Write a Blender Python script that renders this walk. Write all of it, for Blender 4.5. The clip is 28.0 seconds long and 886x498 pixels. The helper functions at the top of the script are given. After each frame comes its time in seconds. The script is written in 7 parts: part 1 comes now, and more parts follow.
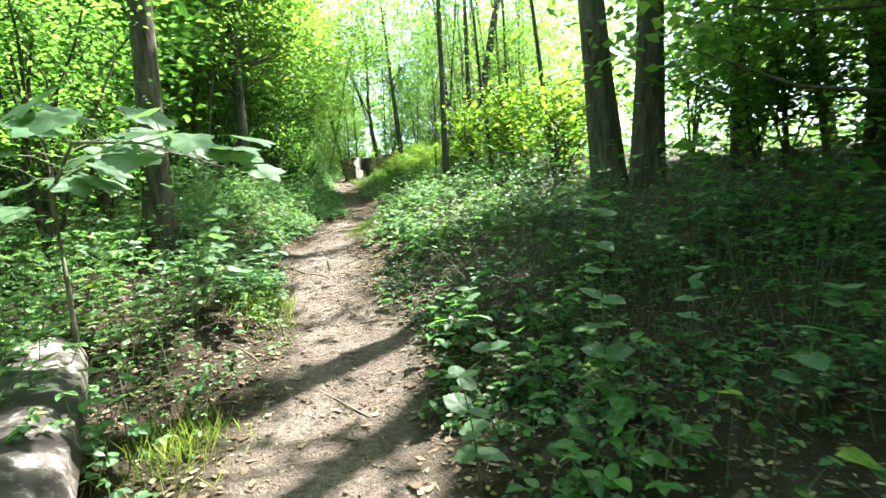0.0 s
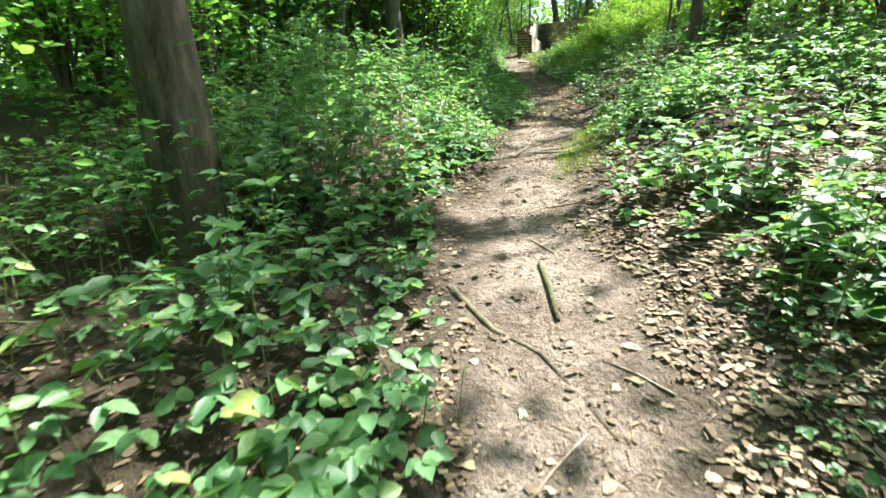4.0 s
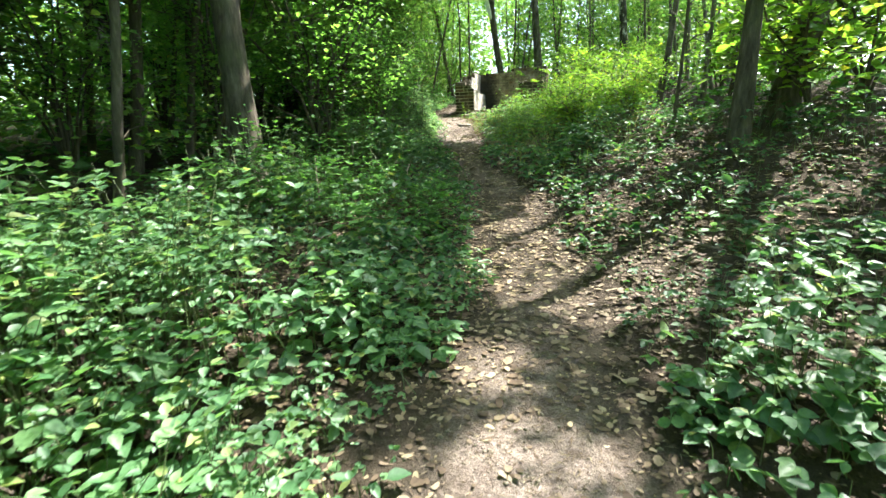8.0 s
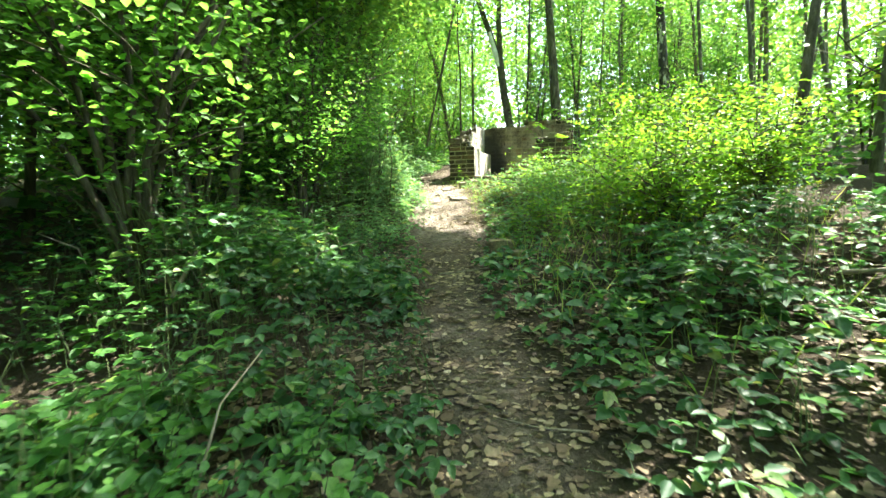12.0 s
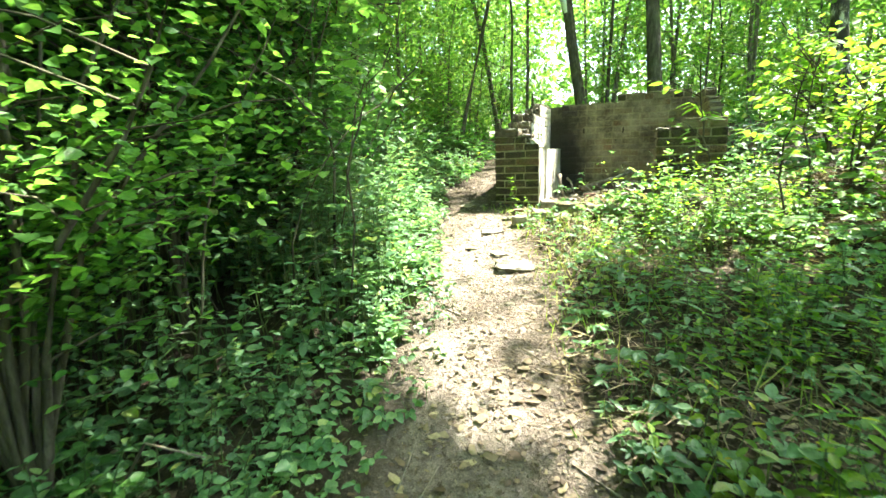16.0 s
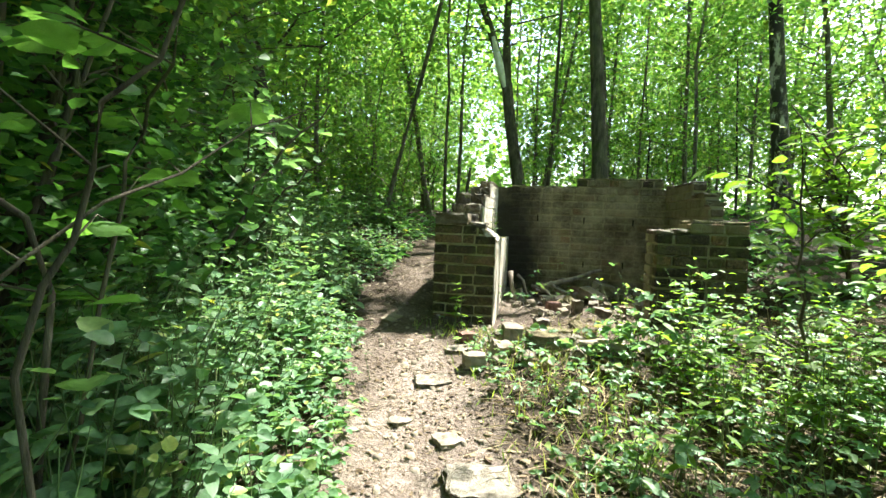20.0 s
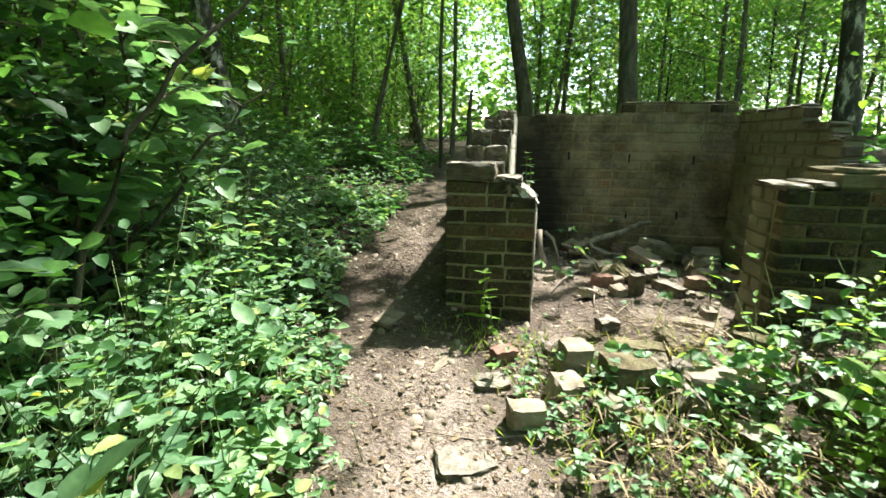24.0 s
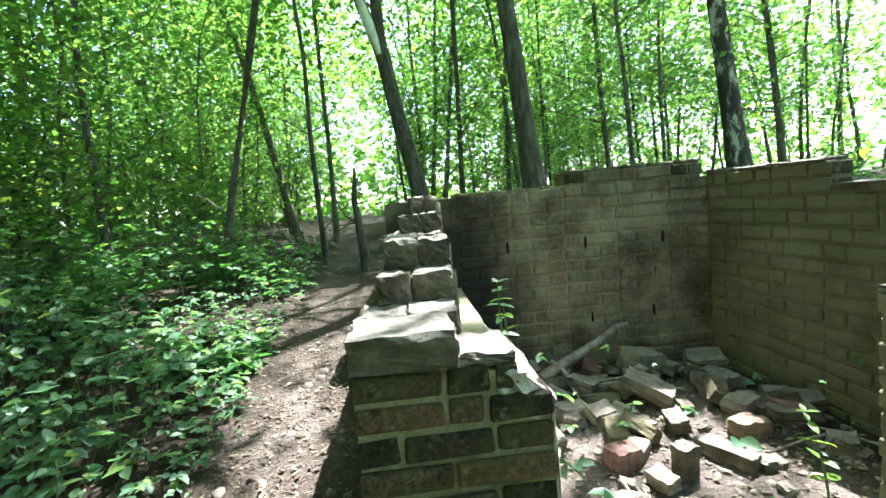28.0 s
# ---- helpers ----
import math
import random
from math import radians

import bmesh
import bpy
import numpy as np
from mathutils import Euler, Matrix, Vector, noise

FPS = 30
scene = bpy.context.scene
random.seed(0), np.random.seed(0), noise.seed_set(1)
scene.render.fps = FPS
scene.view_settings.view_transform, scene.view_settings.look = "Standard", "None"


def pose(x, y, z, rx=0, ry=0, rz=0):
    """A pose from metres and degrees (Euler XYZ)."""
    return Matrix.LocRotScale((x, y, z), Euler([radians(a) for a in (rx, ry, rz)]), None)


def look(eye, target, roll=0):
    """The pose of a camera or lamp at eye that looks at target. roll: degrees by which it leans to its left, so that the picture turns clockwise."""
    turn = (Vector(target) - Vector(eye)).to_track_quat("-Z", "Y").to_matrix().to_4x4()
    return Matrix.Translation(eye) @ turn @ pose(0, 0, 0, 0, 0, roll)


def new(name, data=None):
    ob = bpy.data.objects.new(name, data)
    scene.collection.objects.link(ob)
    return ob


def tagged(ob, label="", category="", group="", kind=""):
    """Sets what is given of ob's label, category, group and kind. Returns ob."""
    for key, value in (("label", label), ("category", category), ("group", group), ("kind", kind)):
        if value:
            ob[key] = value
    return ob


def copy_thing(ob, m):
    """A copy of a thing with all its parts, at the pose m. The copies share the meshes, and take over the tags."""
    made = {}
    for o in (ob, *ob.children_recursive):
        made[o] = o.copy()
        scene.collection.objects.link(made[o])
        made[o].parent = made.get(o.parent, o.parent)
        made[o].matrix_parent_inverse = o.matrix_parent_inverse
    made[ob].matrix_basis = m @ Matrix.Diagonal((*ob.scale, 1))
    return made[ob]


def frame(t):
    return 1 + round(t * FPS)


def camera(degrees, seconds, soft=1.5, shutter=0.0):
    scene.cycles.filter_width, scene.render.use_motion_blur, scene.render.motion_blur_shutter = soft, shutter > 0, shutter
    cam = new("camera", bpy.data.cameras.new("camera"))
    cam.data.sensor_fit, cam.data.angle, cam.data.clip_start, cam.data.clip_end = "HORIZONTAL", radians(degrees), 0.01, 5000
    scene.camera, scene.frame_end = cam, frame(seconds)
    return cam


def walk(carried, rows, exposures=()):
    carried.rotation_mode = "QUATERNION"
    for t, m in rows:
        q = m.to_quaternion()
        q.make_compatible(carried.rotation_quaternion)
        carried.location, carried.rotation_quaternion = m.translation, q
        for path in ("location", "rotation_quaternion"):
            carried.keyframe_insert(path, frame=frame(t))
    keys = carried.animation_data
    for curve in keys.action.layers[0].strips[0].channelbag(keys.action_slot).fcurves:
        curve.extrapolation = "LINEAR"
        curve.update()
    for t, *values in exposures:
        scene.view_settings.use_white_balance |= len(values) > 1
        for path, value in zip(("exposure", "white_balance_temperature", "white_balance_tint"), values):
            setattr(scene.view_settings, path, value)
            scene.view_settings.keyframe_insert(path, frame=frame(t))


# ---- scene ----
cam = camera(88.1, 28.0, shutter=0.2)
PATH = [
    (0, (4.954, -18.92, -0.856), (4.842, -16.931, -1.029), -3.3),
    (0.5, (4.938, -18.545, -0.899), (4.583, -16.583, -1.058), -3.2),
    (1, (4.811, -18.131, -0.928), (4.283, -16.21, -1.098), -2.5),
    (1.5, (4.704, -17.737, -0.903), (4.073, -15.854, -1.141), -3.1),
    (2, (4.549, -17.383, -0.895), (3.726, -15.578, -1.155), -4.3),
    (2.5, (4.356, -17.051, -0.853), (3.423, -15.314, -1.185), -3.2),
    (4.5, (3.564, -15.385, -0.485), (2.924, -13.618, -1.169), -2.2),
    (5, (3.488, -14.873, -0.325), (2.938, -13.081, -1.022), -2.3),
    (5.5, (3.52, -14.347, -0.21), (3.077, -12.517, -0.886), -2.4),
    (6, (3.409, -13.96, -0.162), (2.93, -12.124, -0.793), -2.9),
    (6.5, (3.24, -13.491, -0.055), (2.651, -11.674, -0.647), -1.9),
    (7, (3.185, -12.994, 0.095), (2.554, -11.173, -0.44), -3.2),
    (7.5, (2.999, -12.56, 0.131), (2.362, -10.732, -0.372), -3.6),
    (8, (2.911, -12.132, 0.173), (2.389, -10.27, -0.337), -2.1),
    (8.5, (2.894, -11.724, 0.358), (2.441, -9.846, -0.162), -3.6),
    (9, (2.779, -11.338, 0.39), (2.358, -9.44, -0.08), -3.5),
    (9.5, (2.729, -10.973, 0.388), (2.329, -9.055, -0.012), -2.5),
    (10, (2.702, -10.523, 0.451), (2.178, -8.625, 0.102), -4.0),
    (10.5, (2.589, -10.1, 0.467), (2.07, -8.194, 0.156), -3.1),
    (11, (2.55, -9.604, 0.455), (2.056, -7.683, 0.204), -2.3),
    (11.5, (2.487, -9.121, 0.454), (1.922, -7.22, 0.195), -2.1),
    (13.5, (1.904, -6.881, 0.689), (1.417, -4.979, 0.311), 0.8),
    (14, (1.825, -6.528, 0.809), (1.252, -4.65, 0.43), -1.0),
    (14.5, (1.675, -6.11, 0.869), (1.044, -4.26, 0.446), -0.8),
    (15, (1.636, -5.69, 0.954), (1.014, -3.842, 0.51), -0.7),
    (15.5, (1.565, -5.423, 1.011), (0.846, -3.598, 0.624), -2.1),
    (16, (1.386, -5.03, 1.055), (0.646, -3.218, 0.646), -2.1),
    (16.5, (1.272, -4.612, 1.083), (0.634, -2.763, 0.663), -0.7),
    (17, (1.155, -4.289, 1.138), (0.499, -2.441, 0.746), -1.1),
    (17.5, (0.989, -3.981, 1.199), (0.357, -2.121, 0.822), 0.2),
    (18, (0.941, -3.663, 1.223), (0.387, -1.768, 0.903), 1.2),
    (18.5, (0.909, -3.473, 1.263), (0.334, -1.573, 1.026), 0.6),
    (19, (0.851, -3.442, 1.262), (0.38, -1.508, 1.067), 1.0),
    (19.5, (0.816, -3.496, 1.26), (0.413, -1.543, 1.102), 2.1),
    (20, (0.812, -3.528, 1.252), (0.401, -1.576, 1.115), 2.1),
    (20.5, (0.84, -3.493, 1.247), (0.489, -1.529, 1.099), 2.1),
    (21, (0.922, -3.433, 1.254), (0.713, -1.453, 1.061), 0.7),
    (21.5, (0.978, -3.339, 1.231), (0.866, -1.362, 0.948), -0.9),
    (23.5, (0.636, -2.637, 1.386), (0.432, -0.703, 0.919), -0.0),
    (24, (0.433, -2.443, 1.396), (0.082, -0.527, 0.943), 0.5),
    (24.5, (0.362, -2.268, 1.38), (-0.063, -0.362, 0.949), 1.3),
    (25, (0.36, -1.901, 1.389), (-0.162, -0.035, 0.896), 0.4),
    (25.5, (0.327, -1.716, 1.437), (-0.226, 0.138, 0.933), -0.9),
    (26, (0.144, -1.513, 1.469), (-0.322, 0.377, 1.012), -1.0),
    (26.5, (0.105, -1.324, 1.473), (-0.149, 0.622, 1.087), 0.1),
    (27, (0.159, -1.121, 1.547), (0.077, 0.853, 1.237), -1.3),
    (27.5, (0.144, -1.081, 1.576), (0.183, 0.907, 1.365), -3.3),
    (28, (0.178, -1.053, 1.575), (0.306, 0.935, 1.399), -5.1),
]
walk(cam, [(t, look(eye, target, roll)) for t, eye, target, roll in PATH],
     [(0, 3.0, 6100, 14), (2.5, 2.85, 6200, 12), (5, 2.95, 6150, 14), (6, 2.95, 6050, 18), (7, 2.8, 6050, 18), (9, 3.15, 6350, 8), (11, 3.3, 6450, 4), (14, 3.75, 6500, 7), (16, 3.7, 6500, 5),
      (17, 3.2, 6500, 4), (19, 2.9, 6350, 9), (21, 2.7, 6300, 12), (24, 2.66, 6250, 12), (25, 3.08, 6000, 12), (26, 3.34, 5650, 14), (28, 3.4, 5500, 16)])

# ---- world, sun ----
SUN_TO = Vector((0.33, 0.46, 0.86)).normalized()
world = bpy.data.worlds.new("sky")
scene.world = world
world.use_nodes = True
wn = world.node_tree
sky = wn.nodes.new("ShaderNodeTexSky")
sky.sky_type, sky.sun_disc = "NISHITA", False
sky.sun_elevation = math.asin(SUN_TO.z)
sky.sun_rotation = math.atan2(SUN_TO.x, SUN_TO.y)
sky.air_density, sky.dust_density = 1.0, 2.0
wn.links.new(sky.outputs[0], wn.nodes["Background"].inputs[0])
wn.nodes["Background"].inputs[1].default_value = 0.12
sun_data = bpy.data.lights.new("sun", "SUN")
sun_data.energy, sun_data.angle, sun_data.color = 4.3, radians(0.53), (1.0, 0.95, 0.86)
sun = new("sun", sun_data)
sun.matrix_world = look(SUN_TO * 60, (0, 0, 0))


# ---- materials ----
def material(name, build, rough=0.7, spec=0.3):
    m = bpy.data.materials.new(name)
    m.use_nodes = True
    nt = m.node_tree
    b = nt.nodes["Principled BSDF"]
    b.inputs["Roughness"].default_value = rough
    b.inputs["Specular IOR Level"].default_value = spec
    build(nt, b)
    return m


def ramp(nt, fac, stops):
    r = nt.nodes.new("ShaderNodeValToRGB")
    while len(r.color_ramp.elements) < len(stops):
        r.color_ramp.elements.new(0.5)
    for e, (p, c) in zip(r.color_ramp.elements, stops):
        e.position, e.color = p, (*c, 1)
    nt.links.new(fac, r.inputs[0])
    return r.outputs[0]


def noise_tex(nt, scale, detail=4, rough=0.6, coords="Object", stretch=None):
    tc = nt.nodes.new("ShaderNodeTexCoord")
    n = nt.nodes.new("ShaderNodeTexNoise")
    n.inputs["Scale"].default_value, n.inputs["Detail"].default_value, n.inputs["Roughness"].default_value = scale, detail, rough
    if coords == "Position":
        out = nt.nodes.new("ShaderNodeNewGeometry").outputs["Position"]
    else:
        out = tc.outputs[coords]
    if stretch:
        mp = nt.nodes.new("ShaderNodeMapping")
        mp.inputs["Scale"].default_value = stretch
        nt.links.new(out, mp.inputs[0])
        out = mp.outputs[0]
    nt.links.new(out, n.inputs["Vector"])
    return n.outputs["Fac"]


def mix(nt, fac, a, b, mode="MIX"):
    n = nt.nodes.new("ShaderNodeMix")
    n.data_type, n.blend_type = "RGBA", mode
    for sock, val in ((n.inputs[0], fac), (n.inputs[6], a), (n.inputs[7], b)):
        if isinstance(val, (int, float)):
            sock.default_value = val
        elif isinstance(val, tuple):
            sock.default_value = (*val, 1)
        else:
            nt.links.new(val, sock)
    return n.outputs[2]


def bump(nt, b, height, strength=0.5, dist=0.01):
    n = nt.nodes.new("ShaderNodeBump")
    n.inputs["Strength"].default_value, n.inputs["Distance"].default_value = strength, dist
    nt.links.new(height, n.inputs["Height"])
    nt.links.new(n.outputs[0], b.inputs["Normal"])


def leaf_material(name, stops, translucent=0.4, rough=0.45, spec=0.45):
    """Leaves: varied from leaf to leaf and from plant to plant, and letting light through."""
    m = bpy.data.materials.new(name)
    m.use_nodes = True
    nt = m.node_tree
    b, out = nt.nodes["Principled BSDF"], nt.nodes["Material Output"]
    geo = nt.nodes.new("ShaderNodeNewGeometry")
    col = ramp(nt, geo.outputs["Random Per Island"], stops)
    big = ramp(nt, noise_tex(nt, 0.5, 2), [(0.35, (0.75, 0.75, 0.75)), (0.65, (1.15, 1.15, 1.0))])
    col = mix(nt, 1.0, col, big, "MULTIPLY")
    veins = ramp(nt, noise_tex(nt, 70, 3, 0.6), [(0.35, (0.78, 0.8, 0.76)), (0.65, (1.14, 1.12, 1.12))])
    col = mix(nt, 1.0, col, veins, "MULTIPLY")
    nt.links.new(col, b.inputs["Base Color"])
    b.inputs["Roughness"].default_value, b.inputs["Specular IOR Level"].default_value = rough, spec
    tr = nt.nodes.new("ShaderNodeBsdfTranslucent")
    warm = mix(nt, 1.0, col, (1.6, 1.65, 0.85), "MULTIPLY")
    nt.links.new(warm, tr.inputs[0])
    ms = nt.nodes.new("ShaderNodeMixShader")
    ms.inputs[0].default_value = translucent
    nt.links.new(b.outputs[0], ms.inputs[1])
    nt.links.new(tr.outputs[0], ms.inputs[2])
    nt.links.new(ms.outputs[0], out.inputs[0])
    return m


LEAF_TREE = leaf_material("tree_leaf", [(0.0, (0.08, 0.178, 0.052)), (0.45, (0.125, 0.245, 0.067)), (0.8, (0.177, 0.305, 0.08)), (1.0, (0.26, 0.35, 0.075))], 0.6)
LEAF_SHRUB = leaf_material("shrub_leaf", [(0.0, (0.034, 0.1, 0.03)), (0.5, (0.06, 0.155, 0.04)), (0.985, (0.1, 0.22, 0.055)), (1.0, (0.26, 0.27, 0.05))], 0.46, 0.5, 0.3)
LEAF_HAZEL = leaf_material("hazel_leaf", [(0.0, (0.075, 0.18, 0.048)), (0.5, (0.12, 0.26, 0.066)), (0.985, (0.17, 0.33, 0.085)), (1.0, (0.28, 0.31, 0.06))], 0.62, 0.48, 0.35)
LEAF_IVY = leaf_material("ivy_leaf", [(0.0, (0.024, 0.07, 0.03)), (0.5, (0.045, 0.115, 0.046)), (0.9, (0.075, 0.165, 0.062)), (1.0, (0.17, 0.21, 0.07))], 0.42, 0.48, 0.35)
LEAF_BRAMBLE = leaf_material("bramble_leaf", [(0.0, (0.05, 0.125, 0.055)), (0.5, (0.092, 0.2, 0.088)), (0.9, (0.145, 0.265, 0.115)), (1.0, (0.26, 0.31, 0.11))], 0.42, 0.46, 0.38)
LEAF_HERB = leaf_material("herb_leaf", [(0.0, (0.066, 0.152, 0.076)), (0.5, (0.112, 0.22, 0.11)), (0.9, (0.162, 0.275, 0.135)), (1.0, (0.27, 0.32, 0.1))], 0.44, 0.46, 0.38)
LEAF_BRIGHT = leaf_material("sapling_leaf", [(0.0, (0.085, 0.19, 0.028)), (0.6, (0.14, 0.26, 0.035)), (0.96, (0.2, 0.3, 0.04)), (1.0, (0.4, 0.36, 0.05))], 0.6, 0.5, 0.3)
LEAF_DEAD = leaf_material("dead_leaf", [(0.0, (0.05, 0.034, 0.022)), (0.45, (0.11, 0.08, 0.055)), (0.85, (0.19, 0.148, 0.105)), (1.0, (0.34, 0.29, 0.21))], 0.12, 0.7, 0.2)
LEAF_DRY = leaf_material("dry_leaf", [(0.0, (0.068, 0.047, 0.032)), (0.4, (0.135, 0.1, 0.067)), (0.8, (0.22, 0.175, 0.118)), (1.0, (0.34, 0.285, 0.18))], 0.15, 0.7, 0.2)
GRASS = leaf_material("grass_blade", [(0.0, (0.09, 0.17, 0.035)), (0.6, (0.17, 0.25, 0.055)), (1.0, (0.36, 0.34, 0.15))], 0.4)


def bark_build(dark, mid, light, scale):
    def build(nt, b):
        n = noise_tex(nt, scale, 6, 0.7, stretch=(1, 1, 0.22))
        col = ramp(nt, n, [(0.34, dark), (0.54, mid), (0.72, light)])
        moss = ramp(nt, noise_tex(nt, 1.7, 3), [(0.5, (0, 0, 0)), (0.68, (0.55, 0.55, 0.55))])
        nt.links.new(mix(nt, moss, col, (0.07, 0.09, 0.03)), b.inputs["Base Color"])
        bump(nt, b, n, 0.9, 0.02)
    return build


BARK = material("bark", bark_build((0.03, 0.025, 0.018), (0.09, 0.076, 0.055), (0.19, 0.162, 0.122), 14), 0.9, 0.15)


def birch_build(nt, b):
    n = noise_tex(nt, 8, 5, 0.65, stretch=(1, 1, 0.45))
    col = ramp(nt, n, [(0.5, (0.035, 0.03, 0.024)), (0.57, (0.12, 0.104, 0.084)), (0.62, (0.45, 0.415, 0.36))])
    nt.links.new(col, b.inputs["Base Color"])
    bump(nt, b, n, 0.6, 0.015)


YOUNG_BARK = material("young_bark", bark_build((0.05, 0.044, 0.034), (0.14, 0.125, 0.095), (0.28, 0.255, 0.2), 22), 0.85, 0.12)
BIRCH = material("birch_bark", birch_build, 0.75, 0.25)


def ground_build(nt, b):
    at = nt.nodes.new("ShaderNodeAttribute")
    at.attribute_name = "trodden"
    fine = noise_tex(nt, 38, 6, 0.7)
    mid = noise_tex(nt, 3.1, 5, 0.65)
    soil = mix(nt, 0.5, ramp(nt, fine, [(0.3, (0.062, 0.05, 0.041)), (0.58, (0.262, 0.216, 0.178)), (0.8, (0.45, 0.4, 0.35))]),
               ramp(nt, mid, [(0.35, (0.145, 0.119, 0.095)), (0.7, (0.36, 0.312, 0.265))]))
    damp = ramp(nt, noise_tex(nt, 1.3, 5, 0.65), [(0.36, (0.7, 0.68, 0.66)), (0.58, (1.25, 1.25, 1.25))])
    crumbs = ramp(nt, noise_tex(nt, 17, 6, 0.75), [(0.54, (0, 0, 0)), (0.62, (0.6, 0.6, 0.6))])
    soil = mix(nt, 1.0, mix(nt, crumbs, soil, (0.11, 0.085, 0.063)), damp, "MULTIPLY")
    pale = ramp(nt, noise_tex(nt, 26, 5, 0.7, stretch=(1, 1.2, 1)), [(0.62, (0, 0, 0)), (0.68, (0.7, 0.7, 0.7))])
    soil = mix(nt, pale, soil, (0.42, 0.38, 0.33))
    mould = mix(nt, 0.5, ramp(nt, fine, [(0.3, (0.035, 0.028, 0.02)), (0.55, (0.075, 0.06, 0.042)), (0.75, (0.16, 0.13, 0.092))]),
                ramp(nt, mid, [(0.35, (0.04, 0.034, 0.023)), (0.7, (0.1, 0.084, 0.057))]))
    field = nt.nodes.new("ShaderNodeAttribute")
    field.attribute_name = "meadow"
    grassy = ramp(nt, noise_tex(nt, 9, 5, 0.7), [(0.3, (0.09, 0.14, 0.04)), (0.7, (0.2, 0.23, 0.09))])
    speck = noise_tex(nt, 140, 3, 0.6)
    woods = mix(nt, at.outputs["Fac"], mould, soil)
    woods = mix(nt, 0.55, woods, ramp(nt, speck, [(0.34, (0.45, 0.43, 0.4)), (0.5, (1.0, 1.0, 1.0)), (0.68, (1.3, 1.28, 1.25))]), "MULTIPLY")
    worn_tone = ramp(nt, noise_tex(nt, 0.8, 4, 0.6), [(0.35, (0.72, 0.7, 0.68)), (0.65, (0.95, 0.94, 0.93))])
    woods = mix(nt, 1.0, woods, worn_tone, "MULTIPLY")
    nt.links.new(mix(nt, field.outputs["Fac"], woods, grassy), b.inputs["Base Color"])
    bump(nt, b, fine, 1.0, 0.04)


GROUND = material("woodland_soil", ground_build, 0.95, 0.1)


def brick_build(nt, b):
    oi = nt.nodes.new("ShaderNodeObjectInfo")
    base = ramp(nt, oi.outputs["Random"], [(0.0, (0.035, 0.03, 0.022)), (0.5, (0.07, 0.055, 0.037)), (0.85, (0.12, 0.09, 0.056)), (1.0, (0.2, 0.12, 0.07))])
    n = noise_tex(nt, 60, 8, 0.78, "Position")
    col = mix(nt, 0.9, base, ramp(nt, n, [(0.36, (0.35, 0.35, 0.35)), (0.5, (0.95, 0.93, 0.9)), (0.64, (2.0, 1.85, 1.6))]), "MULTIPLY")
    char = ramp(nt, noise_tex(nt, 13, 6, 0.7, "Position"), [(0.34, (0.75, 0.75, 0.75)), (0.45, (0, 0, 0))])
    col = mix(nt, char, col, (0.022, 0.019, 0.015))
    smear = ramp(nt, noise_tex(nt, 15, 7, 0.75, "Position"), [(0.56, (0, 0, 0)), (0.66, (0.85, 0.85, 0.85))])
    col = mix(nt, smear, col, (0.235, 0.205, 0.115))
    moss = ramp(nt, noise_tex(nt, 7, 5, 0.65, "Position"), [(0.47, (0, 0, 0)), (0.6, (0.65, 0.65, 0.65))])
    nt.links.new(mix(nt, moss, col, (0.09, 0.09, 0.034)), b.inputs["Base Color"])
    bump(nt, b, n, 1.0, 0.02)


BRICK = material("old_brick", brick_build, 0.92, 0.12)


def mortar_build(nt, b):
    n = noise_tex(nt, 48, 7, 0.75, "Position")
    col = ramp(nt, n, [(0.3, (0.24, 0.21, 0.115)), (0.52, (0.41, 0.365, 0.215)), (0.7, (0.54, 0.49, 0.33))])
    dirt = ramp(nt, noise_tex(nt, 6, 5, 0.65, "Position"), [(0.5, (0, 0, 0)), (0.68, (0.6, 0.6, 0.6))])
    nt.links.new(mix(nt, dirt, col, (0.12, 0.11, 0.055)), b.inputs["Base Color"])
    bump(nt, b, n, 1.0, 0.025)


MORTAR = material("lime_mortar", mortar_build, 0.95, 0.1)


def stone_build(nt, b):
    n = noise_tex(nt, 12, 6, 0.7)
    oi = nt.nodes.new("ShaderNodeObjectInfo")
    col = ramp(nt, n, [(0.3, (0.12, 0.105, 0.08)), (0.6, (0.27, 0.24, 0.195)), (0.8, (0.42, 0.385, 0.32))])
    tone = ramp(nt, oi.outputs["Random"], [(0.0, (0.6, 0.58, 0.5)), (0.6, (0.9, 0.88, 0.82)), (0.92, (0.95, 0.9, 0.82)), (1.0, (0.95, 0.76, 0.64))])
    nt.links.new(mix(nt, 1.0, col, tone, "MULTIPLY"), b.inputs["Base Color"])
    bump(nt, b, n, 0.7, 0.01)


STONE = material("rubble_stone", stone_build, 0.9, 0.15)


def wood_build(nt, b):
    n = noise_tex(nt, 22, 5, 0.65, stretch=(1, 1, 0.15))
    nt.links.new(ramp(nt, n, [(0.3, (0.1, 0.08, 0.06)), (0.6, (0.26, 0.22, 0.17)), (0.8, (0.4, 0.35, 0.28))]), b.inputs["Base Color"])
    bump(nt, b, n, 0.6, 0.01)


WOOD = material("dead_wood", wood_build, 0.9, 0.15)


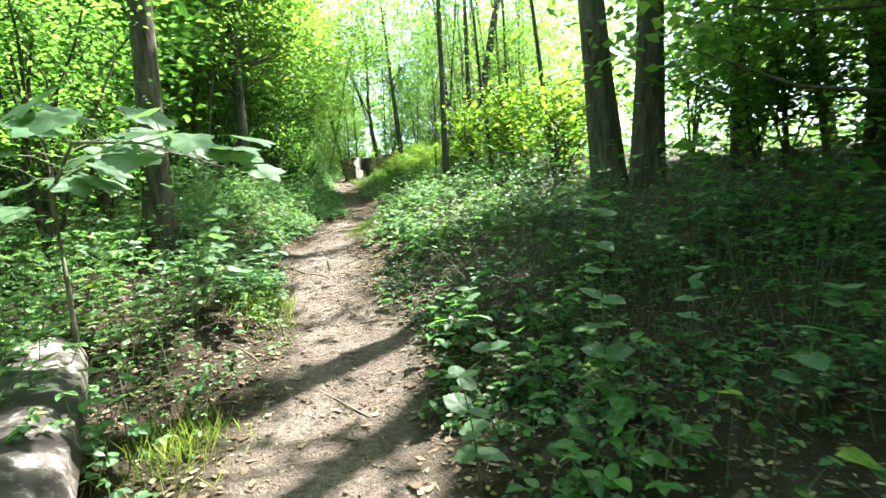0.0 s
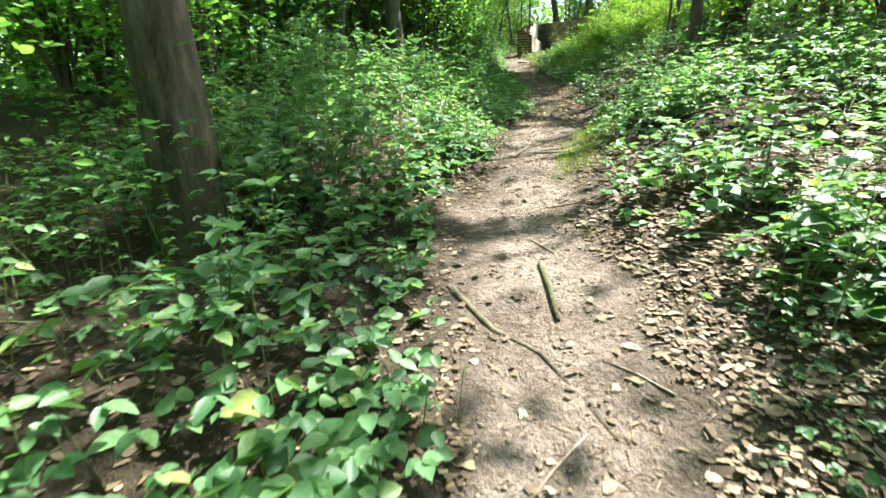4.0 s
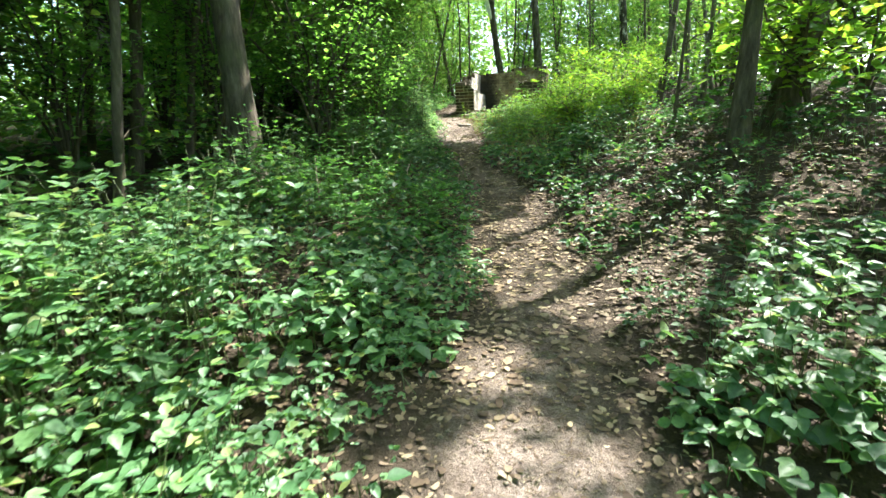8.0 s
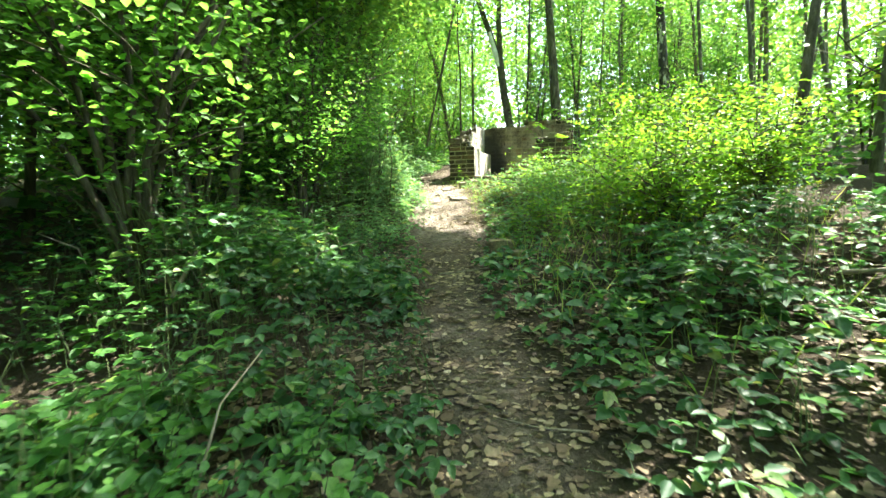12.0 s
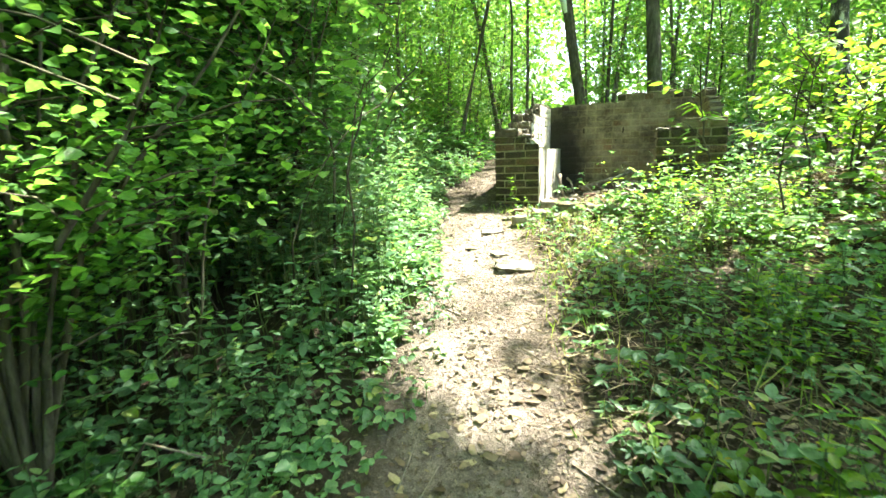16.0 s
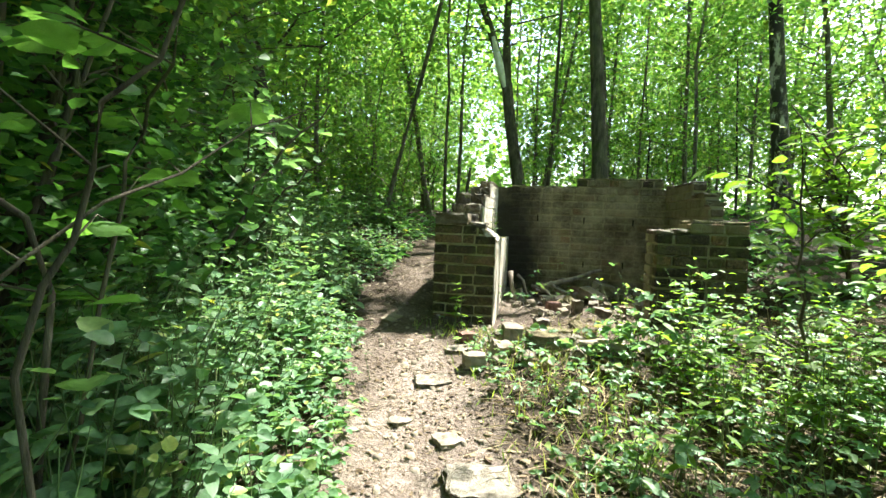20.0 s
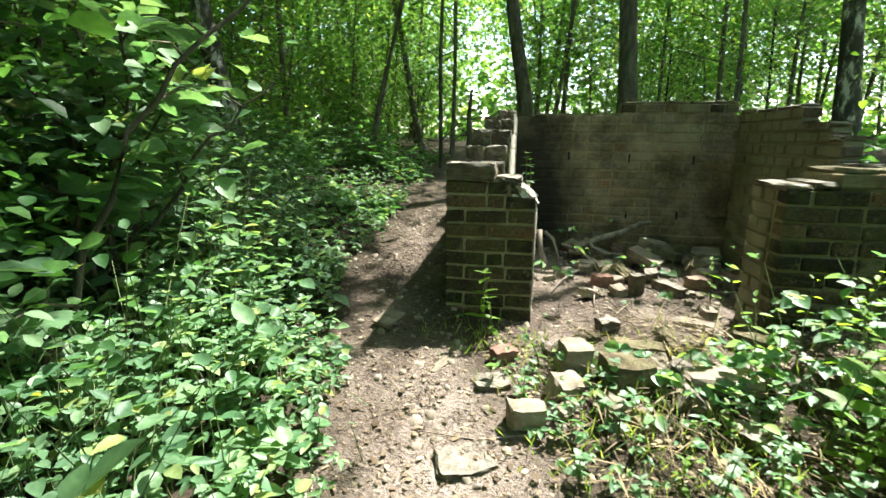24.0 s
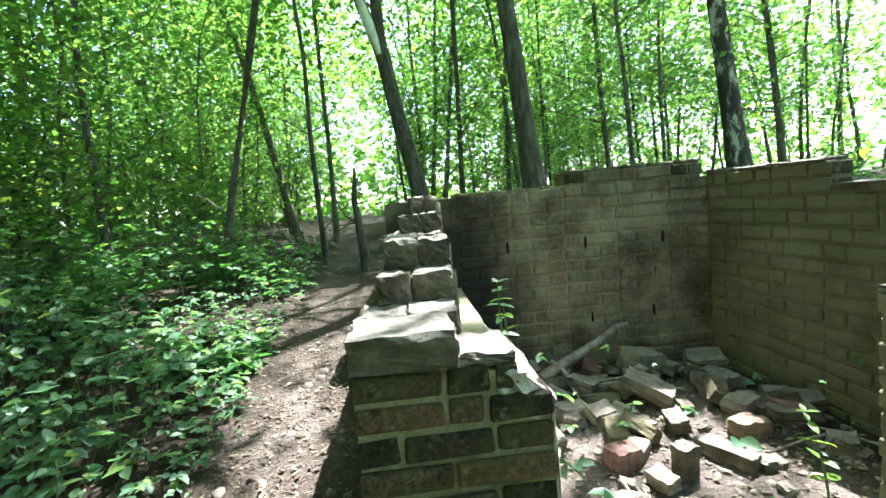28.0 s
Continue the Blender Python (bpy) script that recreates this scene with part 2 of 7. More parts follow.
# ---- mesh helpers ----
def mesh_of(name, verts, faces, mat):
    """A mesh from arrays; faces is one array of triangles or quads, or a list of such arrays."""
    me = bpy.data.meshes.new(name)
    groups = [f for f in (faces if isinstance(faces, list) else [faces]) if len(f)]
    verts = np.asarray(verts, np.float32)
    idx = np.concatenate([f.ravel() for f in groups]).astype(np.int32)
    tot = np.concatenate([np.full(len(f), f.shape[1]) for f in groups]).astype(np.int32)
    me.vertices.add(len(verts)), me.loops.add(len(idx)), me.polygons.add(len(tot))
    me.vertices.foreach_set("co", verts.ravel())
    me.loops.foreach_set("vertex_index", idx)
    me.polygons.foreach_set("loop_start", np.concatenate([[0], np.cumsum(tot)[:-1]]).astype(np.int32))
    me.polygons.foreach_set("loop_total", tot)
    me.update(calc_edges=True)
    me.materials.append(mat)
    return me


def part(name, bm, mat, parent=None, label=""):
    """One bmesh as one mesh object under a thing or a part."""
    me = bpy.data.meshes.new(name)
    bm.to_mesh(me)
    bm.free()
    me.materials.append(mat)
    ob = new(name, me)
    ob.parent = parent
    if label:
        ob["label"] = label
    return ob


def child(name, me, parent, label=""):
    ob = new(name, me)
    ob.parent = parent
    if label:
        ob["label"] = label
    return ob


def join(chunks):
    """Joins (verts, faces) pairs whose faces have equal width."""
    vs, fs, k = [], [], 0
    for v, f in chunks:
        vs.append(v)
        fs.append(f + k)
        k += len(v)
    return np.concatenate(vs), np.concatenate(fs)


def tube(points, radii, sides=6, rng=None, rough=0.0):
    pts, radii = np.asarray(points, float), np.asarray(radii, float)
    along = np.gradient(pts, axis=0)
    along /= np.linalg.norm(along, axis=1, keepdims=True) + 1e-9
    ref = np.where(np.abs(along[:, 2:3]) > 0.9, [[1.0, 0, 0]], [[0, 0, 1.0]])
    a = np.cross(along, ref)
    a /= np.linalg.norm(a, axis=1, keepdims=True)
    b = np.cross(along, a)
    ang = np.arange(sides) * 2 * np.pi / sides
    r = radii[:, None] * np.ones(sides)
    if rng is not None and rough:
        r = r * (1 + rough * rng.uniform(-1, 1, r.shape))
    ring = pts[:, None] + r[..., None] * (np.cos(ang)[None, :, None] * a[:, None] + np.sin(ang)[None, :, None] * b[:, None])
    n = len(pts)
    i, j = np.meshgrid(np.arange(n - 1), np.arange(sides), indexing="ij")
    k = (j + 1) % sides
    f = np.stack([i * sides + j, i * sides + k, (i + 1) * sides + k, (i + 1) * sides + j], -1).reshape(-1, 4)
    return ring.reshape(-1, 3), f


def unit(v):
    return v / (np.linalg.norm(v, axis=-1, keepdims=True) + 1e-9)


def leaves(base, way, normal, length, width, fold=0.13, droop=0.15):
    """Leaf blades of two quads folded along the midrib."""
    way = unit(way)
    side = unit(np.cross(way, normal))
    up = np.cross(side, way)
    L, W = np.broadcast_to(length, len(base))[:, None], np.broadcast_to(width, len(base))[:, None]
    def at(u, s, h):
        return base + way * L * u + side * W * s + up * (W * h - droop * L * u * u)
    v = np.stack([at(0, 0, 0), at(0.14, 0.34, fold), at(0.4, 0.48, fold * 1.3), at(0.72, 0.32, fold), at(1, 0, 0), at(0.72, -0.32, fold), at(0.4, -0.48, fold * 1.3), at(0.14, -0.34, fold)], 1)
    k = np.arange(len(base))[:, None] * 8
    f = np.concatenate([k + [0, 1, 2, 3, 4], k + [0, 4, 5, 6, 7]], 0)
    return v.reshape(-1, 3), f


def blades(base, way, normal, length, width, fold=0.13, droop=0.15):
    """Simpler leaf blades for shrubs: two quads folded along the midrib."""
    way = unit(way)
    side = unit(np.cross(way, normal))
    up = np.cross(side, way)
    L, W = np.broadcast_to(length, len(base))[:, None], np.broadcast_to(width, len(base))[:, None]
    def at(u, s, h):
        return base + way * L * u + side * W * s + up * (W * h - droop * L * u * u)
    v = np.stack([at(0, 0, 0), at(0.28, 0.46, fold), at(0.68, 0.36, fold), at(1, 0, 0), at(0.68, -0.36, fold), at(0.28, -0.46, fold)], 1)
    k = np.arange(len(base))[:, None] * 6
    return v.reshape(-1, 3), np.concatenate([k + [0, 1, 2, 3], k + [0, 3, 4, 5]], 0)


def kites(base, way, normal, length, width, fold=0.2):
    """Far leaves: a kite of two triangles."""
    way = unit(way)
    side = unit(np.cross(way, normal))
    up = np.cross(side, way)
    L, W = np.broadcast_to(length, len(base))[:, None], np.broadcast_to(width, len(base))[:, None]
    v = np.stack([base, base + way * L * 0.45 + side * W * 0.5 + up * W * fold, base + way * L, base + way * L * 0.45 - side * W * 0.5 + up * W * fold], 1)
    k = np.arange(len(base))[:, None] * 4
    f = np.concatenate([k + [0, 1, 2], k + [0, 2, 3]], 0)
    return v.reshape(-1, 3), f


def random_ways(rng, n, flat=0.5):
    a = rng.uniform(0, 2 * np.pi, n)
    return unit(np.stack([np.cos(a), np.sin(a), rng.normal(0, flat, n)], 1))


def random_ups(rng, n, tilt=0.5):
    return unit(np.stack([rng.normal(0, tilt, n), rng.normal(0, tilt, n), np.ones(n)], 1))


# ---- the lie of the land ----
LINE = np.array([(-60, 14, -4.5), (-26, 6.6, -2.7), (-22, 5.7, -2.3), (-19, 4.9, -2.0), (-17, 4.35, -1.8), (-16, 4.1, -1.66), (-15, 3.7, -1.5),
                 (-13.3, 3.14, -1.28), (-11.8, 2.97, -1.08), (-10.5, 2.78, -1.0), (-9, 2.7, -0.9), (-7.4, 2.3, -0.62), (-5.5, 1.5, -0.36), (-4, 1.05, -0.17),
                 (-2.7, 0.7, 0.03), (-1.7, 0.36, 0.22), (-0.8, 0.0, 0.38), (0.3, -0.4, 0.55), (1.5, -0.5, 0.72), (3, -0.5, 0.88), (6, -0.8, 1.08),
                 (12, -1.6, 1.3), (25, -2, 1.6), (60, -3, 2.2)])


def smooth(a, b, x):
    u = np.clip((x - a) / (b - a), 0, 1)
    return u * u * (3 - 2 * u)


def lattice(x, y, seed=0):
    """Smooth value noise in -1..1."""
    xi, yi = np.floor(x).astype(np.int64), np.floor(y).astype(np.int64)
    u, v = x - xi, y - yi
    u, v = u * u * (3 - 2 * u), v * v * (3 - 2 * v)
    def h(i, j):
        n = (i * 374761393 + j * 668265263 + seed * 974634777) & 0x7FFFFFFF
        n = ((n ^ (n >> 13)) * 1274126177) & 0x7FFFFFFF
        return ((n ^ (n >> 16)) & 0xFFFF) / 32767.5 - 1
    return (h(xi, yi) * (1 - u) + h(xi + 1, yi) * u) * (1 - v) + (h(xi, yi + 1) * (1 - u) + h(xi + 1, yi + 1) * u) * v


def path_x(y):
    return np.interp(y, LINE[:, 0], LINE[:, 1])


def off_path(x, y):
    return x - path_x(y)


def ground_z(x, y):
    x, y = np.asarray(x, float), np.asarray(y, float)
    d = off_path(x, y)
    z = np.interp(y, LINE[:, 0], LINE[:, 2])
    z = z + np.where(d > 0, 0.22, 0.16) * 4 * np.tanh(np.maximum(np.abs(d) - 0.3, 0) / 4 * 0.9) * (1 - 0.55 * smooth(-4, -1, y))
    f = smooth(-0.5, 0.1, y) * smooth(0.0, 0.6, x) * (1 - smooth(2.2, 3.0, x)) * (1 - smooth(1.9, 3.5, y))
    z = z * (1 - f) + f * 0.42
    away = np.minimum(np.abs(d) * 0.5 + 0.15, 1) * (1 - 0.7 * f)
    return z + away * (0.09 * lattice(x * 0.7, y * 0.7) + 0.05 * lattice(x * 1.9, y * 1.9, 3)) + 0.012 * lattice(x * 6, y * 6, 5) + 0.014 * lattice(x * 2.7, y * 2.7, 6)


def tread(x, y):
    """How worn bare the ground is: 1 on the path."""
    half = 0.28 + 0.08 * lattice(y * 0.9, y * 0 + 2.5, 7) + 0.06 * smooth(-6, -3, y) * (1 - smooth(-2, 0, y)) - 0.02 * smooth(-1.5, -0.5, y) - 0.12 * smooth(0.6, 1.8, y) - 0.14 * smooth(-10, -8.6, y) * (1 - smooth(-5, -3.8, y))
    bare = 1 - smooth(half - 0.12, half + 0.22, np.abs(off_path(x, y)) + 0.12 * lattice(x * 3, y * 3, 9))
    room = smooth(-0.9, -0.2, y) * (1 - smooth(1.9, 2.1, y)) * smooth(0.2, 0.6, x) * (1 - smooth(1.5, 2.1, x)) * (0.6 + 0.4 * lattice(x * 3, y * 3, 61))
    return np.clip(np.maximum(bare * (1 - 0.5 * smooth(-1.0, 0.0, y)) * (1 - 0.6 * smooth(0.8, 2.6, y)) * (1 - 0.62 * smooth(-11, -9.5, y) * (1 - smooth(-4.4, -3.4, y))), 0.95 * room), 0, 1)


def axis_lines(lo, hi, step):
    far = np.array([3, 7, 13, 22, 40, 80, 180, 420, 900])
    return np.concatenate([lo - far[::-1], np.arange(lo, hi, step), hi + far])


gx, gy = np.meshgrid(axis_lines(-9, 10, 0.125), axis_lines(-21, 8, 0.125), indexing="ij")
far_fall = np.maximum(np.hypot(gx, gy) - 60, 0) * 0.01
gz = ground_z(gx, gy) - far_fall
nx, ny = gx.shape
ii, jj = np.meshgrid(np.arange(nx - 1), np.arange(ny - 1), indexing="ij")
cells = np.stack([ii * ny + jj, (ii + 1) * ny + jj, (ii + 1) * ny + jj + 1, ii * ny + jj + 1], -1).reshape(-1, 4)
gm = mesh_of("ground", np.stack([gx, gy, gz], -1).reshape(-1, 3), cells, GROUND)
worn = gm.attributes.new("trodden", "FLOAT", "POINT")
worn.data.foreach_set("value", tread(gx, gy).ravel().astype(np.float32))
mead = gm.attributes.new("meadow", "FLOAT", "POINT")
mead.data.foreach_set("value", smooth(10, 15, gx + 2 * lattice(gx * 0.3, gy * 0.3, 41)).ravel().astype(np.float32))
gm.polygons.foreach_set("use_smooth", np.ones(len(gm.polygons), bool))
ground = tagged(new("ground", gm), "woodland floor of dark leaf mould with a worn earth path", "ground", kind="structure")


# ---- trees ----
def tree_data(rng, height, r0, lean=(0, 0), crown_from=0.35, crown_r=2.2, clumps=26, per=90, leaf=0.13, spread=0.55, sides=9, kind="far", kinks=0.15, sprouts=0):
    n = 9
    u = np.linspace(0, 1, n)
    pts = np.stack([lean[0] * u + kinks * np.cumsum(rng.normal(0, 0.35, n)) * u, lean[1] * u + kinks * np.cumsum(rng.normal(0, 0.35, n)) * u, height * u - 0.25], 1)
    rad = r0 * (1 - 0.82 * u) * (1 + 0.35 * np.exp(-u * 26))
    wood = [tube(pts, rad, sides, rng, 0.08)]
    lv = []
    for _ in range(clumps):
        h = rng.uniform(crown_from, 1.0)
        foot = np.array([np.interp(max(h - 0.12, 0.05), u, pts[:, c]) for c in range(3)])
        reach = crown_r * np.sqrt(rng.uniform(0.05, 1)) * (1.15 - 0.6 * abs(h - 0.6))
        a = rng.uniform(0, 2 * np.pi)
        tip = foot + np.array([reach * np.cos(a), reach * np.sin(a), height * 0.1 + rng.normal(0, 0.2)])
        mid = (foot + tip) / 2 + np.array([0, 0, -0.1 * reach]) + rng.normal(0, 0.06, 3)
        r = r0 * 0.28 * (1 - 0.6 * h)
        wood.append(tube([foot, mid, tip], [r, r * 0.6, r * 0.15], 5))
        c = int(per * rng.uniform(0.6, 1.4))
        p = tip + rng.normal(0, 1, (c, 3)) * [spread, spread, spread * 0.45]
        s = leaf * rng.uniform(0.6, 1.3, c)
        lv.append((kites if kind == "far" else leaves)(p, random_ways(rng, c, 0.5), random_ups(rng, c, 0.6), s, s * 0.72))
    for _ in range(sprouts):
        h = rng.uniform(0.06, crown_from + 0.05)
        foot = np.array([np.interp(h, u, pts[:, c]) for c in range(3)])
        a = rng.uniform(0, 2 * np.pi)
        tip = foot + np.array([math.cos(a), math.sin(a), rng.uniform(0.1, 0.7)]) * rng.uniform(0.2, 0.7)
        wood.append(tube([foot, (foot + tip) / 2 + [0, 0, 0.04], tip], [0.009, 0.006, 0.002], 4))
        c = int(26 * rng.uniform(0.6, 1.4))
        p = foot + (tip - foot) * rng.uniform(0.4, 1.1, (c, 1)) + rng.normal(0, 0.14, (c, 3))
        s = min(leaf, 0.1) * rng.uniform(0.6, 1.2, c)
        lv.append((kites if kind == "far" else leaves)(p, random_ways(rng, c, 0.5), random_ups(rng, c, 0.6), s, s * 0.72))
    return join(wood), join(lv)


def tree_thing(name, data, bark, leaf_mat, label, category="tree", group=""):
    (wv, wf), (lv, lf) = data
    root = tagged(new(name), label, category, group)
    tm = mesh_of("trunk", wv, wf, bark)
    tm.polygons.foreach_set("use_smooth", np.ones(len(tm.polygons), bool))
    child("trunk", tm, root)
    child("crown", mesh_of("crown", lv, lf, leaf_mat), root)
    return root


def stand(ob, x, y, turn=0.0, scale=1.0, sink=0.0):
    ob.matrix_basis = Matrix.Translation((x, y, float(ground_z(x, y)) - sink)) @ Matrix.Rotation(turn, 4, "Z") @ Matrix.Scale(scale, 4)
    return ob


tree_rng = np.random.default_rng(5)
# where the sun falls through the canopy: (x, y, radius), stretch by stretch
LIT_START = [(4.1, -17.2, 0.28), (4.4, -17.3, 0.3), (4.25, -17.0, 0.22), (4.55, -16.8, 0.3), (3.5, -16.2, 0.22), (3.8, -15.15, 0.25), (3.76, -17.4, 0.25), (3.9, -17.5, 0.25), (3.5, -17.25, 0.2), (4.5, -15.9, 0.2),
             (4.15, -16.1, 0.22), (2.95, -17.6, 0.35), (3.15, -14.1, 0.25), (3.2, -14.5, 0.22), (3.75, -14.0, 0.35), (4.1, -14.1, 0.25)]
LIT_BRAMBLE = [(2.24, -11.75, 0.5), (1.66, -11.75, 0.5), (2.15, -12.0, 0.45), (1.85, -12.2, 0.45), (2.86, -11.3, 0.3), (2.55, -11.25, 0.3), (2.45, -12.0, 0.35), (1.5, -12.3, 0.4), (1.2, -11.2, 0.45), (1.9, -12.8, 0.5), (2.4, -12.9, 0.4),
               (2.95, -12.6, 0.25), (3.1, -13.0, 0.25), (2.85, -11.0, 0.3), (3.55, -11.1, 0.3), (3.85, -10.5, 0.35), (3.85, -12.7, 0.45), (4.4, -12.9, 0.4), (3.1, -11.65, 0.2), (2.75, -11.7, 0.2), (4.5, -11.6, 0.4)]
LIT_BANK = [(2.6, -8.85, 0.32), (2.45, -8.3, 0.25), (3.3, -9.05, 0.4), (3.4, -8.5, 0.25), (2.56, -10.1, 0.16), (3.85, -10.0, 0.3), (3.0, -7.65, 0.2), (3.7, -8.65, 0.28), (0.15, -7.05, 0.16), (1.1, -8.7, 0.12), (1.65, -10.85, 0.3),
            (0.42, -5.75, 0.18), (-0.31, -5.32, 0.15), (-0.53, -4.94, 0.12), (0.3, -5.53, 0.06), (2.75, -8.0, 0.2), (3.45, -8.05, 0.22), (2.85, -7.55, 0.2), (0.94, -8.45, 0.12), (2.6, -7.2, 0.1), (3.9, -6.4, 0.4), (4.6, -7.7, 0.35), (3.2, -4.6, 0.4), (3.8, -4.3, 0.4), (2.6, -4.2, 0.3)]
LIT_CLEARING = [(0.4, -1.65, 0.4), (0.95, -3.25, 0.16), (-0.2, -1.7, 0.4), (1.35, -3.5, 0.13), (1.3, -3.7, 0.09), (0.12, -1.2, 0.3), (0.63, -2.4, 0.24), (0.6, -1.7, 0.3), (0.26, -2.75, 0.3), (0.58, -3.0, 0.16), (-0.33, -1.95, 0.35), (1.0, -2.75, 0.09), (1.15, -2.77, 0.08),
                (1.33, -2.73, 0.07), (0.7, 0.5, 0.3), (-0.38, 0.6, 0.1), (0.22, -1.0, 0.3), (-0.4, -1.2, 0.35), (0.95, -1.45, 0.4), (1.25, -0.9, 0.4), (-0.58, -1.55, 0.3), (1.8, -0.85, 0.4), (-0.18, -0.1, 0.1), (-0.44, 0.8, 0.12), (0.08, -1.0, 0.25),
                (-0.36, -0.38, 0.12), (0.2, -0.5, 0.2), (0.85, 0.2, 0.35), (-0.6, -1.1, 0.25), (-0.5, -1.45, 0.25), (-0.7, -0.65, 0.2), (-0.47, 1.2, 0.2), (-0.63, 0.4, 0.08), (1.1, 0.5, 0.3), (1.4, 0.7, 0.25), (-1.0, -0.85, 0.2), (-0.48, 1.35, 0.1), (-0.76, 1.9, 0.4),
                (-0.9, 0.45, 0.1), (-1.4, -1.6, 0.09), (-2.44, 2.99, 0.3), (-1.0, 0.09, 0.06), (2.2, -1.3, 0.5), (2.8, -0.8, 0.5), (-0.9, 2.6, 0.42), (-1.3, 2.3, 0.35), (-0.5, 2.9, 0.2), (0.2, 0.6, 0.25), (2.3, 1.0, 0.3)]
LIT = LIT_START + LIT_BRAMBLE + LIT_BANK + LIT_CLEARING


def shades(x, y, low, high, r):
    """Whether a crown there would stand between the sun and one of the sunlit clearings."""
    g = float(ground_z(x, y))
    for lx, ly, lr in LIT:
        lz = float(ground_z(lx, ly))
        for h in np.linspace(low, high, 5):
            k = (g + h - lz) / SUN_TO.z
            if math.hypot(lx + SUN_TO.x * k - x, ly + SUN_TO.y * k - y) < r + lr * 0.6:
                return True
    return False


LIT_AT = np.array([(lx, ly, float(ground_z(lx, ly)), lr) for lx, ly, lr in LIT])


def open_sky(p, spread):
    """Which points stand clear of the light that falls into the clearings."""
    k = (p[:, None, 2] - LIT_AT[None, :, 2]) / SUN_TO.z
    gone = np.hypot(LIT_AT[None, :, 0] + SUN_TO.x * k - p[:, None, 0], LIT_AT[None, :, 1] + SUN_TO.y * k - p[:, None, 1]) < LIT_AT[None, :, 3] * 1.1 + np.minimum(spread, 0.7 * LIT_AT[None, :, 3])
    return ~(gone & (k > 0)).any(1)


# trees that stand beside the path and the ruin, each with its own trunk
def own_tree(x, y, height, r0, lean, bark, label, crown_from=0.4, crown_r=2.0, clumps=26, per=80, leaf=0.14, name="woodland_tree", mat=None):
    wood, (lv, lf) = tree_data(tree_rng, height, r0, lean, crown_from, crown_r, clumps, per, leaf, 0.5, 12, kinks=0.06 if r0 > 0.075 else 0.3, sprouts=0 if r0 > 0.075 else 12)
    at = lv.reshape(-1, 4, 3)
    ok = open_sky(at[:, 0] + [x, y, float(ground_z(x, y))], 0.22) | (tree_rng.random(len(at)) < 0.05)
    px, py, pz = (at[:, 0] + [x, y, 0]).T
    ok &= (np.abs(px - path_x(py)) > 1.1) | (pz > 2.6)
    lv = at[ok].reshape(-1, 3)
    k = np.arange(int(ok.sum()))[:, None] * 4
    d = wood, (lv, np.concatenate([k + [0, 1, 2], k + [0, 2, 3]], 0))
    return stand(tree_thing(name, d, bark, mat or LEAF_TREE, label), x, y, 0, 1, 0.05)


own_tree(1.75, -14.3, 11, 0.14, (0.1, 0.2), BARK, "straight tree trunk with ridged grey-brown bark beside brambles", 0.45)
own_tree(6.6, -13.6, 13, 0.165, (-0.8, 0.4), BARK, "thick dark tree trunk on a shady bank", 0.6, 1.3, 14)
own_tree(7.15, -13.2, 13, 0.17, (0.5, 0.3), BARK, "thick dark tree trunk close beside another", 0.6, 1.3, 14)
own_tree(-0.22, -8.1, 11, 0.15, (-0.3, 0.1), BARK, "dark upright tree trunk rising from undergrowth", 0.32, 2.2, 40, 100)
own_tree(-3.5, -6.4, 12, 0.16, (-1.6, 0.2), BIRCH, "birch with white peeling bark patches", 0.4, 2.2, name="birch_tree")
own_tree(4.47, -7.0, 11, 0.085, (0.1, 0.3), BARK, "straight grey tree trunk on the bank by the path", 0.7, 1.2, 14)
own_tree(5.05, -6.05, 11, 0.14, (2.3, 0.5), BARK, "stout tree trunk leaning out of the wood", 0.6, 1.6, 16)
own_tree(5.2, -4.7, 11, 0.09, (0.0, 0.6), BARK, "upright tree trunk beside a leaning one", 0.65, 1.5, 14)
own_tree(4.1, -5.75, 4.2, 0.025, (0.1, 0.0), BARK, "thin upright sapling with sparse leaves", 0.6, 0.5, 10, 30, 0.07, "sapling", LEAF_BRIGHT)
own_tree(1.85, 4.7, 11, 0.14, (-0.8, 0.5), BARK, "dark mossy tree trunk behind the ruined wall", 0.5, 1.5, 16)
own_tree(4.6, 4.7, 11, 0.14, (-1.0, 0.5), BIRCH, "pale grey tree trunk behind the ruined wall", 0.5, 1.6, 16)
own_tree(-2.5, 2.1, 9, 0.12, (-1.8, 0.0), BIRCH, "leaning birch with peeling white and black bark", 0.4, 1.9, name="birch_tree")
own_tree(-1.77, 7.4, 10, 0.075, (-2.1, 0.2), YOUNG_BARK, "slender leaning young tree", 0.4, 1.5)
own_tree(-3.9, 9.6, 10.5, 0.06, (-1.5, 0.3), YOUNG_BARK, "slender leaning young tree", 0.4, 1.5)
own_tree(-0.35, 4.1, 1.45, 0.08, (-0.1, 0.1), BARK, "short dead tree stem with few leaves", 0.6, 0.5, 8, 20, 0.1)

# two trees put at the edge of the view to throw shade on the bank
own_tree(9.5, -13.6, 9, 0.13, (0.0, 0.0), BARK, "low-branched tree added to shade the bank", 0.22, 2.6, 40, 95)
own_tree(8.2, -15.6, 8, 0.1, (0.4, -0.3), BARK, "low-branched tree added to shade the bank", 0.22, 2.2, 34, 95)
own_tree(6.7, -10.0, 9, 0.05, (-0.9, -0.3), BARK, "thin tree arching over the path", 0.55, 1.5, 18, 95)
own_tree(-2.5, -1.3, 7, 0.05, (2.2, 0.4), BARK, "thin tree arching over the shrubs", 0.5, 1.6, 26, 100)
own_tree(-3.4, -3.4, 7.5, 0.05, (2.4, 0.8), BARK, "thin tree arching over the shrubs", 0.5, 1.7, 26, 100)
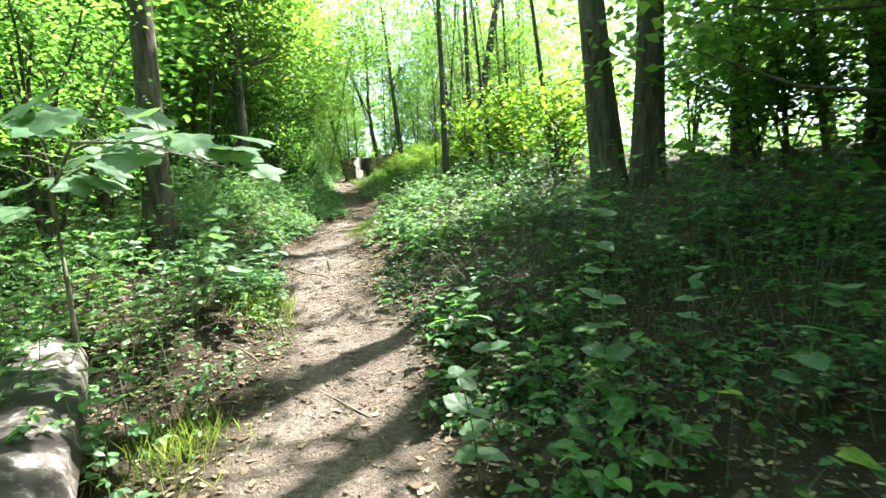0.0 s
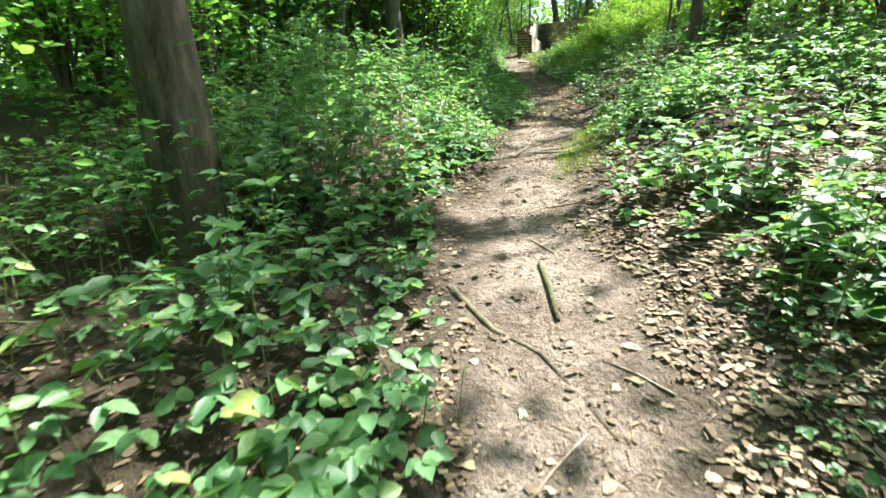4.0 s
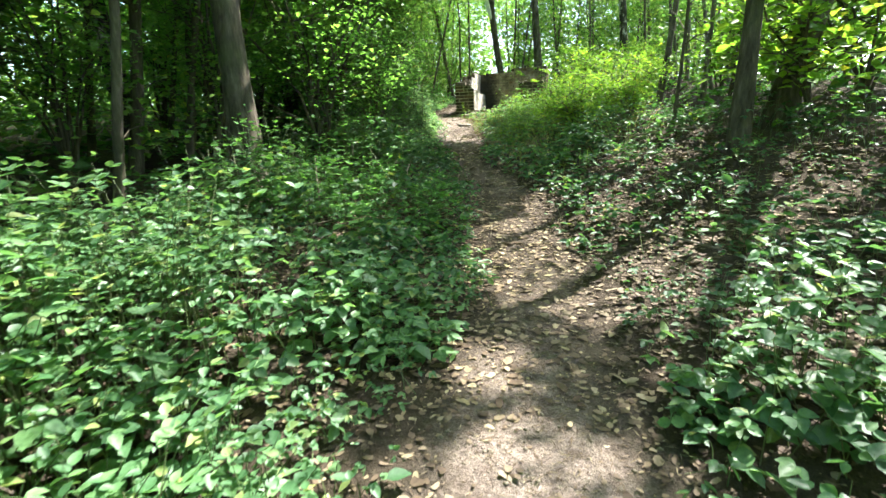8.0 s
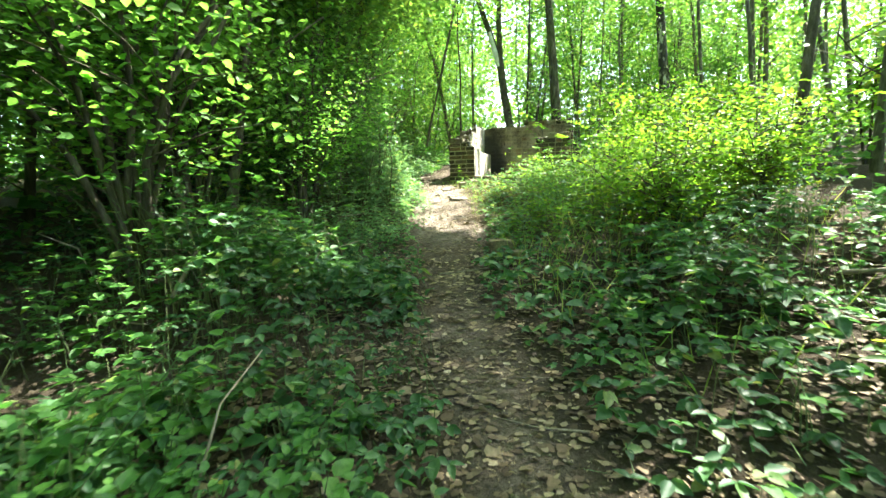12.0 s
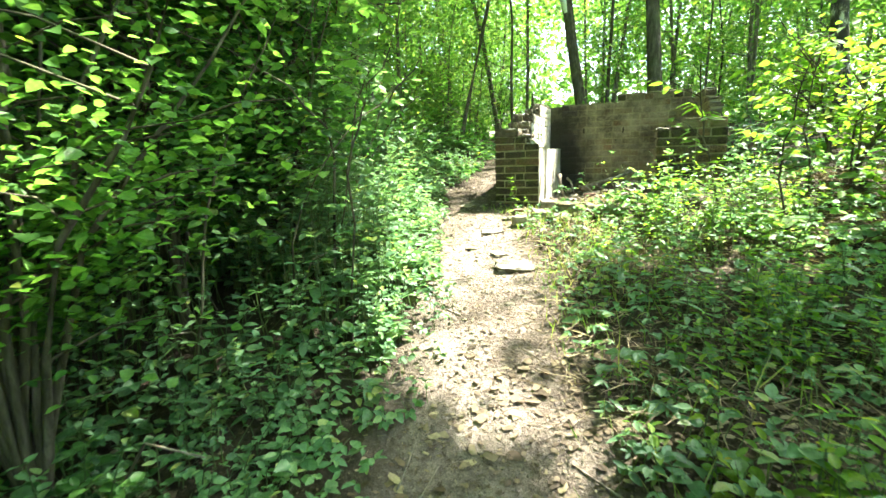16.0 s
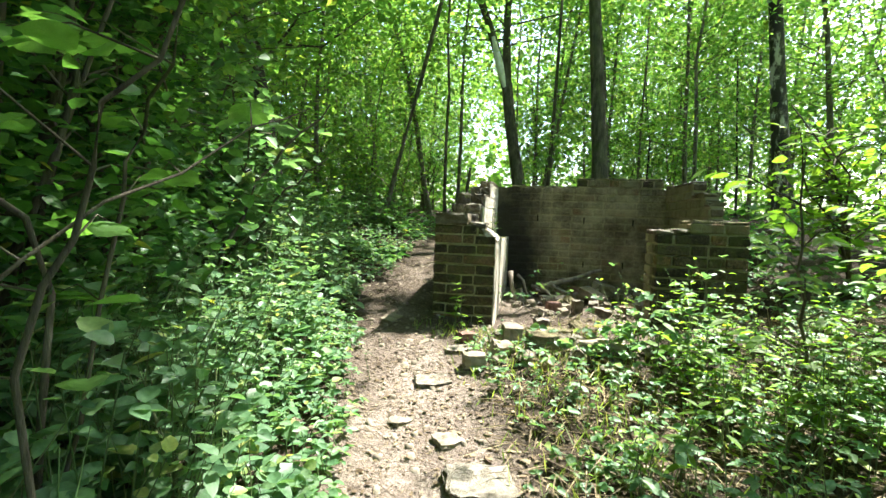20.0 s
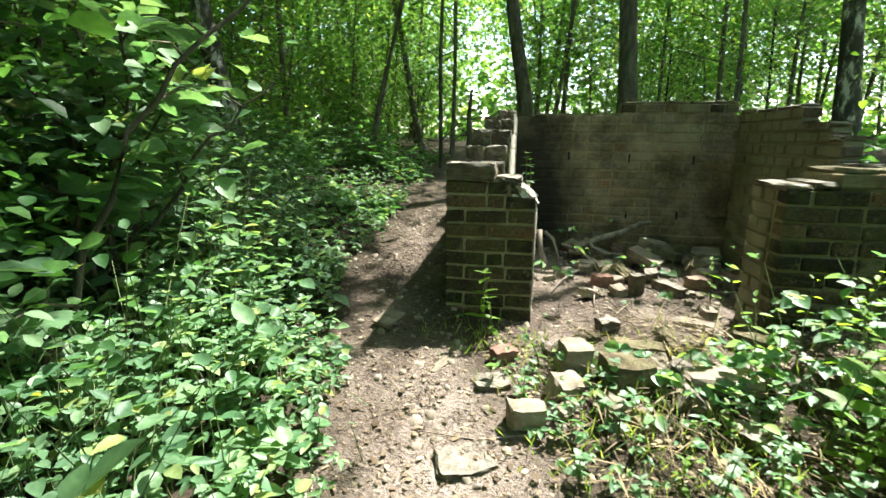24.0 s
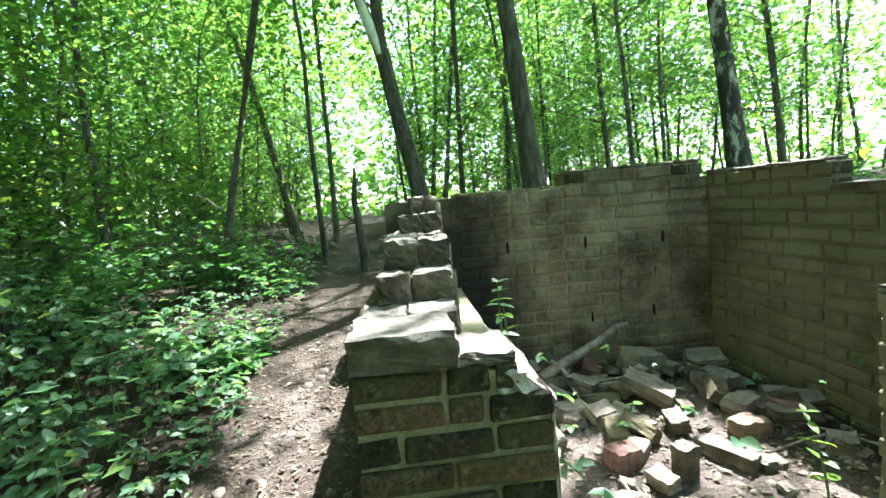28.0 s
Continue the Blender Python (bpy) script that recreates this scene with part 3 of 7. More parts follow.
own_tree(-2.6, -9.4, 9, 0.09, (1.2, 0.8), BARK, "tree spreading over dark undergrowth", 0.35, 2.2, 30, 95)

# trunks added to carry crowns above the view that shade the clearing
for x, y, h, dx, dy in ((6.2, -0.4, 11, -0.7, 0.4), (6.5, -2.1, 10.5, -0.9, 0.2), (6.9, -3.5, 11, -0.7, -0.3), (5.4, 0.9, 11.5, -0.9, 0.3), (4.9, 2.5, 11.5, -0.6, 0.2), (5.7, -1.2, 10.5, -1.0, 1.0), (6.7, 2.2, 11.5, -0.9, -0.3), (6.1, 3.2, 10.5, -0.6, -1.0)):
    own_tree(x, y, h, 0.038, (1.5 * dx, 1.5 * dy), YOUNG_BARK, "slim upright tree added at the edge of the clearing for shade", 0.76, 1.3, 16, 110)
own_tree(4.3, -3.3, 10.5, 0.05, (1.4, 1.5), BARK, "slim tree leaning towards the light of the clearing", 0.8, 0.9, 8, 80)
own_tree(-2.4, -10.6, 8.5, 0.06, (0.9, 1.0), BARK, "tree spreading over dark undergrowth", 0.3, 2.1, 36, 120, 0.12)
own_tree(-3.2, -8.8, 8.5, 0.06, (1.0, 0.4), BARK, "tree spreading over dark undergrowth", 0.25, 2.1, 36, 120, 0.12)
own_tree(-1.9, -8.0, 9, 0.07, (1.6, 1.2), BARK, "tree spreading over dark undergrowth", 0.35, 2.0, 34, 110)
own_tree(-0.9, -5.0, 8, 0.06, (1.0, 1.2), BARK, "tree spreading over dark undergrowth", 0.4, 1.7, 30, 110)

for x, y, h, dx, dy in ((-2.3, -6.2, 10, 1.6, 0.6), (-3.2, -4.2, 10, 1.8, 0.3), (-3.6, -2.2, 10.5, 1.5, 0.6), (5.6, -9.2, 10, -0.6, 0.3), (6.2, -7.4, 11, -0.9, 0.3), (-2.4, -9.2, 10, 1.6, 0.1), (-2.9, -7.7, 10, 2.0, 0.2), (-1.7, -7.4, 9.5, 2.2, 0.6), (-3.4, -6.0, 9.5, 2.4, 0.4), (-4.6, -0.4, 10, 1.5, 0.4),
                        (-4.5, 2.2, 10, 1.2, 0.2)):
    own_tree(x, y, h, 0.042, (dx, dy), BARK, "tall slim tree with its crown high over the path", 0.66, 1.9, 22, 90, 0.19)

for x, y in ((-1.7, -3.6), (-2.3, -2.3), (-2.9, -0.4), (-2.6, -5.6), (-2.0, -7.0)):
    own_tree(x, y, 6.6, 0.045, (0.9, 0.5), BARK, "small dense tree overhanging the dark side of the path", 0.42, 1.7, 30, 110, 0.13)
# more added trees, partly out of view, whose low crowns darken the bank
for x, y in ((9.3, -11.6), (8.5, -12.7), (10.6, -13.4), (11.3, -10.6), (12.2, -12.4), (10.2, -15.4)):
    own_tree(x, y, 8.5, 0.07, (-0.4, 0.2), BARK, "low-branched tree added to shade the bank", 0.2, 2.1, 36, 95)

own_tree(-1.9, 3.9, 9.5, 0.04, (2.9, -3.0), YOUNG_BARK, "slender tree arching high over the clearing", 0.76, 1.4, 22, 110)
own_tree(-3.5, 0.9, 7.5, 0.05, (0.9, 0.1), BARK, "small dense tree overhanging the dark side of the path", 0.4, 1.6, 28, 110, 0.13)

for x, y, dx, dy in ((-0.9, -9.1, 1.2, 0.5),):
    own_tree(x, y, 7.5, 0.045, (dx, dy), BARK, "small dense tree overhanging the dark side of the path", 0.55, 1.5, 30, 150, 0.085)

for x, y, h, dx, dy in ((5.8, 1.8, 9.5, -0.6, 0.3), (3.7, 6.6, 9, -0.5, 0.2), (7.6, 0.4, 10, -0.4, 0.5), (2.2, 8.2, 9.5, 0.5, 0.2), (5.4, 5.0, 9, -0.6, -0.3), (9.5, 3.0, 10, -0.6, 0.0), (-1.2, 7.4, 9, 0.5, 0.3), (-3.4, 4.6, 8, -0.4, 0.2), (-4.6, 3.2, 8.5, 0.4, 0.5), (0.6, 9.6, 9, -0.4, 0.3),
                        (9.6, -18.0, 8, -0.3, 0.3), (11.5, -16.5, 9, 0.0, 0.4)):
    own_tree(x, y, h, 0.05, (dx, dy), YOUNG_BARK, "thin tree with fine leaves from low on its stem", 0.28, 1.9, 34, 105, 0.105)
# trees added behind and beside the view, only for their shade on the bank
for x, y, h in ((8.0, -16.4, 7.5), (7.6, -20.4, 8.5), (5.6, -22.2, 9), (3.0, -22.4, 8.5), (9.8, -17.6, 8.5), (10.6, -20.0, 9), (0.9, -20.6, 8.5)):
    own_tree(x, y, h, 0.07, (0.2, 0.3), BARK, "spreading tree added out of view to shade the foot of the path", 0.34, 2.4, 44, 105, 0.125)
for x, y, h, dx, dy, low in ((5.9, -7.9, 7.0, 0.2, 0.3, 0.4), (6.9, -5.0, 8, -0.3, 0.2, 0.4), (7.4, -2.4, 8.5, -0.4, 0.3, 0.4), (5.0, -3.3, 8, 0.2, 0.3, 0.5), (5.2, 0.4, 9, -0.3, 0.6, 0.45), (7.0, 2.4, 9, -0.3, 0.2, 0.4), (3.4, 5.4, 8.5, 0.4, 0.3, 0.4), (5.2, 7.6, 9, -0.2, 0.3, 0.35)):
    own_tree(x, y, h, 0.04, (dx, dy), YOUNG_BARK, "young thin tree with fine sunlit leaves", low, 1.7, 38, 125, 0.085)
for x, y, dx, dy in ((-2.3, -0.9, 1.0, 0.3), (-1.9, -2.2, 1.1, 0.8), (-2.5, -3.0, 1.4, 0.5)):
    own_tree(x, y, 6.0, 0.03, (dx, dy), BARK, "small dense tree overhanging the dark side of the path", 0.45, 1.3, 34, 120, 0.09)
for x, y, h, r, dx in ((-5.05, 11.4, 12, 0.06, -0.5), (-6.9, 17.0, 13, 0.08, -2.2), (-5.6, 10.6, 9, 0.05, 0.3), (-6.3, 7.4, 10, 0.09, 0.3), (-4.4, 13.6, 12, 0.06, -1.8), (0.75, 7.6, 10, 0.05, 1.6)):
    own_tree(x, y, h, r, (dx, 0.2), YOUNG_BARK, "slim leaning tree in the wood behind the ruin", 0.5, 1.7, 26, 100, 0.1)
for x, y, h, dx, dy in ((-1.5, -3.4, 4.8, 1.2, 0.6), (-1.2, -2.4, 4.6, 0.9, 0.5), (-1.3, -7.5, 6.5, 1.9, 0.8)):
    own_tree(x, y, h, 0.03, (dx, dy), BARK, "bushy young tree leaning over the path", 0.48, 1.2, 36, 125, 0.08)
# two trees added so their crowns keep sun off the undergrowth by the hut
own_tree(0.9, 5.1, 9.5, 0.04, (0.2, -0.2), BARK, "slim tree added behind the ruin for its shade", 0.58, 1.6, 26, 100)
own_tree(-0.9, 4.7, 7.5, 0.035, (-0.3, -0.2), BARK, "slim tree added behind the ruin for its shade", 0.52, 1.5, 26, 100)

# the forked birch behind the hut
fork = tagged(new("birch_tree"), "forked birch with a bare white patch below the fork", "tree")
fk = [tube([(0.0, 0, -0.3), (-0.08, 0.05, 0.9), (-0.3, 0.2, 2.0), (-0.45, 0.35, 3.0)], [0.17, 0.125, 0.115, 0.11], 12, tree_rng, 0.06),
      tube([(-0.43, 0.33, 2.85), (-0.75, 0.4, 3.9), (-1.3, 0.5, 5.4), (-1.9, 0.6, 8)], [0.1, 0.085, 0.07, 0.03], 10, tree_rng, 0.06),
      tube([(-0.43, 0.35, 2.85), (-0.5, 0.45, 4.2), (-0.45, 0.6, 6.2), (-0.5, 0.7, 9)], [0.095, 0.08, 0.06, 0.03], 10, tree_rng, 0.06)]
fl = []
for _ in range(30):
    c = np.array([tree_rng.normal(-1.0, 1.1), tree_rng.normal(0.6, 1.1), tree_rng.uniform(4, 9)])
    fk.append(tube([(-0.5, 0.45, min(c[2] - 0.5, 7.5)), (c + [-0.5, 0.45, c[2] - 0.5]) / 2, c], [0.025, 0.015, 0.005], 5))
    q = c + tree_rng.normal(0, 1, (80, 3)) * [0.5, 0.5, 0.25]
    q = q[open_sky(q + [0.42, 5.9, 1.1], 0.2)]
    fl.append(kites(q, random_ways(tree_rng, len(q)), random_ups(tree_rng, len(q)), 0.11, 0.08))
fm = mesh_of("trunk", *join(fk), BARK)
fm.polygons.foreach_set("use_smooth", np.ones(len(fm.polygons), bool))
child("trunk", fm, fork)
BARE = material("bare_wood", lambda nt, b: nt.links.new(ramp(nt, noise_tex(nt, 9, 4), [(0.3, (0.55, 0.5, 0.42)), (0.6, (0.8, 0.76, 0.68))]), b.inputs["Base Color"]), 0.8, 0.2)
scar = mesh_of("bark_scar", *tube([(-0.47, 0.26, 2.9), (-0.6, 0.27, 3.35), (-0.76, 0.33, 3.95)], [0.04, 0.085, 0.04], 8), BARE)
child("bark_scar", scar, fork, "bare white wood patch")
child("crown", mesh_of("crown", *join(fl), LEAF_TREE), fork)
stand(fork, 0.42, 5.9, 0, 1, 0.05)

# the wood at large: slender curving stems, finer leaves on those near the path
def coppice_data(rng, height, r0, stems, crown_r, clumps, per, leaf):
    """One to three slender curving stems from one stool."""
    wood, lv = [], []
    for s in range(stems):
        a = rng.uniform(0, 6.28)
        lean = rng.uniform(0.3, 1.5)
        (wv, wf), (v, f) = tree_data(rng, height * rng.uniform(0.8, 1.0), r0 * rng.uniform(0.7, 1.1), (lean * math.cos(a), lean * math.sin(a)), rng.uniform(0.12, 0.25), crown_r, clumps // stems, per, leaf, 0.5, 8, kinks=0.8, sprouts=10)
        off = np.array([0.25 * math.cos(a), 0.25 * math.sin(a), 0]) * (stems > 1)
        wood.append((wv + off, wf))
        lv.append((v + off, f))
    return join(wood), join(lv)


NEAR_TREES, FAR_TREES = [], []
for k in range(5):
    h = 8.5 + 1.0 * k
    data = coppice_data(tree_rng, h, 0.022 + 0.007 * k, 1 + (k % 3), 1.6 + 0.1 * k, 34, 92, 0.1)
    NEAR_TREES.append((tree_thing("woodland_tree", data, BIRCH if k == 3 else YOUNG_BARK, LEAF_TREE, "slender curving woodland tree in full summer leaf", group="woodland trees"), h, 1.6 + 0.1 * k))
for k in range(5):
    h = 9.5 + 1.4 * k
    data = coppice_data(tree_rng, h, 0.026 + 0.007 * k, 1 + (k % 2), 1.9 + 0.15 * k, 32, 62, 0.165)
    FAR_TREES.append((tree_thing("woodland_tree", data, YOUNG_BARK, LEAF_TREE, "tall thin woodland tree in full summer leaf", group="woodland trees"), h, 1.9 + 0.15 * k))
placed, used = [(1.75, -14.3), (6.6, -13.6), (-0.2, -8.1), (-3.5, -6.4), (4.5, -7), (5.1, -6.0), (1.85, 4.7), (4.6, 4.7), (-2.5, 2.1), (0.4, 5.9), (-0.3, 4.1)], set()


def plant(kind, x, y, scale=1.0):
    t, h, r = kind
    ob = t if t.name not in used else copy_thing(t, Matrix.Identity(4))
    used.add(t.name)
    stand(ob, x, y, float(tree_rng.uniform(0, 6.28)), scale, 0.1)
    placed.append((x, y))


tries = 0
while len(placed) < 185 and tries < 12000:
    tries += 1
    x, y = float(tree_rng.uniform(-20, 17)), float(tree_rng.uniform(-24, 30))
    d = abs(x - float(path_x(y)))
    if tries < 260:
        x, y = float(tree_rng.uniform(-9, 9)), float(tree_rng.uniform(3.5, 15))
        d = abs(x - float(path_x(y)))
    if (x > 2.0 and y > 3 and tree_rng.random() < 0.42) or (x > 8.5 and y < 26 and tree_rng.random() < (0.72 if y < 5 else 0.35)) or (x > 4.2 and -12 < y < 3 and tree_rng.random() < 0.7):
        continue
    if d < (1.2 if y > 4 else 4.0 if y < -15.5 else 2.4) or (-13 < y < 2 and -4.2 < x - float(path_x(y)) < 0) or (-1.5 < x < 3.8 and -4.5 < y < 3.2):
        continue
    if min(math.hypot(x - a, y - b) for a, b in placed) < 1.15:
        continue
    near = d < 6.5 and -19 < y < 13
    kinds = NEAR_TREES if near else FAR_TREES
    kind = kinds[int(tree_rng.integers(5))]
    if shades(x, y, kind[1] * 0.2, kind[1], kind[2] * 0.75):
        continue
    if near and sum(1 for a, b in placed if abs(a - float(path_x(b))) < 6.5 and -19 < b < 13) > 58:
        continue
    plant(kind, x, y, float(tree_rng.uniform(0.8, 1.15)))

for k in range(400):
    x, y = float(tree_rng.uniform(2.5, 13)), float(tree_rng.uniform(7.5, 17))
    if len(placed) < 197 and min(math.hypot(x - a, y - b) for a, b in placed) > 1.5:
        plant(NEAR_TREES[k % 5], x, y, float(tree_rng.uniform(0.85, 1.15)))

# far edge of the wood, where single trees can no longer be told apart
n = 110000
a = tree_rng.uniform(0, 2 * np.pi, n)
r = tree_rng.uniform(22, 44, n)
fx, fy = r * np.sin(a) + 1, r * np.cos(a) - 5
keep = ~((a > 0.25) & (a < 1.35) & (tree_rng.random(n) < 0.45))
up = 17 * tree_rng.random(n) ** 1.5
z = ground_z(fx, fy) + up
keep &= (lattice(fx * 0.35, fy * 0.35, 21) + lattice(a * 12, z * 0.4, 23) > -0.6) | (up < 2.5)
fx, fy, z = fx[keep], fy[keep], z[keep]
size = tree_rng.uniform(0.25, 0.6, len(fx))
far = mesh_of("far_woods", *kites(np.stack([fx, fy, z], 1), random_ways(tree_rng, len(fx)), random_ways(tree_rng, len(fx), 1.0), size, size * 0.75), LEAF_TREE)
tagged(new("far_woods", far), "distant mass of sunlit summer foliage", "woods", kind="stuff")


# ---- shrubs ----
def shrub_data(rng, height, reach, stems=9, leaf=0.075, per=330, near=True, round_leaf=0.8, spread=0.2, bare=0.15):
    wood, lv = [], []
    for _ in range(stems):
        a, lean = rng.uniform(0, 2 * np.pi), reach * rng.uniform(0.15, 1.0)
        h = height * rng.uniform(0.65, 1.0)
        u = np.linspace(0, 1, 7)
        pts = np.stack([np.cos(a) * lean * u ** 1.5, np.sin(a) * lean * u ** 1.5, h * (u - 0.18 * u * u * lean / reach) - 0.05], 1) + rng.normal(0, 0.03 * height, (7, 3)) * u[:, None]
        wood.append(tube(pts, 0.016 * (height / 3) * (1.15 - u) + 0.003, 6))
        for _ in range(7):
            s = rng.uniform(0.3, 1)
            foot = np.array([np.interp(s, u, pts[:, c]) for c in range(3)])
            b = rng.uniform(0, 2 * np.pi)
            tip = foot + np.array([np.cos(b), np.sin(b), 0.25]) * reach * rng.uniform(0.25, 0.6)
            wood.append(tube([foot, (foot + tip) / 2 + [0, 0, 0.05], tip], [0.007, 0.005, 0.002], 4))
            c = max(4, int(per / 8))
            v = rng.random(c)[:, None] ** 0.7
            p = foot * (1 - v) + tip * v + rng.normal(0, 1, (c, 3)) * [spread, spread, spread * 0.6]
            sz = leaf * rng.uniform(0.6, 1.35, c)
            lv.append((blades if near else kites)(p, random_ways(rng, c, 0.35), random_ups(rng, c, 0.55), sz, sz * round_leaf))
    lv, lf = join(lv)
    lv[:, 2] = np.maximum(lv[:, 2], 0.03)
    return join(wood), (lv, lf)


def shrub_thing(name, data, mat, label, group=""):
    (wv, wf), (lv, lf) = data
    root = tagged(new(name), label, "shrub", group)
    child("branchwork", mesh_of("branchwork", wv, wf, BARK), root)
    child("foliage", mesh_of("foliage", lv, lf, mat), root)
    return root


shrub_rng = np.random.default_rng(17)
HAZEL = [shrub_thing("hazel_shrub", shrub_data(shrub_rng, 3.4 + 0.5 * k, 1.5, 11, 0.056, 440), LEAF_HAZEL, "dense leafy hazel shrub beside the path", "shrubs by the path") for k in range(3)]
FAR_SHRUB = [shrub_thing("understorey_shrub", shrub_data(shrub_rng, 3.0 + 1.0 * k, 1.7, 9, 0.12, 300, False, 0.75, 0.36), LEAF_HAZEL, "leafy understorey shrub in the wood", "understorey shrubs") for k in range(3)]
first = {}


def set_shrub(kinds, k, x, y, turn, scale):
    t = kinds[k % len(kinds)]
    ob = t if t.name not in first else copy_thing(t, Matrix.Identity(4))
    first[t.name] = True
    return stand(ob, x, y, turn, scale, 0.03)


for n, (x, y, s) in enumerate([(-0.45, -4.3, 0.75), (-0.4, -6.3, 1.05), (-1.2, -3.4, 0.9), (-1.75, -1.9, 0.95), (-2.4, -5.0, 1.1), (-1.4, -7.0, 0.8), (-2.2, -8.4, 0.8), (-1.0, -5.2, 1.0),
                               (-2.3, -0.6, 0.85), (-3.3, 0.2, 0.55), (-2.9, -2.9, 1.1), (0.3, -13.2, 0.75), (-1.8, -12.6, 0.9), (-2.5, -9.9, 1.0), (1.6, -15.4, 0.75), (0.7, -17.2, 1.0),
                               (9.3, -14.2, 0.6), (-3.9, 2.7, 0.7), (-4.9, 4.4, 0.8), (-5.8, 6.4, 0.9), (-2.4, 9.0, 0.7), (-6.4, 2.2, 0.9), (-3.4, 7.0, 0.5)]):
    set_shrub(HAZEL, n, x, y, float(shrub_rng.uniform(0, 6.28)), s)
THICKET = shrub_thing("hazel_shrub", shrub_data(shrub_rng, 3.0, 0.6, 12, 0.058, 400, True, 0.75, 0.22), LEAF_SHRUB, "tall dark hazel shrub crowding the path", "shrubs by the path")
stand(THICKET, -0.8, -2.5, 0.5, 0.95, 0.03)
for x, y, s in ((-1.15, -1.75, 0.9), (-0.85, -3.35, 1.0), (-0.75, -4.1, 0.85), (-1.7, -1.3, 0.75)):
    stand(copy_thing(THICKET, Matrix.Identity(4)), x, y, float(shrub_rng.uniform(0, 6.28)), s, 0.03)
spots = []
while len(spots) < 54:
    x, y = float(shrub_rng.uniform(-15, 12)), float(shrub_rng.uniform(-20, 24))
    if abs(x - float(path_x(y))) < 3.2 or (-2 < x < 5 and -4.5 < y < 5.5) or min((math.hypot(x - a, y - b) for a, b in spots), default=9) < 1.8:
        continue
    if x > 0.3 and 3 < y < 16 or x > 1.0 and -10 < y < 24 and shrub_rng.random() < 0.75 or shades(x, y, 0.5, 4, 1.6):
        continue
    spots.append((x, y))
    set_shrub(FAR_SHRUB, len(spots), x, y, float(shrub_rng.uniform(0, 6.28)), float(shrub_rng.uniform(0.7, 1.25)))
for x, y, s in ((8.3, -13.4, 0.5), (10.8, -14.6, 0.6), (8.9, -15.6, 0.5), (10.2, -16.6, 0.8), (12.6, -16.0, 1.0), (11.4, -18.4, 0.9), (8.6, -19.3, 0.7), (6.8, -22.0, 0.9), (3.0, -21.5, 0.9), (9.2, -22.0, 1.0), (0.4, -20.4, 0.9)):
    set_shrub(FAR_SHRUB, len(spots) + int(10 * x), x, y, float(shrub_rng.uniform(0, 6.28)), s)
bright = shrub_thing("bright_shrub", shrub_data(shrub_rng, 1.45, 0.85, 13, 0.055, 330, True, 0.6, 0.17), LEAF_BRIGHT, "rounded sunlit yellow-green shrub beside the path", "bright shrubs")
stand(bright, 3.0, -4.75, 0.3, 0.72, 0.03)
for x, y, s in ((3.75, -4.4, 0.75), (2.75, -3.9, 0.6), (3.4, -3.5, 0.8), (3.9, -2.6, 0.85), (3.6, -1.3, 0.85), (4.4, -0.2, 0.9)):
    stand(copy_thing(bright, Matrix.Identity(4)), x, y, float(shrub_rng.uniform(0, 6.28)), s, 0.03)
young = shrub_thing("young_shrub", shrub_data(shrub_rng, 1.75, 0.75, 6, 0.08, 130, True, 0.7, 0.16), LEAF_BRIGHT, "airy young shrub with thin dark stems and lime leaves", "young shrubs")
stand(young, 2.9, -1.6, 1.0, 0.7, 0.02)
for x, y, s in ((3.2, -2.2, 0.9), (3.0, -0.5, 0.8), (3.2, 0.6, 0.95)):
    stand(copy_thing(young, Matrix.Identity(4)), x, y, float(shrub_rng.uniform(0, 6.28)), s, 0.02)


broad = shrub_thing("broadleaf_shrub", shrub_data(shrub_rng, 2.5, 0.5, 8, 0.115, 130, True, 0.72, 0.16), LEAF_HERB, "leafy shrub with broad pale green leaves beside the path", "broadleaf shrubs")
stand(broad, -1.3, -0.85, 0.4, 0.85, 0.03)
for x, y, s in ((-1.85, -1.3, 0.85),):
    stand(copy_thing(broad, Matrix.Identity(4)), x, y, float(shrub_rng.uniform(0, 6.28)), s, 0.03)


for x, y, s in ((5.3, -6.4, 1.4), (6.1, -5.6, 1.6), (5.2, -3.9, 1.3), (6.5, -7.6, 1.6), (6.0, -9.4, 1.4), (7.1, -8.6, 1.7), (6.8, -4.2, 1.6), (5.6, -1.9, 1.4), (6.6, -11.0, 1.4), (7.4, -6.2, 1.8)):
    stand(copy_thing(young, Matrix.Identity(4)), x, y, float(shrub_rng.uniform(0, 6.28)), s, 0.02)


# ---- ground cover ----
GAPS = [(2.05, -12.45, 0.3), (1.55, -12.5, 0.28), (1.7, -12.05, 0.42), (3.5, -16.25, 0.3), (3.95, -17.5, 0.3), (0.55, -4.8, 0.22), (3.75, -14.2, 0.4), (4.0, -13.7, 0.3)]


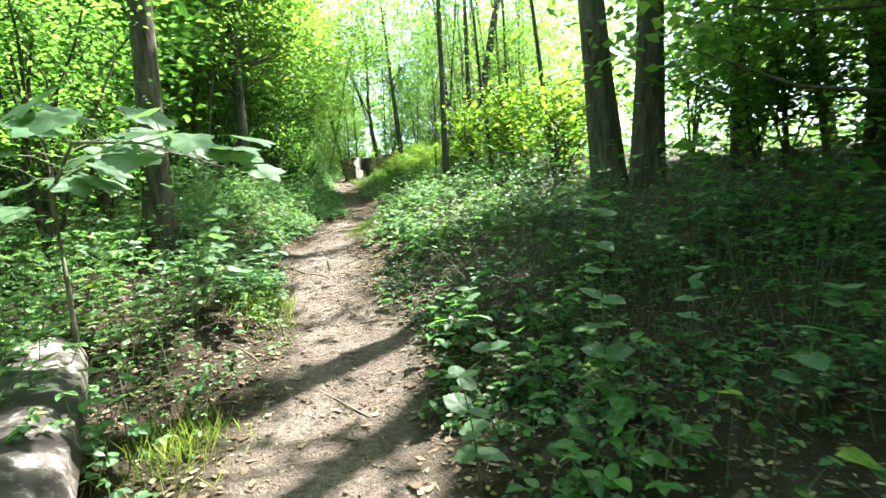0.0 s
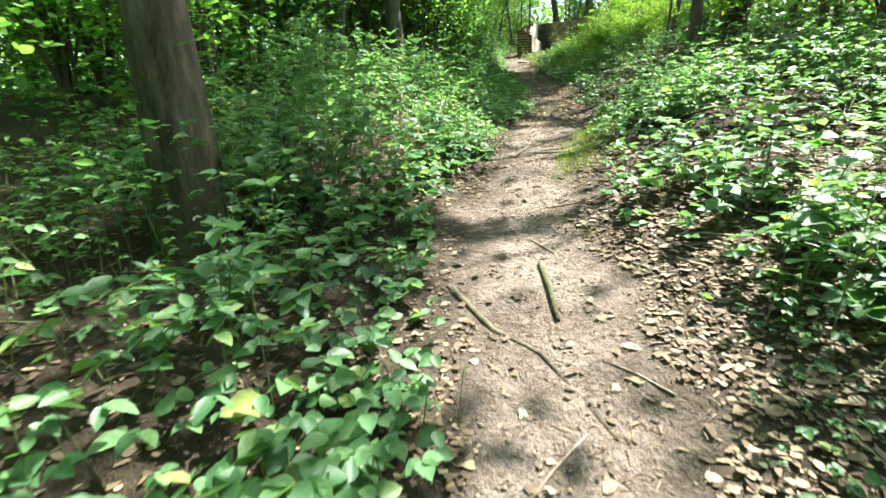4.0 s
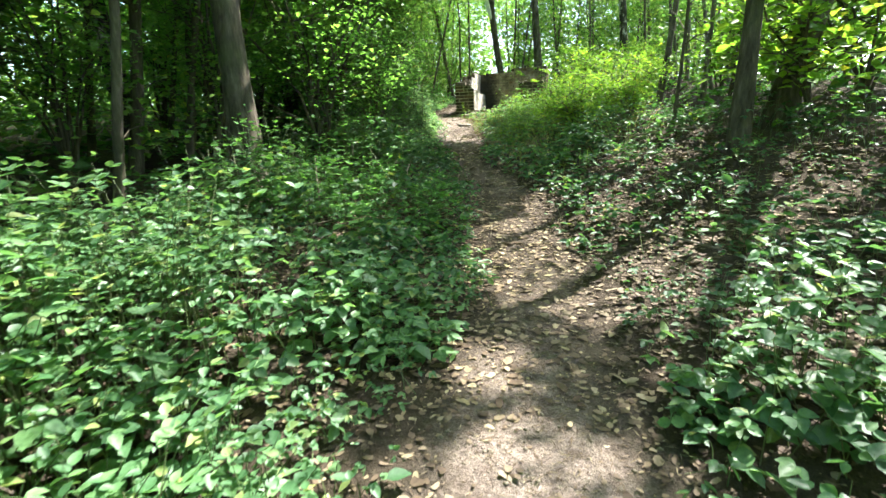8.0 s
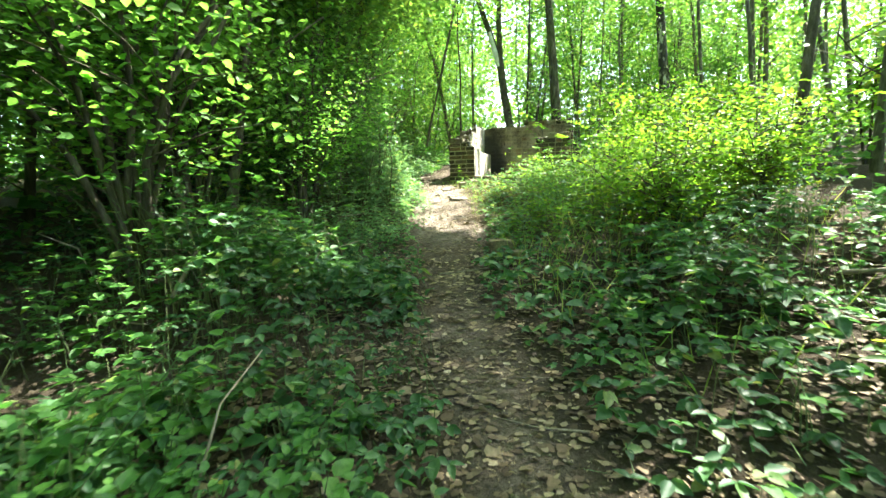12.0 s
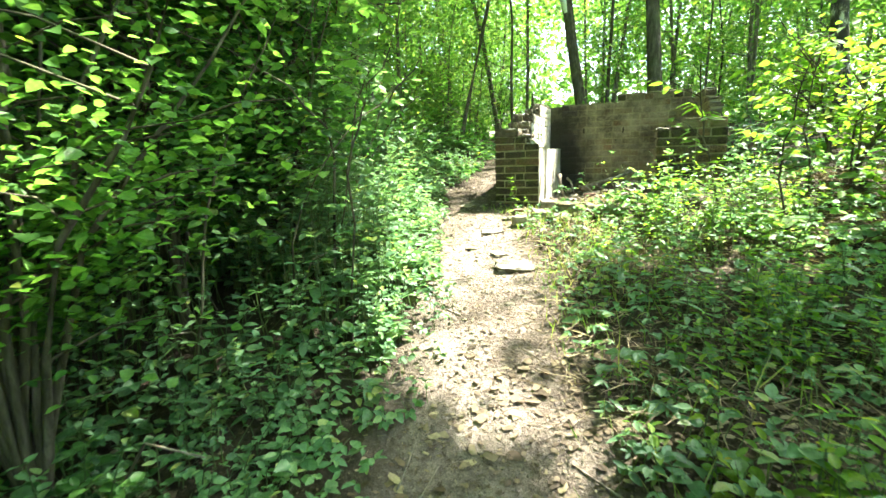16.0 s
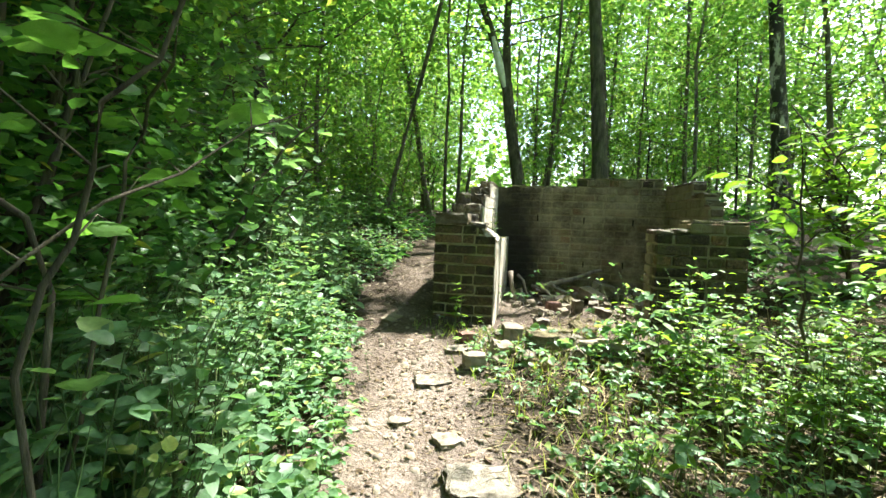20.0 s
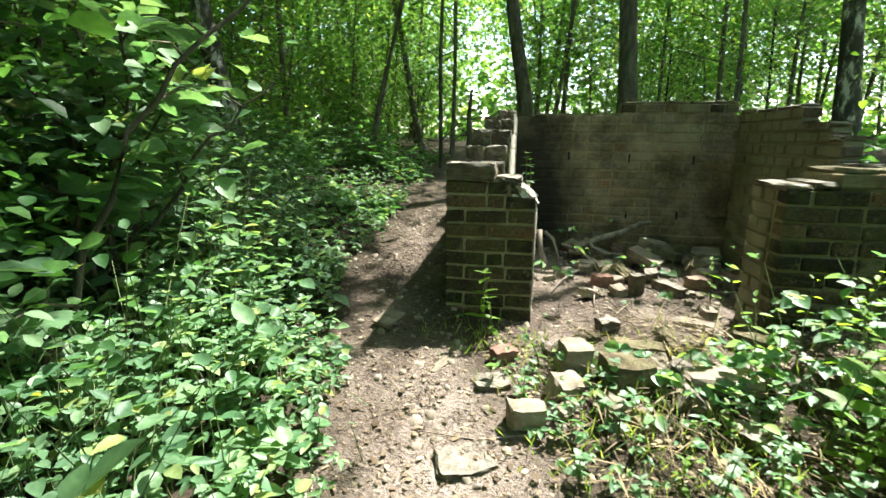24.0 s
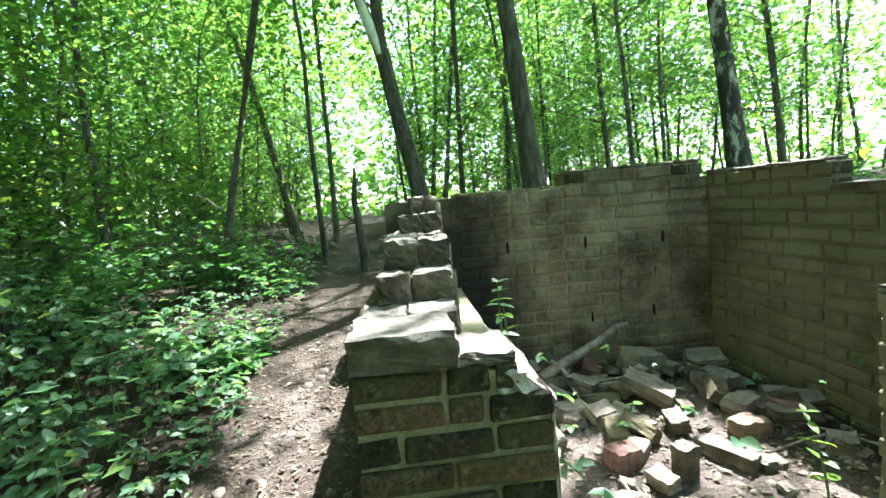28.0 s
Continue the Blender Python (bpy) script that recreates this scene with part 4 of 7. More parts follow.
def cover(x, y):
    """Chance of leaves and their height over the ground."""
    d = off_path(x, y)
    a = np.abs(d)
    low = 1 - smooth(-10.3, -9.6, y)
    left = d < 0
    by_hut = smooth(-3.8, -3, y)
    edge = np.where(left, 0.36 - 0.1 * smooth(-10, -9, y) * (1 - smooth(-5, -4, y)) - 0.16 * by_hut + 0.1 * smooth(-1, -0.3, y) * (1 - smooth(0.5, 1, y)), 0.38 - 0.08 * smooth(-10, -9, y) * (1 - smooth(-4.5, -3.8, y))) - 0.07 * smooth(-7.5, -6.8, y) * (1 - smooth(-4.6, -4, y)) + (0.12 - 0.06 * by_hut) * lattice(x * 1.3, y * 1.3, 31)
    dens_r = 0.85 * (1 - smooth(-14.5, -13.5, y)) + 0.6 * smooth(-14.5, -13.5, y) * (1 - smooth(-10, -9, y)) + 0.4 * smooth(-10, -9, y) * (1 - smooth(-6.6, -6, y)) + 0.85 * smooth(-6.6, -6, y)
    dens_r = np.maximum(dens_r, 0.75 * smooth(2.2, 3.0, a))
    dens = np.where(left, 0.95, dens_r) * smooth(edge, edge + 0.3 - 0.15 * by_hut, a)
    h = np.where(left, 0.12 + 0.3 * smooth(0.4, 1.6, a), 0.1 + 0.2 * smooth(0.4, 1.6, a))
    h = h + 0.3 * left * smooth(-14.2, -13.6, y) * (1 - smooth(-10.6, -10, y)) * smooth(0.5, 1.2, a)
    h = h * np.where(~left, 1 - 0.35 * smooth(-3.8, -3, y) * (1 - smooth(0, 1, y)), 1) + 0.3 * left * smooth(-4.5, -3.5, y) * (1 - 0.8 * smooth(1, 3, y)) * smooth(0.4, 0.9, a)
    hut_in = (x > -0.12) & (x < 2.45) & (y > -0.5) & (y < 2.3)
    dens = np.where(hut_in, 0.03, dens) * (1 - 0.7 * smooth(3.5, 5, y))
    for cx, cy, cr in GAPS:
        dens = dens * (0.12 + 0.88 * smooth(cr * 0.6, cr * 1.3, np.hypot(x - cx, y - cy)))
    gaps = smooth(-0.55, 0.05, lattice(x * 0.9, y * 0.9, 33) + 0.6 * lattice(x * 2.6, y * 2.6, 34))
    return dens * (np.where(left & (y > -14), 0.85, 0.4) + 0.6 * gaps), h * np.clip(1 + 0.8 * lattice(x * 1.1, y * 1.1, 35) + 0.5 * lattice(x * 3, y * 3, 36), 0.25, 2.2)


cover_rng = np.random.default_rng(23)


def cover_patch(x0, x1, y0, y1, per_m2, size, near, name, label, mat, side=None, rise=1.0):
    n = int((x1 - x0) * (y1 - y0) * per_m2)
    x, y = cover_rng.uniform(x0, x1, n), cover_rng.uniform(y0, y1, n)
    dens, h = cover(x, y)
    ok = cover_rng.random(n) < dens
    a = np.abs(off_path(x, y))
    ok &= (a < 3.4) if near else (a >= 3.4)
    if side:
        ok &= (off_path(x, y) * side) > 0
    x, y, h = x[ok], y[ok], h[ok] * rise
    n = len(x)
    top = np.stack([x, y, ground_z(x, y) + h * cover_rng.uniform(0.12, 1.05, n) + 0.015], 1)
    turn = cover_rng.uniform(0, 2 * np.pi, n)
    tilt = cover_rng.normal(0, 0.46, (n, 2))
    kin = np.clip(0.8 + 0.55 * lattice(x * 1.7, y * 1.7, 37) + cover_rng.normal(0, 0.22, n), 0.35, 1.7)
    slim = np.clip(0.72 + 0.32 * lattice(x * 0.8, y * 0.8, 39) + cover_rng.normal(0, 0.06, n), 0.4, 0.95)
    sets = []
    close = np.abs(off_path(x, y)) < 1.9
    for pick, shape in (((close, leaves), (~close, blades)) if near else ((close | True, kites),)):
        m = int(pick.sum())
        if not m:
            continue
        for off, scl in ((0, 1.1), (1.25, 0.9), (-1.25, 0.9)):
            ang = turn[pick] + off
            way = np.stack([np.cos(ang), np.sin(ang), cover_rng.normal(-0.1, 0.25, m)], 1)
            nor = unit(np.stack([tilt[pick, 0], tilt[pick, 1], np.ones(m)], 1) + cover_rng.normal(0, 0.2, (m, 3)))
            s = size * scl * cover_rng.uniform(0.75, 1.1, m) * kin[pick]
            sets.append(shape(top[pick], way, nor, s, s * slim[pick]))
    verts, faces, k = [], [], 0
    for v, f in sets:
        verts.append(v)
        faces.append(f + k)
        k += len(v)
    ob = new(name, mesh_of(name, np.concatenate(verts), faces, mat))
    tagged(ob, label, "undergrowth", kind="stuff")
    if near:
        sel = cover_rng.random(n) < 0.22
        p = top[sel]
        foot = np.stack([p[:, 0] + cover_rng.normal(0, 0.07, len(p)), p[:, 1] + cover_rng.normal(0, 0.07, len(p)), ground_z(p[:, 0], p[:, 1])], 1)
        w = 0.0025
        v = np.stack([foot + [w, 0, 0], foot + [-w * .5, w * .87, 0], foot + [-w * .5, -w * .87, 0], p + [w * .6, 0, 0], p + [-w * .3, w * .5, 0], p + [-w * .3, -w * .5, 0]], 1).reshape(-1, 3)
        k = np.arange(len(p))[:, None] * 6
        f = np.concatenate([k + [0, 1, 4, 3], k + [1, 2, 5, 4], k + [2, 0, 3, 5]], 0)
        tagged(new("plant_stems", mesh_of("plant_stems", v, f, STEM)), "thin green stems of the undergrowth", "undergrowth", kind="stuff")
    return ob


def stem_build(nt, b):
    nt.links.new(ramp(nt, noise_tex(nt, 3, 2), [(0.35, (0.06, 0.11, 0.035)), (0.65, (0.11, 0.13, 0.05))]), b.inputs["Base Color"])


STEM = material("green_stem", stem_build, 0.6, 0.3)


def shoot_patch(x0, x1, y0, y1, per_m2, size, tiers, three, name, label, mat, side=None, rise=1.0, slim=0.7, reach=2.6):
    """Upright shoots: leaves in tiers up a thin stem, in pairs or by threes on short stalks."""
    n = int((x1 - x0) * (y1 - y0) * per_m2)
    x, y = cover_rng.uniform(x0, x1, n), cover_rng.uniform(y0, y1, n)
    dens, h = cover(x, y)
    ok = (cover_rng.random(n) < dens * smooth(-0.5, 0.25, lattice(x * 1.5, y * 1.5, 71))) & (np.abs(off_path(x, y)) < reach) & (np.abs(off_path(x, y)) > 0.5 - 0.14 * smooth(-2.6, -1.6, y))
    if side:
        ok &= (off_path(x, y) * side) > 0
    x, y, h = x[ok], y[ok], h[ok]
    n = len(x)
    tall = np.clip(h * rise * cover_rng.uniform(0.6, 1.5, n) + 0.06, 0.08, 0.85) * (0.4 + 0.6 * smooth(0.42, 0.95, np.abs(off_path(x, y))))
    lean = cover_rng.normal(0, 0.28, (n, 2)) * tall[:, None]
    foot = np.stack([x, y, ground_z(x, y)], 1)
    turn = cover_rng.uniform(0, 2 * np.pi, n)
    kin = np.clip(1 + 0.35 * lattice(x * 2.3, y * 2.3, 73) + cover_rng.normal(0, 0.15, n), 0.5, 1.6)
    sets = []
    for k in range(tiers):
        s = (k + 0.7) / (tiers - 0.3)
        on = cover_rng.random(n) < np.clip(tall / 0.3, 0.35, 1) * (0.92 if s > 0.4 else 0.6)
        at = foot[on] + np.concatenate([lean[on] * s * s, (tall[on] * s)[:, None]], 1)
        m = int(on.sum())
        a = turn[on] + k * (2.4 if three else 1.57) + cover_rng.normal(0, 0.25, m)
        for off, scl in (((0, 1.15), (1.2, 0.9), (-1.2, 0.9)) if three else ((0, 1.0), (np.pi, 1.0))):
            b = a + off
            lift = cover_rng.normal(0.1 + 0.5 * (s > 0.9), 0.22, m)
            way = np.stack([np.cos(b), np.sin(b), lift], 1)
            out = (cover_rng.uniform(0.03, 0.1, m) * (1.2 - 0.7 * s))[:, None] * np.stack([np.cos(a), np.sin(a), 0.3 + 0 * a], 1) if three else 0.008 * way
            ln = size * scl * kin[on] * (1.25 - 0.6 * s) * cover_rng.uniform(0.75, 1.2, m)
            nor = unit(np.stack([-0.6 * lift * np.cos(b), -0.6 * lift * np.sin(b), np.ones(m)], 1) + cover_rng.normal(0, 0.22, (m, 3)))
            near = np.abs(off_path(at[:, 0], at[:, 1])) < 1.5
            for pick, shape in ((near, leaves), (~near, blades)):
                if pick.any():
                    sets.append(shape((at + out)[pick], way[pick], nor[pick], ln[pick], ln[pick] * slim, 0.1, 0.2))
    verts, faces, k = [], [], 0
    for v, f in sets:
        verts.append(v)
        faces.append(f + k)
        k += len(v)
    tagged(new(name, mesh_of(name, np.concatenate(verts), faces, mat)), label, "undergrowth", kind="stuff")
    w = 0.003
    tri = np.array([(w, 0, 0), (-w * 0.5, w * 0.87, 0), (-w * 0.5, -w * 0.87, 0)])
    mid = foot + np.concatenate([lean * 0.25, (tall * 0.5)[:, None]], 1)
    top = foot + np.concatenate([lean, tall[:, None]], 1)
    v = np.stack([foot[:, None] + tri, mid[:, None] + tri * 0.8, top[:, None] + tri * 0.4], 1).reshape(-1, 3)
    k = np.arange(n)[:, None] * 9
    f = np.concatenate([k + np.array(q) + o for o in (0, 3) for q in ((0, 1, 4, 3), (1, 2, 5, 4), (2, 0, 3, 5))], 0)
    tagged(new("plant_stems", mesh_of("plant_stems", v, f, STEM)), "thin green stems of the undergrowth", "undergrowth", kind="stuff")


cover_patch(-1, 5, -20, -14, 560, 0.052, True, "bramble_cover", "low bramble and ivy leaves along the start of the path", LEAF_BRAMBLE, -1)
cover_patch(3, 8.6, -20, -14, 700, 0.042, True, "ivy_cover", "carpet of small dark ivy leaves on the shaded bank", LEAF_IVY, 1, 0.8)
cover_patch(-1, 7, -14, -9.5, 430, 0.058, True, "bramble_cover", "waist-low bramble thicket with pale sunlit leaves", LEAF_BRAMBLE)
cover_patch(-2, 6, -9.5, -4.2, 420, 0.058, True, "bramble_cover", "dark green trailing bramble and ivy leaves", LEAF_IVY)
cover_patch(-4, 5, -4.2, 2.5, 380, 0.055, True, "herb_cover", "lush light green herbs and nettles beside the path", LEAF_HERB)
cover_patch(-5, 4, 2.5, 7, 110, 0.07, True, "herb_cover", "low shaded woodland plants behind the ruin", LEAF_HERB)
cover_patch(-16, 15, -22, 18, 26, 0.14, False, "woodland_cover", "low leafy undergrowth across the wood floor", LEAF_SHRUB)
shoot_patch(-1, 5, -20, -14, 95, 0.068, 4, True, "bramble_shoots", "arching bramble shoots with leaves in threes at the path edge", LEAF_BRAMBLE, -1, 1.2, 0.75)
shoot_patch(3, 8, -20, -14, 55, 0.06, 4, True, "bramble_shoots", "dark bramble shoots standing out of the ivy", LEAF_SHRUB, 1, 1.5, 0.75, 3.2)
shoot_patch(-1, 7, -14, -9.5, 130, 0.066, 5, True, "bramble_shoots", "tall bramble shoots with pale leaves in threes", LEAF_BRAMBLE, None, 1.05, 0.75)
shoot_patch(-1.5, 2.6, -9.5, -4.2, 130, 0.07, 4, True, "bramble_shoots", "dark bramble shoots with leaves in threes", LEAF_SHRUB, -1, 1.2, 0.75)
shoot_patch(1, 5.5, -9.5, -4.2, 55, 0.056, 4, True, "bramble_shoots", "bramble shoots scattered over the litter of the bank", LEAF_SHRUB, 1, 1.0, 0.72)
shoot_patch(-4, 1.2, -4.4, 2.0, 150, 0.06, 6, False, "nettle_shoots", "nettles with paired pale green leaves crowding the path", LEAF_HERB, -1, 1.15, 0.62, 3.2)
shoot_patch(-3, 1.2, -3.2, 2.2, 75, 0.068, 5, True, "bramble_shoots", "broad-leaved bramble shoots crowding the path", LEAF_HERB, -1, 1.1, 0.78)
shoot_patch(-4.5, 0.3, 1.6, 6.0, 60, 0.085, 4, True, "bramble_shoots", "bramble and seedling leaves in the shade behind the ruin", LEAF_SHRUB, None, 1.3, 0.78, 4.0)
shoot_patch(0.4, 4.5, -4.4, -0.2, 150, 0.055, 6, False, "nettle_shoots", "sunlit leafy herbs on thin stems before the ruin", LEAF_BRIGHT, 1, 1.25, 0.5)
shoot_patch(0.4, 4.5, -4.4, 0.2, 60, 0.062, 4, True, "bramble_shoots", "low bramble shoots among the herbs before the ruin", LEAF_HERB, 1, 1.1, 0.7)

# fallen leaves
def curled(rng, at, way, normal, length, width, sides=8):
    """Dry leaves: uneven rounded outlines, cupped and curled."""
    n = len(at)
    way = unit(way)
    side = unit(np.cross(way, normal))
    up = np.cross(side, way)
    ang = np.arange(sides) * 2 * np.pi / sides
    r = rng.uniform(0.5, 1.15, (n, sides)) * (1 + 0.25 * np.maximum(np.cos(ang), 0))
    cup, twist = rng.normal(0.12, 0.2, (n, 1)), rng.normal(0, 0.2, (n, 1))
    u, v = np.cos(ang) * r, np.sin(ang) * r
    h = np.maximum(cup * v * v + twist * u * v, -0.1)
    rim = at[:, None] + way[:, None] * (u * length[:, None] / 2)[..., None] + side[:, None] * (v * width[:, None] / 2)[..., None] + up[:, None] * (h * width[:, None] / 2)[..., None]
    return rim.reshape(-1, 3), np.arange(n * sides).reshape(n, sides)


def fallen(n, x0, x1, y0, y1, reach, on_path, small=1.0):
    x, y = cover_rng.uniform(x0, x1, n), cover_rng.uniform(y0, y1, n)
    d = off_path(x, y)
    ok = (np.abs(d) < reach) & (cover_rng.random(n) < np.where(tread(x, y) > 0.5, on_path, 0.95)) & ~((x > -0.03) & (x < 0.5) & (y > -0.03) & (y < 1.85))
    x, y = x[ok], y[ok]
    n = len(x)
    s = small * (0.011 + 0.048 * cover_rng.random(n) ** 2.2)
    g = np.stack([x, y, ground_z(x, y) + cover_rng.uniform(0.002, 0.012, n)], 1)
    return curled(cover_rng, g, random_ways(cover_rng, n, 0.1), random_ups(cover_rng, n, 0.14), s, s * cover_rng.uniform(0.45, 0.85, n))


for y0, y1, n, on_path, big in ((-18.6, -10.5, 26000, 0.05, 0.75), (-10.5, -2.8, 30000, 0.6, 1.3)):
    bank = fallen(n, 0.6, 6.4, y0, y1, 2.9, on_path, big)
    tagged(new("leaf_litter", mesh_of("leaf_litter", *bank, LEAF_DRY)), "pale dry leaves covering the sunny bank", "leaf litter", kind="stuff")
for y0, y1, n in ((-20, -13, 26000), (-13, -9, 20000), (-9, -4, 33000), (-4, 3.5, 32000)):
    tagged(new("leaf_litter", mesh_of("leaf_litter", *fallen(n, -2.5, 8, y0, y1, 2.0, 0.95 if y0 == -9 else 0.7 if y0 == -4 else 0.3, 0.62 if y0 == -4 else 1.0), LEAF_DEAD)), "dry brown fallen leaves scattered over the soil", "leaf litter", kind="stuff")
for x0, x1, y0, y1, n, mat, big in ((3.2, 5.4, -15.1, -12.2, 8000, LEAF_DRY, 0.78), (3.2, 4.8, -15.0, -13.0, 7000, LEAF_DEAD, 0.8), (1.0, 2.8, -13.0, -11.5, 6000, LEAF_DRY, 0.8)):
    tagged(new("leaf_litter", mesh_of("leaf_litter", *fallen(n, x0, x1, y0, y1, 2.2, 0.02, big), mat)), "tan curled leaves lying thick under the brambles", "leaf litter", kind="stuff")
# straw, bark crumbs and leaf stalks trodden into the path
n = 20000
y = cover_rng.uniform(-19, 1.8, n)
x = path_x(y) + cover_rng.normal(0, 0.33, n)
sl = cover_rng.uniform(0.012, 0.06, n)
chips = kites(np.stack([x, y, ground_z(x, y) + 0.004], 1), random_ways(cover_rng, n, 0.06), random_ups(cover_rng, n, 0.3), sl, 0.0045, 0.4)
tagged(new("path_debris", mesh_of("path_debris", *chips, LEAF_DEAD)), "straws, bark crumbs and leaf stalks trodden into the path", "debris", kind="stuff")

walk_litter = fallen(7000, -1.4, 0.5, -2.6, 4.5, 0.75, 0.95, 0.55)
tagged(new("leaf_litter", mesh_of("leaf_litter", *walk_litter, LEAF_DEAD)), "crumbled brown leaves trodden into the path by the pier", "leaf litter", kind="stuff")

# pale straw and dry stalks under the herbs before the ruin
n = 5200
x, y = cover_rng.uniform(0.7, 3.4, n), cover_rng.uniform(-3.4, 0.1, n)
ok = (x - path_x(y) > 0.3) & ((x < 1.5) | (y < -0.15)) & (lattice(x * 1.6, y * 1.6, 81) > -0.35)
x, y = x[ok], y[ok]
n = len(x)
straw = kites(np.stack([x, y, ground_z(x, y) + cover_rng.uniform(0.004, 0.07, n)], 1), random_ways(cover_rng, n, 0.22), random_ups(cover_rng, n, 0.4), cover_rng.uniform(0.07, 0.26, n), 0.006, 0.4)
tagged(new("dry_straw", mesh_of("dry_straw", *straw, LEAF_DRY)), "pale dry grass and dead stalks among the herbs", "straw", kind="stuff")
dry = fallen(15000, 0.4, 3.6, -3.6, 1.7, 3.2, 0.25, 0.7)
tagged(new("leaf_litter", mesh_of("leaf_litter", *dry, LEAF_DRY)), "pale dry leaves and crumbs round the ruin", "leaf litter", kind="stuff")

# ---- plants with leaves of their own ----
def outline_leaf(name, mat, lobes):
    """A leaf from a polar outline (angle in degrees from the tip, radius), quilted and folded along its midrib; the stalk joins at the origin."""
    pts = [(math.radians(a), r) for a, r in lobes]
    half = [(r * math.sin(a), 0.35 + r * math.cos(a), a, r) for a, r in pts]
    ring = half + [(-x, y, -a, r) for x, y, a, r in reversed(half[1:-1])]
    n = len(ring)
    v = [(0, 0.35, 0.0)]
    for q, lift in ((0.55, 0.035), (1.0, 0.0)):
        for x, y, a, r in ring:
            px, py = x * q, 0.35 + (y - 0.35) * q
            v.append((px, py, 0.16 * abs(px) + lift * math.cos(5 * a) - 0.22 * max(py - 0.3, 0) ** 2 - 0.18 * px * px))
    tri = np.array([(0, 1 + (i + 1) % n, 1 + i) for i in range(n)])
    quad = np.array([(1 + i, 1 + (i + 1) % n, 1 + n + (i + 1) % n, 1 + n + i) for i in range(n)])
    me = mesh_of(name, np.array(v), [tri, quad], mat)
    me.polygons.foreach_set("use_smooth", np.ones(len(me.polygons), bool))
    return me


SYCAMORE = outline_leaf("leaf", LEAF_HERB, [(0, 0.64), (7, 0.56), (14, 0.54), (24, 0.45), (34, 0.52), (41, 0.54), (48, 0.6), (57, 0.53), (66, 0.5), (78, 0.41), (94, 0.46), (108, 0.47), (126, 0.4), (150, 0.36), (180, 0.31)])
HEART = outline_leaf("leaf", LEAF_HERB, [(0, 0.65), (10, 0.55), (17, 0.55), (25, 0.47), (33, 0.49), (46, 0.43), (56, 0.46), (72, 0.41), (84, 0.44), (104, 0.4), (120, 0.43), (145, 0.42), (165, 0.4), (180, 0.33)])
OVAL = outline_leaf("leaf", LEAF_HERB, [(0, 0.65), (15, 0.45), (40, 0.28), (90, 0.2), (140, 0.26), (180, 0.35)])
OVAL_LIME = outline_leaf("leaf", LEAF_BRIGHT, [(0, 0.65), (15, 0.45), (40, 0.28), (90, 0.2), (140, 0.26), (180, 0.35)])


def leaf_on(parent, me, at, way, size, tilt=0.0, roll=0.0):
    ob = new("leaf", me)
    ob.parent = parent
    w = Vector(way).normalized()
    q = w.to_track_quat("Y", "Z")
    ob.matrix_basis = Matrix.Translation(at) @ q.to_matrix().to_4x4() @ Euler((tilt, roll, 0)).to_matrix().to_4x4() @ Matrix.Scale(size, 4)
    return ob


plant_rng = np.random.default_rng(31)


def herb(x, y, height, leaf_me, size, pairs, label, name="herb_plant", z=None, lean=0.15, top=True):
    """An upright herb: one stem and opposite leaves."""
    root = tagged(new(name), label, "plant")
    root.location = (x, y, float(ground_z(x, y)) - 0.01 if z is None else z)
    lx, ly = plant_rng.normal(0, lean, 2) * height
    u = np.linspace(0, 1, 6)
    pts = np.stack([lx * u * u, ly * u * u, height * u], 1)
    child("stem", mesh_of("stem", *tube(pts, 0.0045 * (1.2 - u), 5), STEM), root)
    turn = plant_rng.uniform(0, 6.28)
    for k in range(pairs):
        s = 0.25 + 0.75 * (k + 0.5) / pairs
        p = (float(lx * s * s), float(ly * s * s), float(height * s))
        a = turn + k * 1.4
        for b in (a, a + math.pi):
            leaf_on(root, leaf_me, p, (math.cos(b), math.sin(b), plant_rng.uniform(0.0, 0.4)), size * (1.15 - 0.5 * s) * plant_rng.uniform(0.8, 1.2), plant_rng.uniform(-0.5, 0.1), plant_rng.normal(0, 0.25))
    if top:
        for b in (0, 2.1, 4.2):
            leaf_on(root, leaf_me, (float(lx), float(ly), height), (math.cos(turn + b), math.sin(turn + b), 0.6), size * 0.6, -0.2)
    return root


# the sycamore bough that hangs over the start of the path
bough = tagged(new("sycamore_sapling"), "sycamore sapling with broad lobed leaves hanging towards the path", "sapling")
bough.location = (2.95, -16.75, float(ground_z(2.95, -16.75)) - 0.02)
arm = np.array([(0, 0, 0), (0.02, -0.03, 0.5), (0.06, -0.1, 0.95), (0.3, -0.22, 1.16), (0.65, -0.26, 1.13), (1.0, -0.22, 1.0)])
child("stem", mesh_of("stem", *tube(arm, [0.014, 0.012, 0.01, 0.007, 0.005, 0.003], 7), WOOD), bough)
for k in range(34):
    s = 1.7 + 3.3 * (k + 0.5) / 34
    side = 1 if k % 2 else -1
    out = Vector((0.25, 0.95, 0)) * side * plant_rng.uniform(0.02, 0.3) + Vector((0, 0, plant_rng.uniform(-0.05, 0.16)))
    p = Vector([float(np.interp(s, range(6), arm[:, c])) for c in range(3)])
    child("leaf_stalk", mesh_of("leaf_stalk", *tube([tuple(p), tuple(p + out * 0.6 + Vector((0, 0, 0.02))), tuple(p + out)], [0.003, 0.002, 0.0015], 4), STEM), bough)
    way = Vector((0.5, -0.6, -0.3)) + Vector((0.6, 0.75, 0)) * side * plant_rng.uniform(0.0, 0.9) + Vector((0, 0, plant_rng.uniform(-0.3, 0.15)))
    leaf_on(bough, SYCAMORE, p + out, way, plant_rng.uniform(0.15, 0.24), plant_rng.uniform(-0.2, 0.1), plant_rng.normal(0, 0.2))
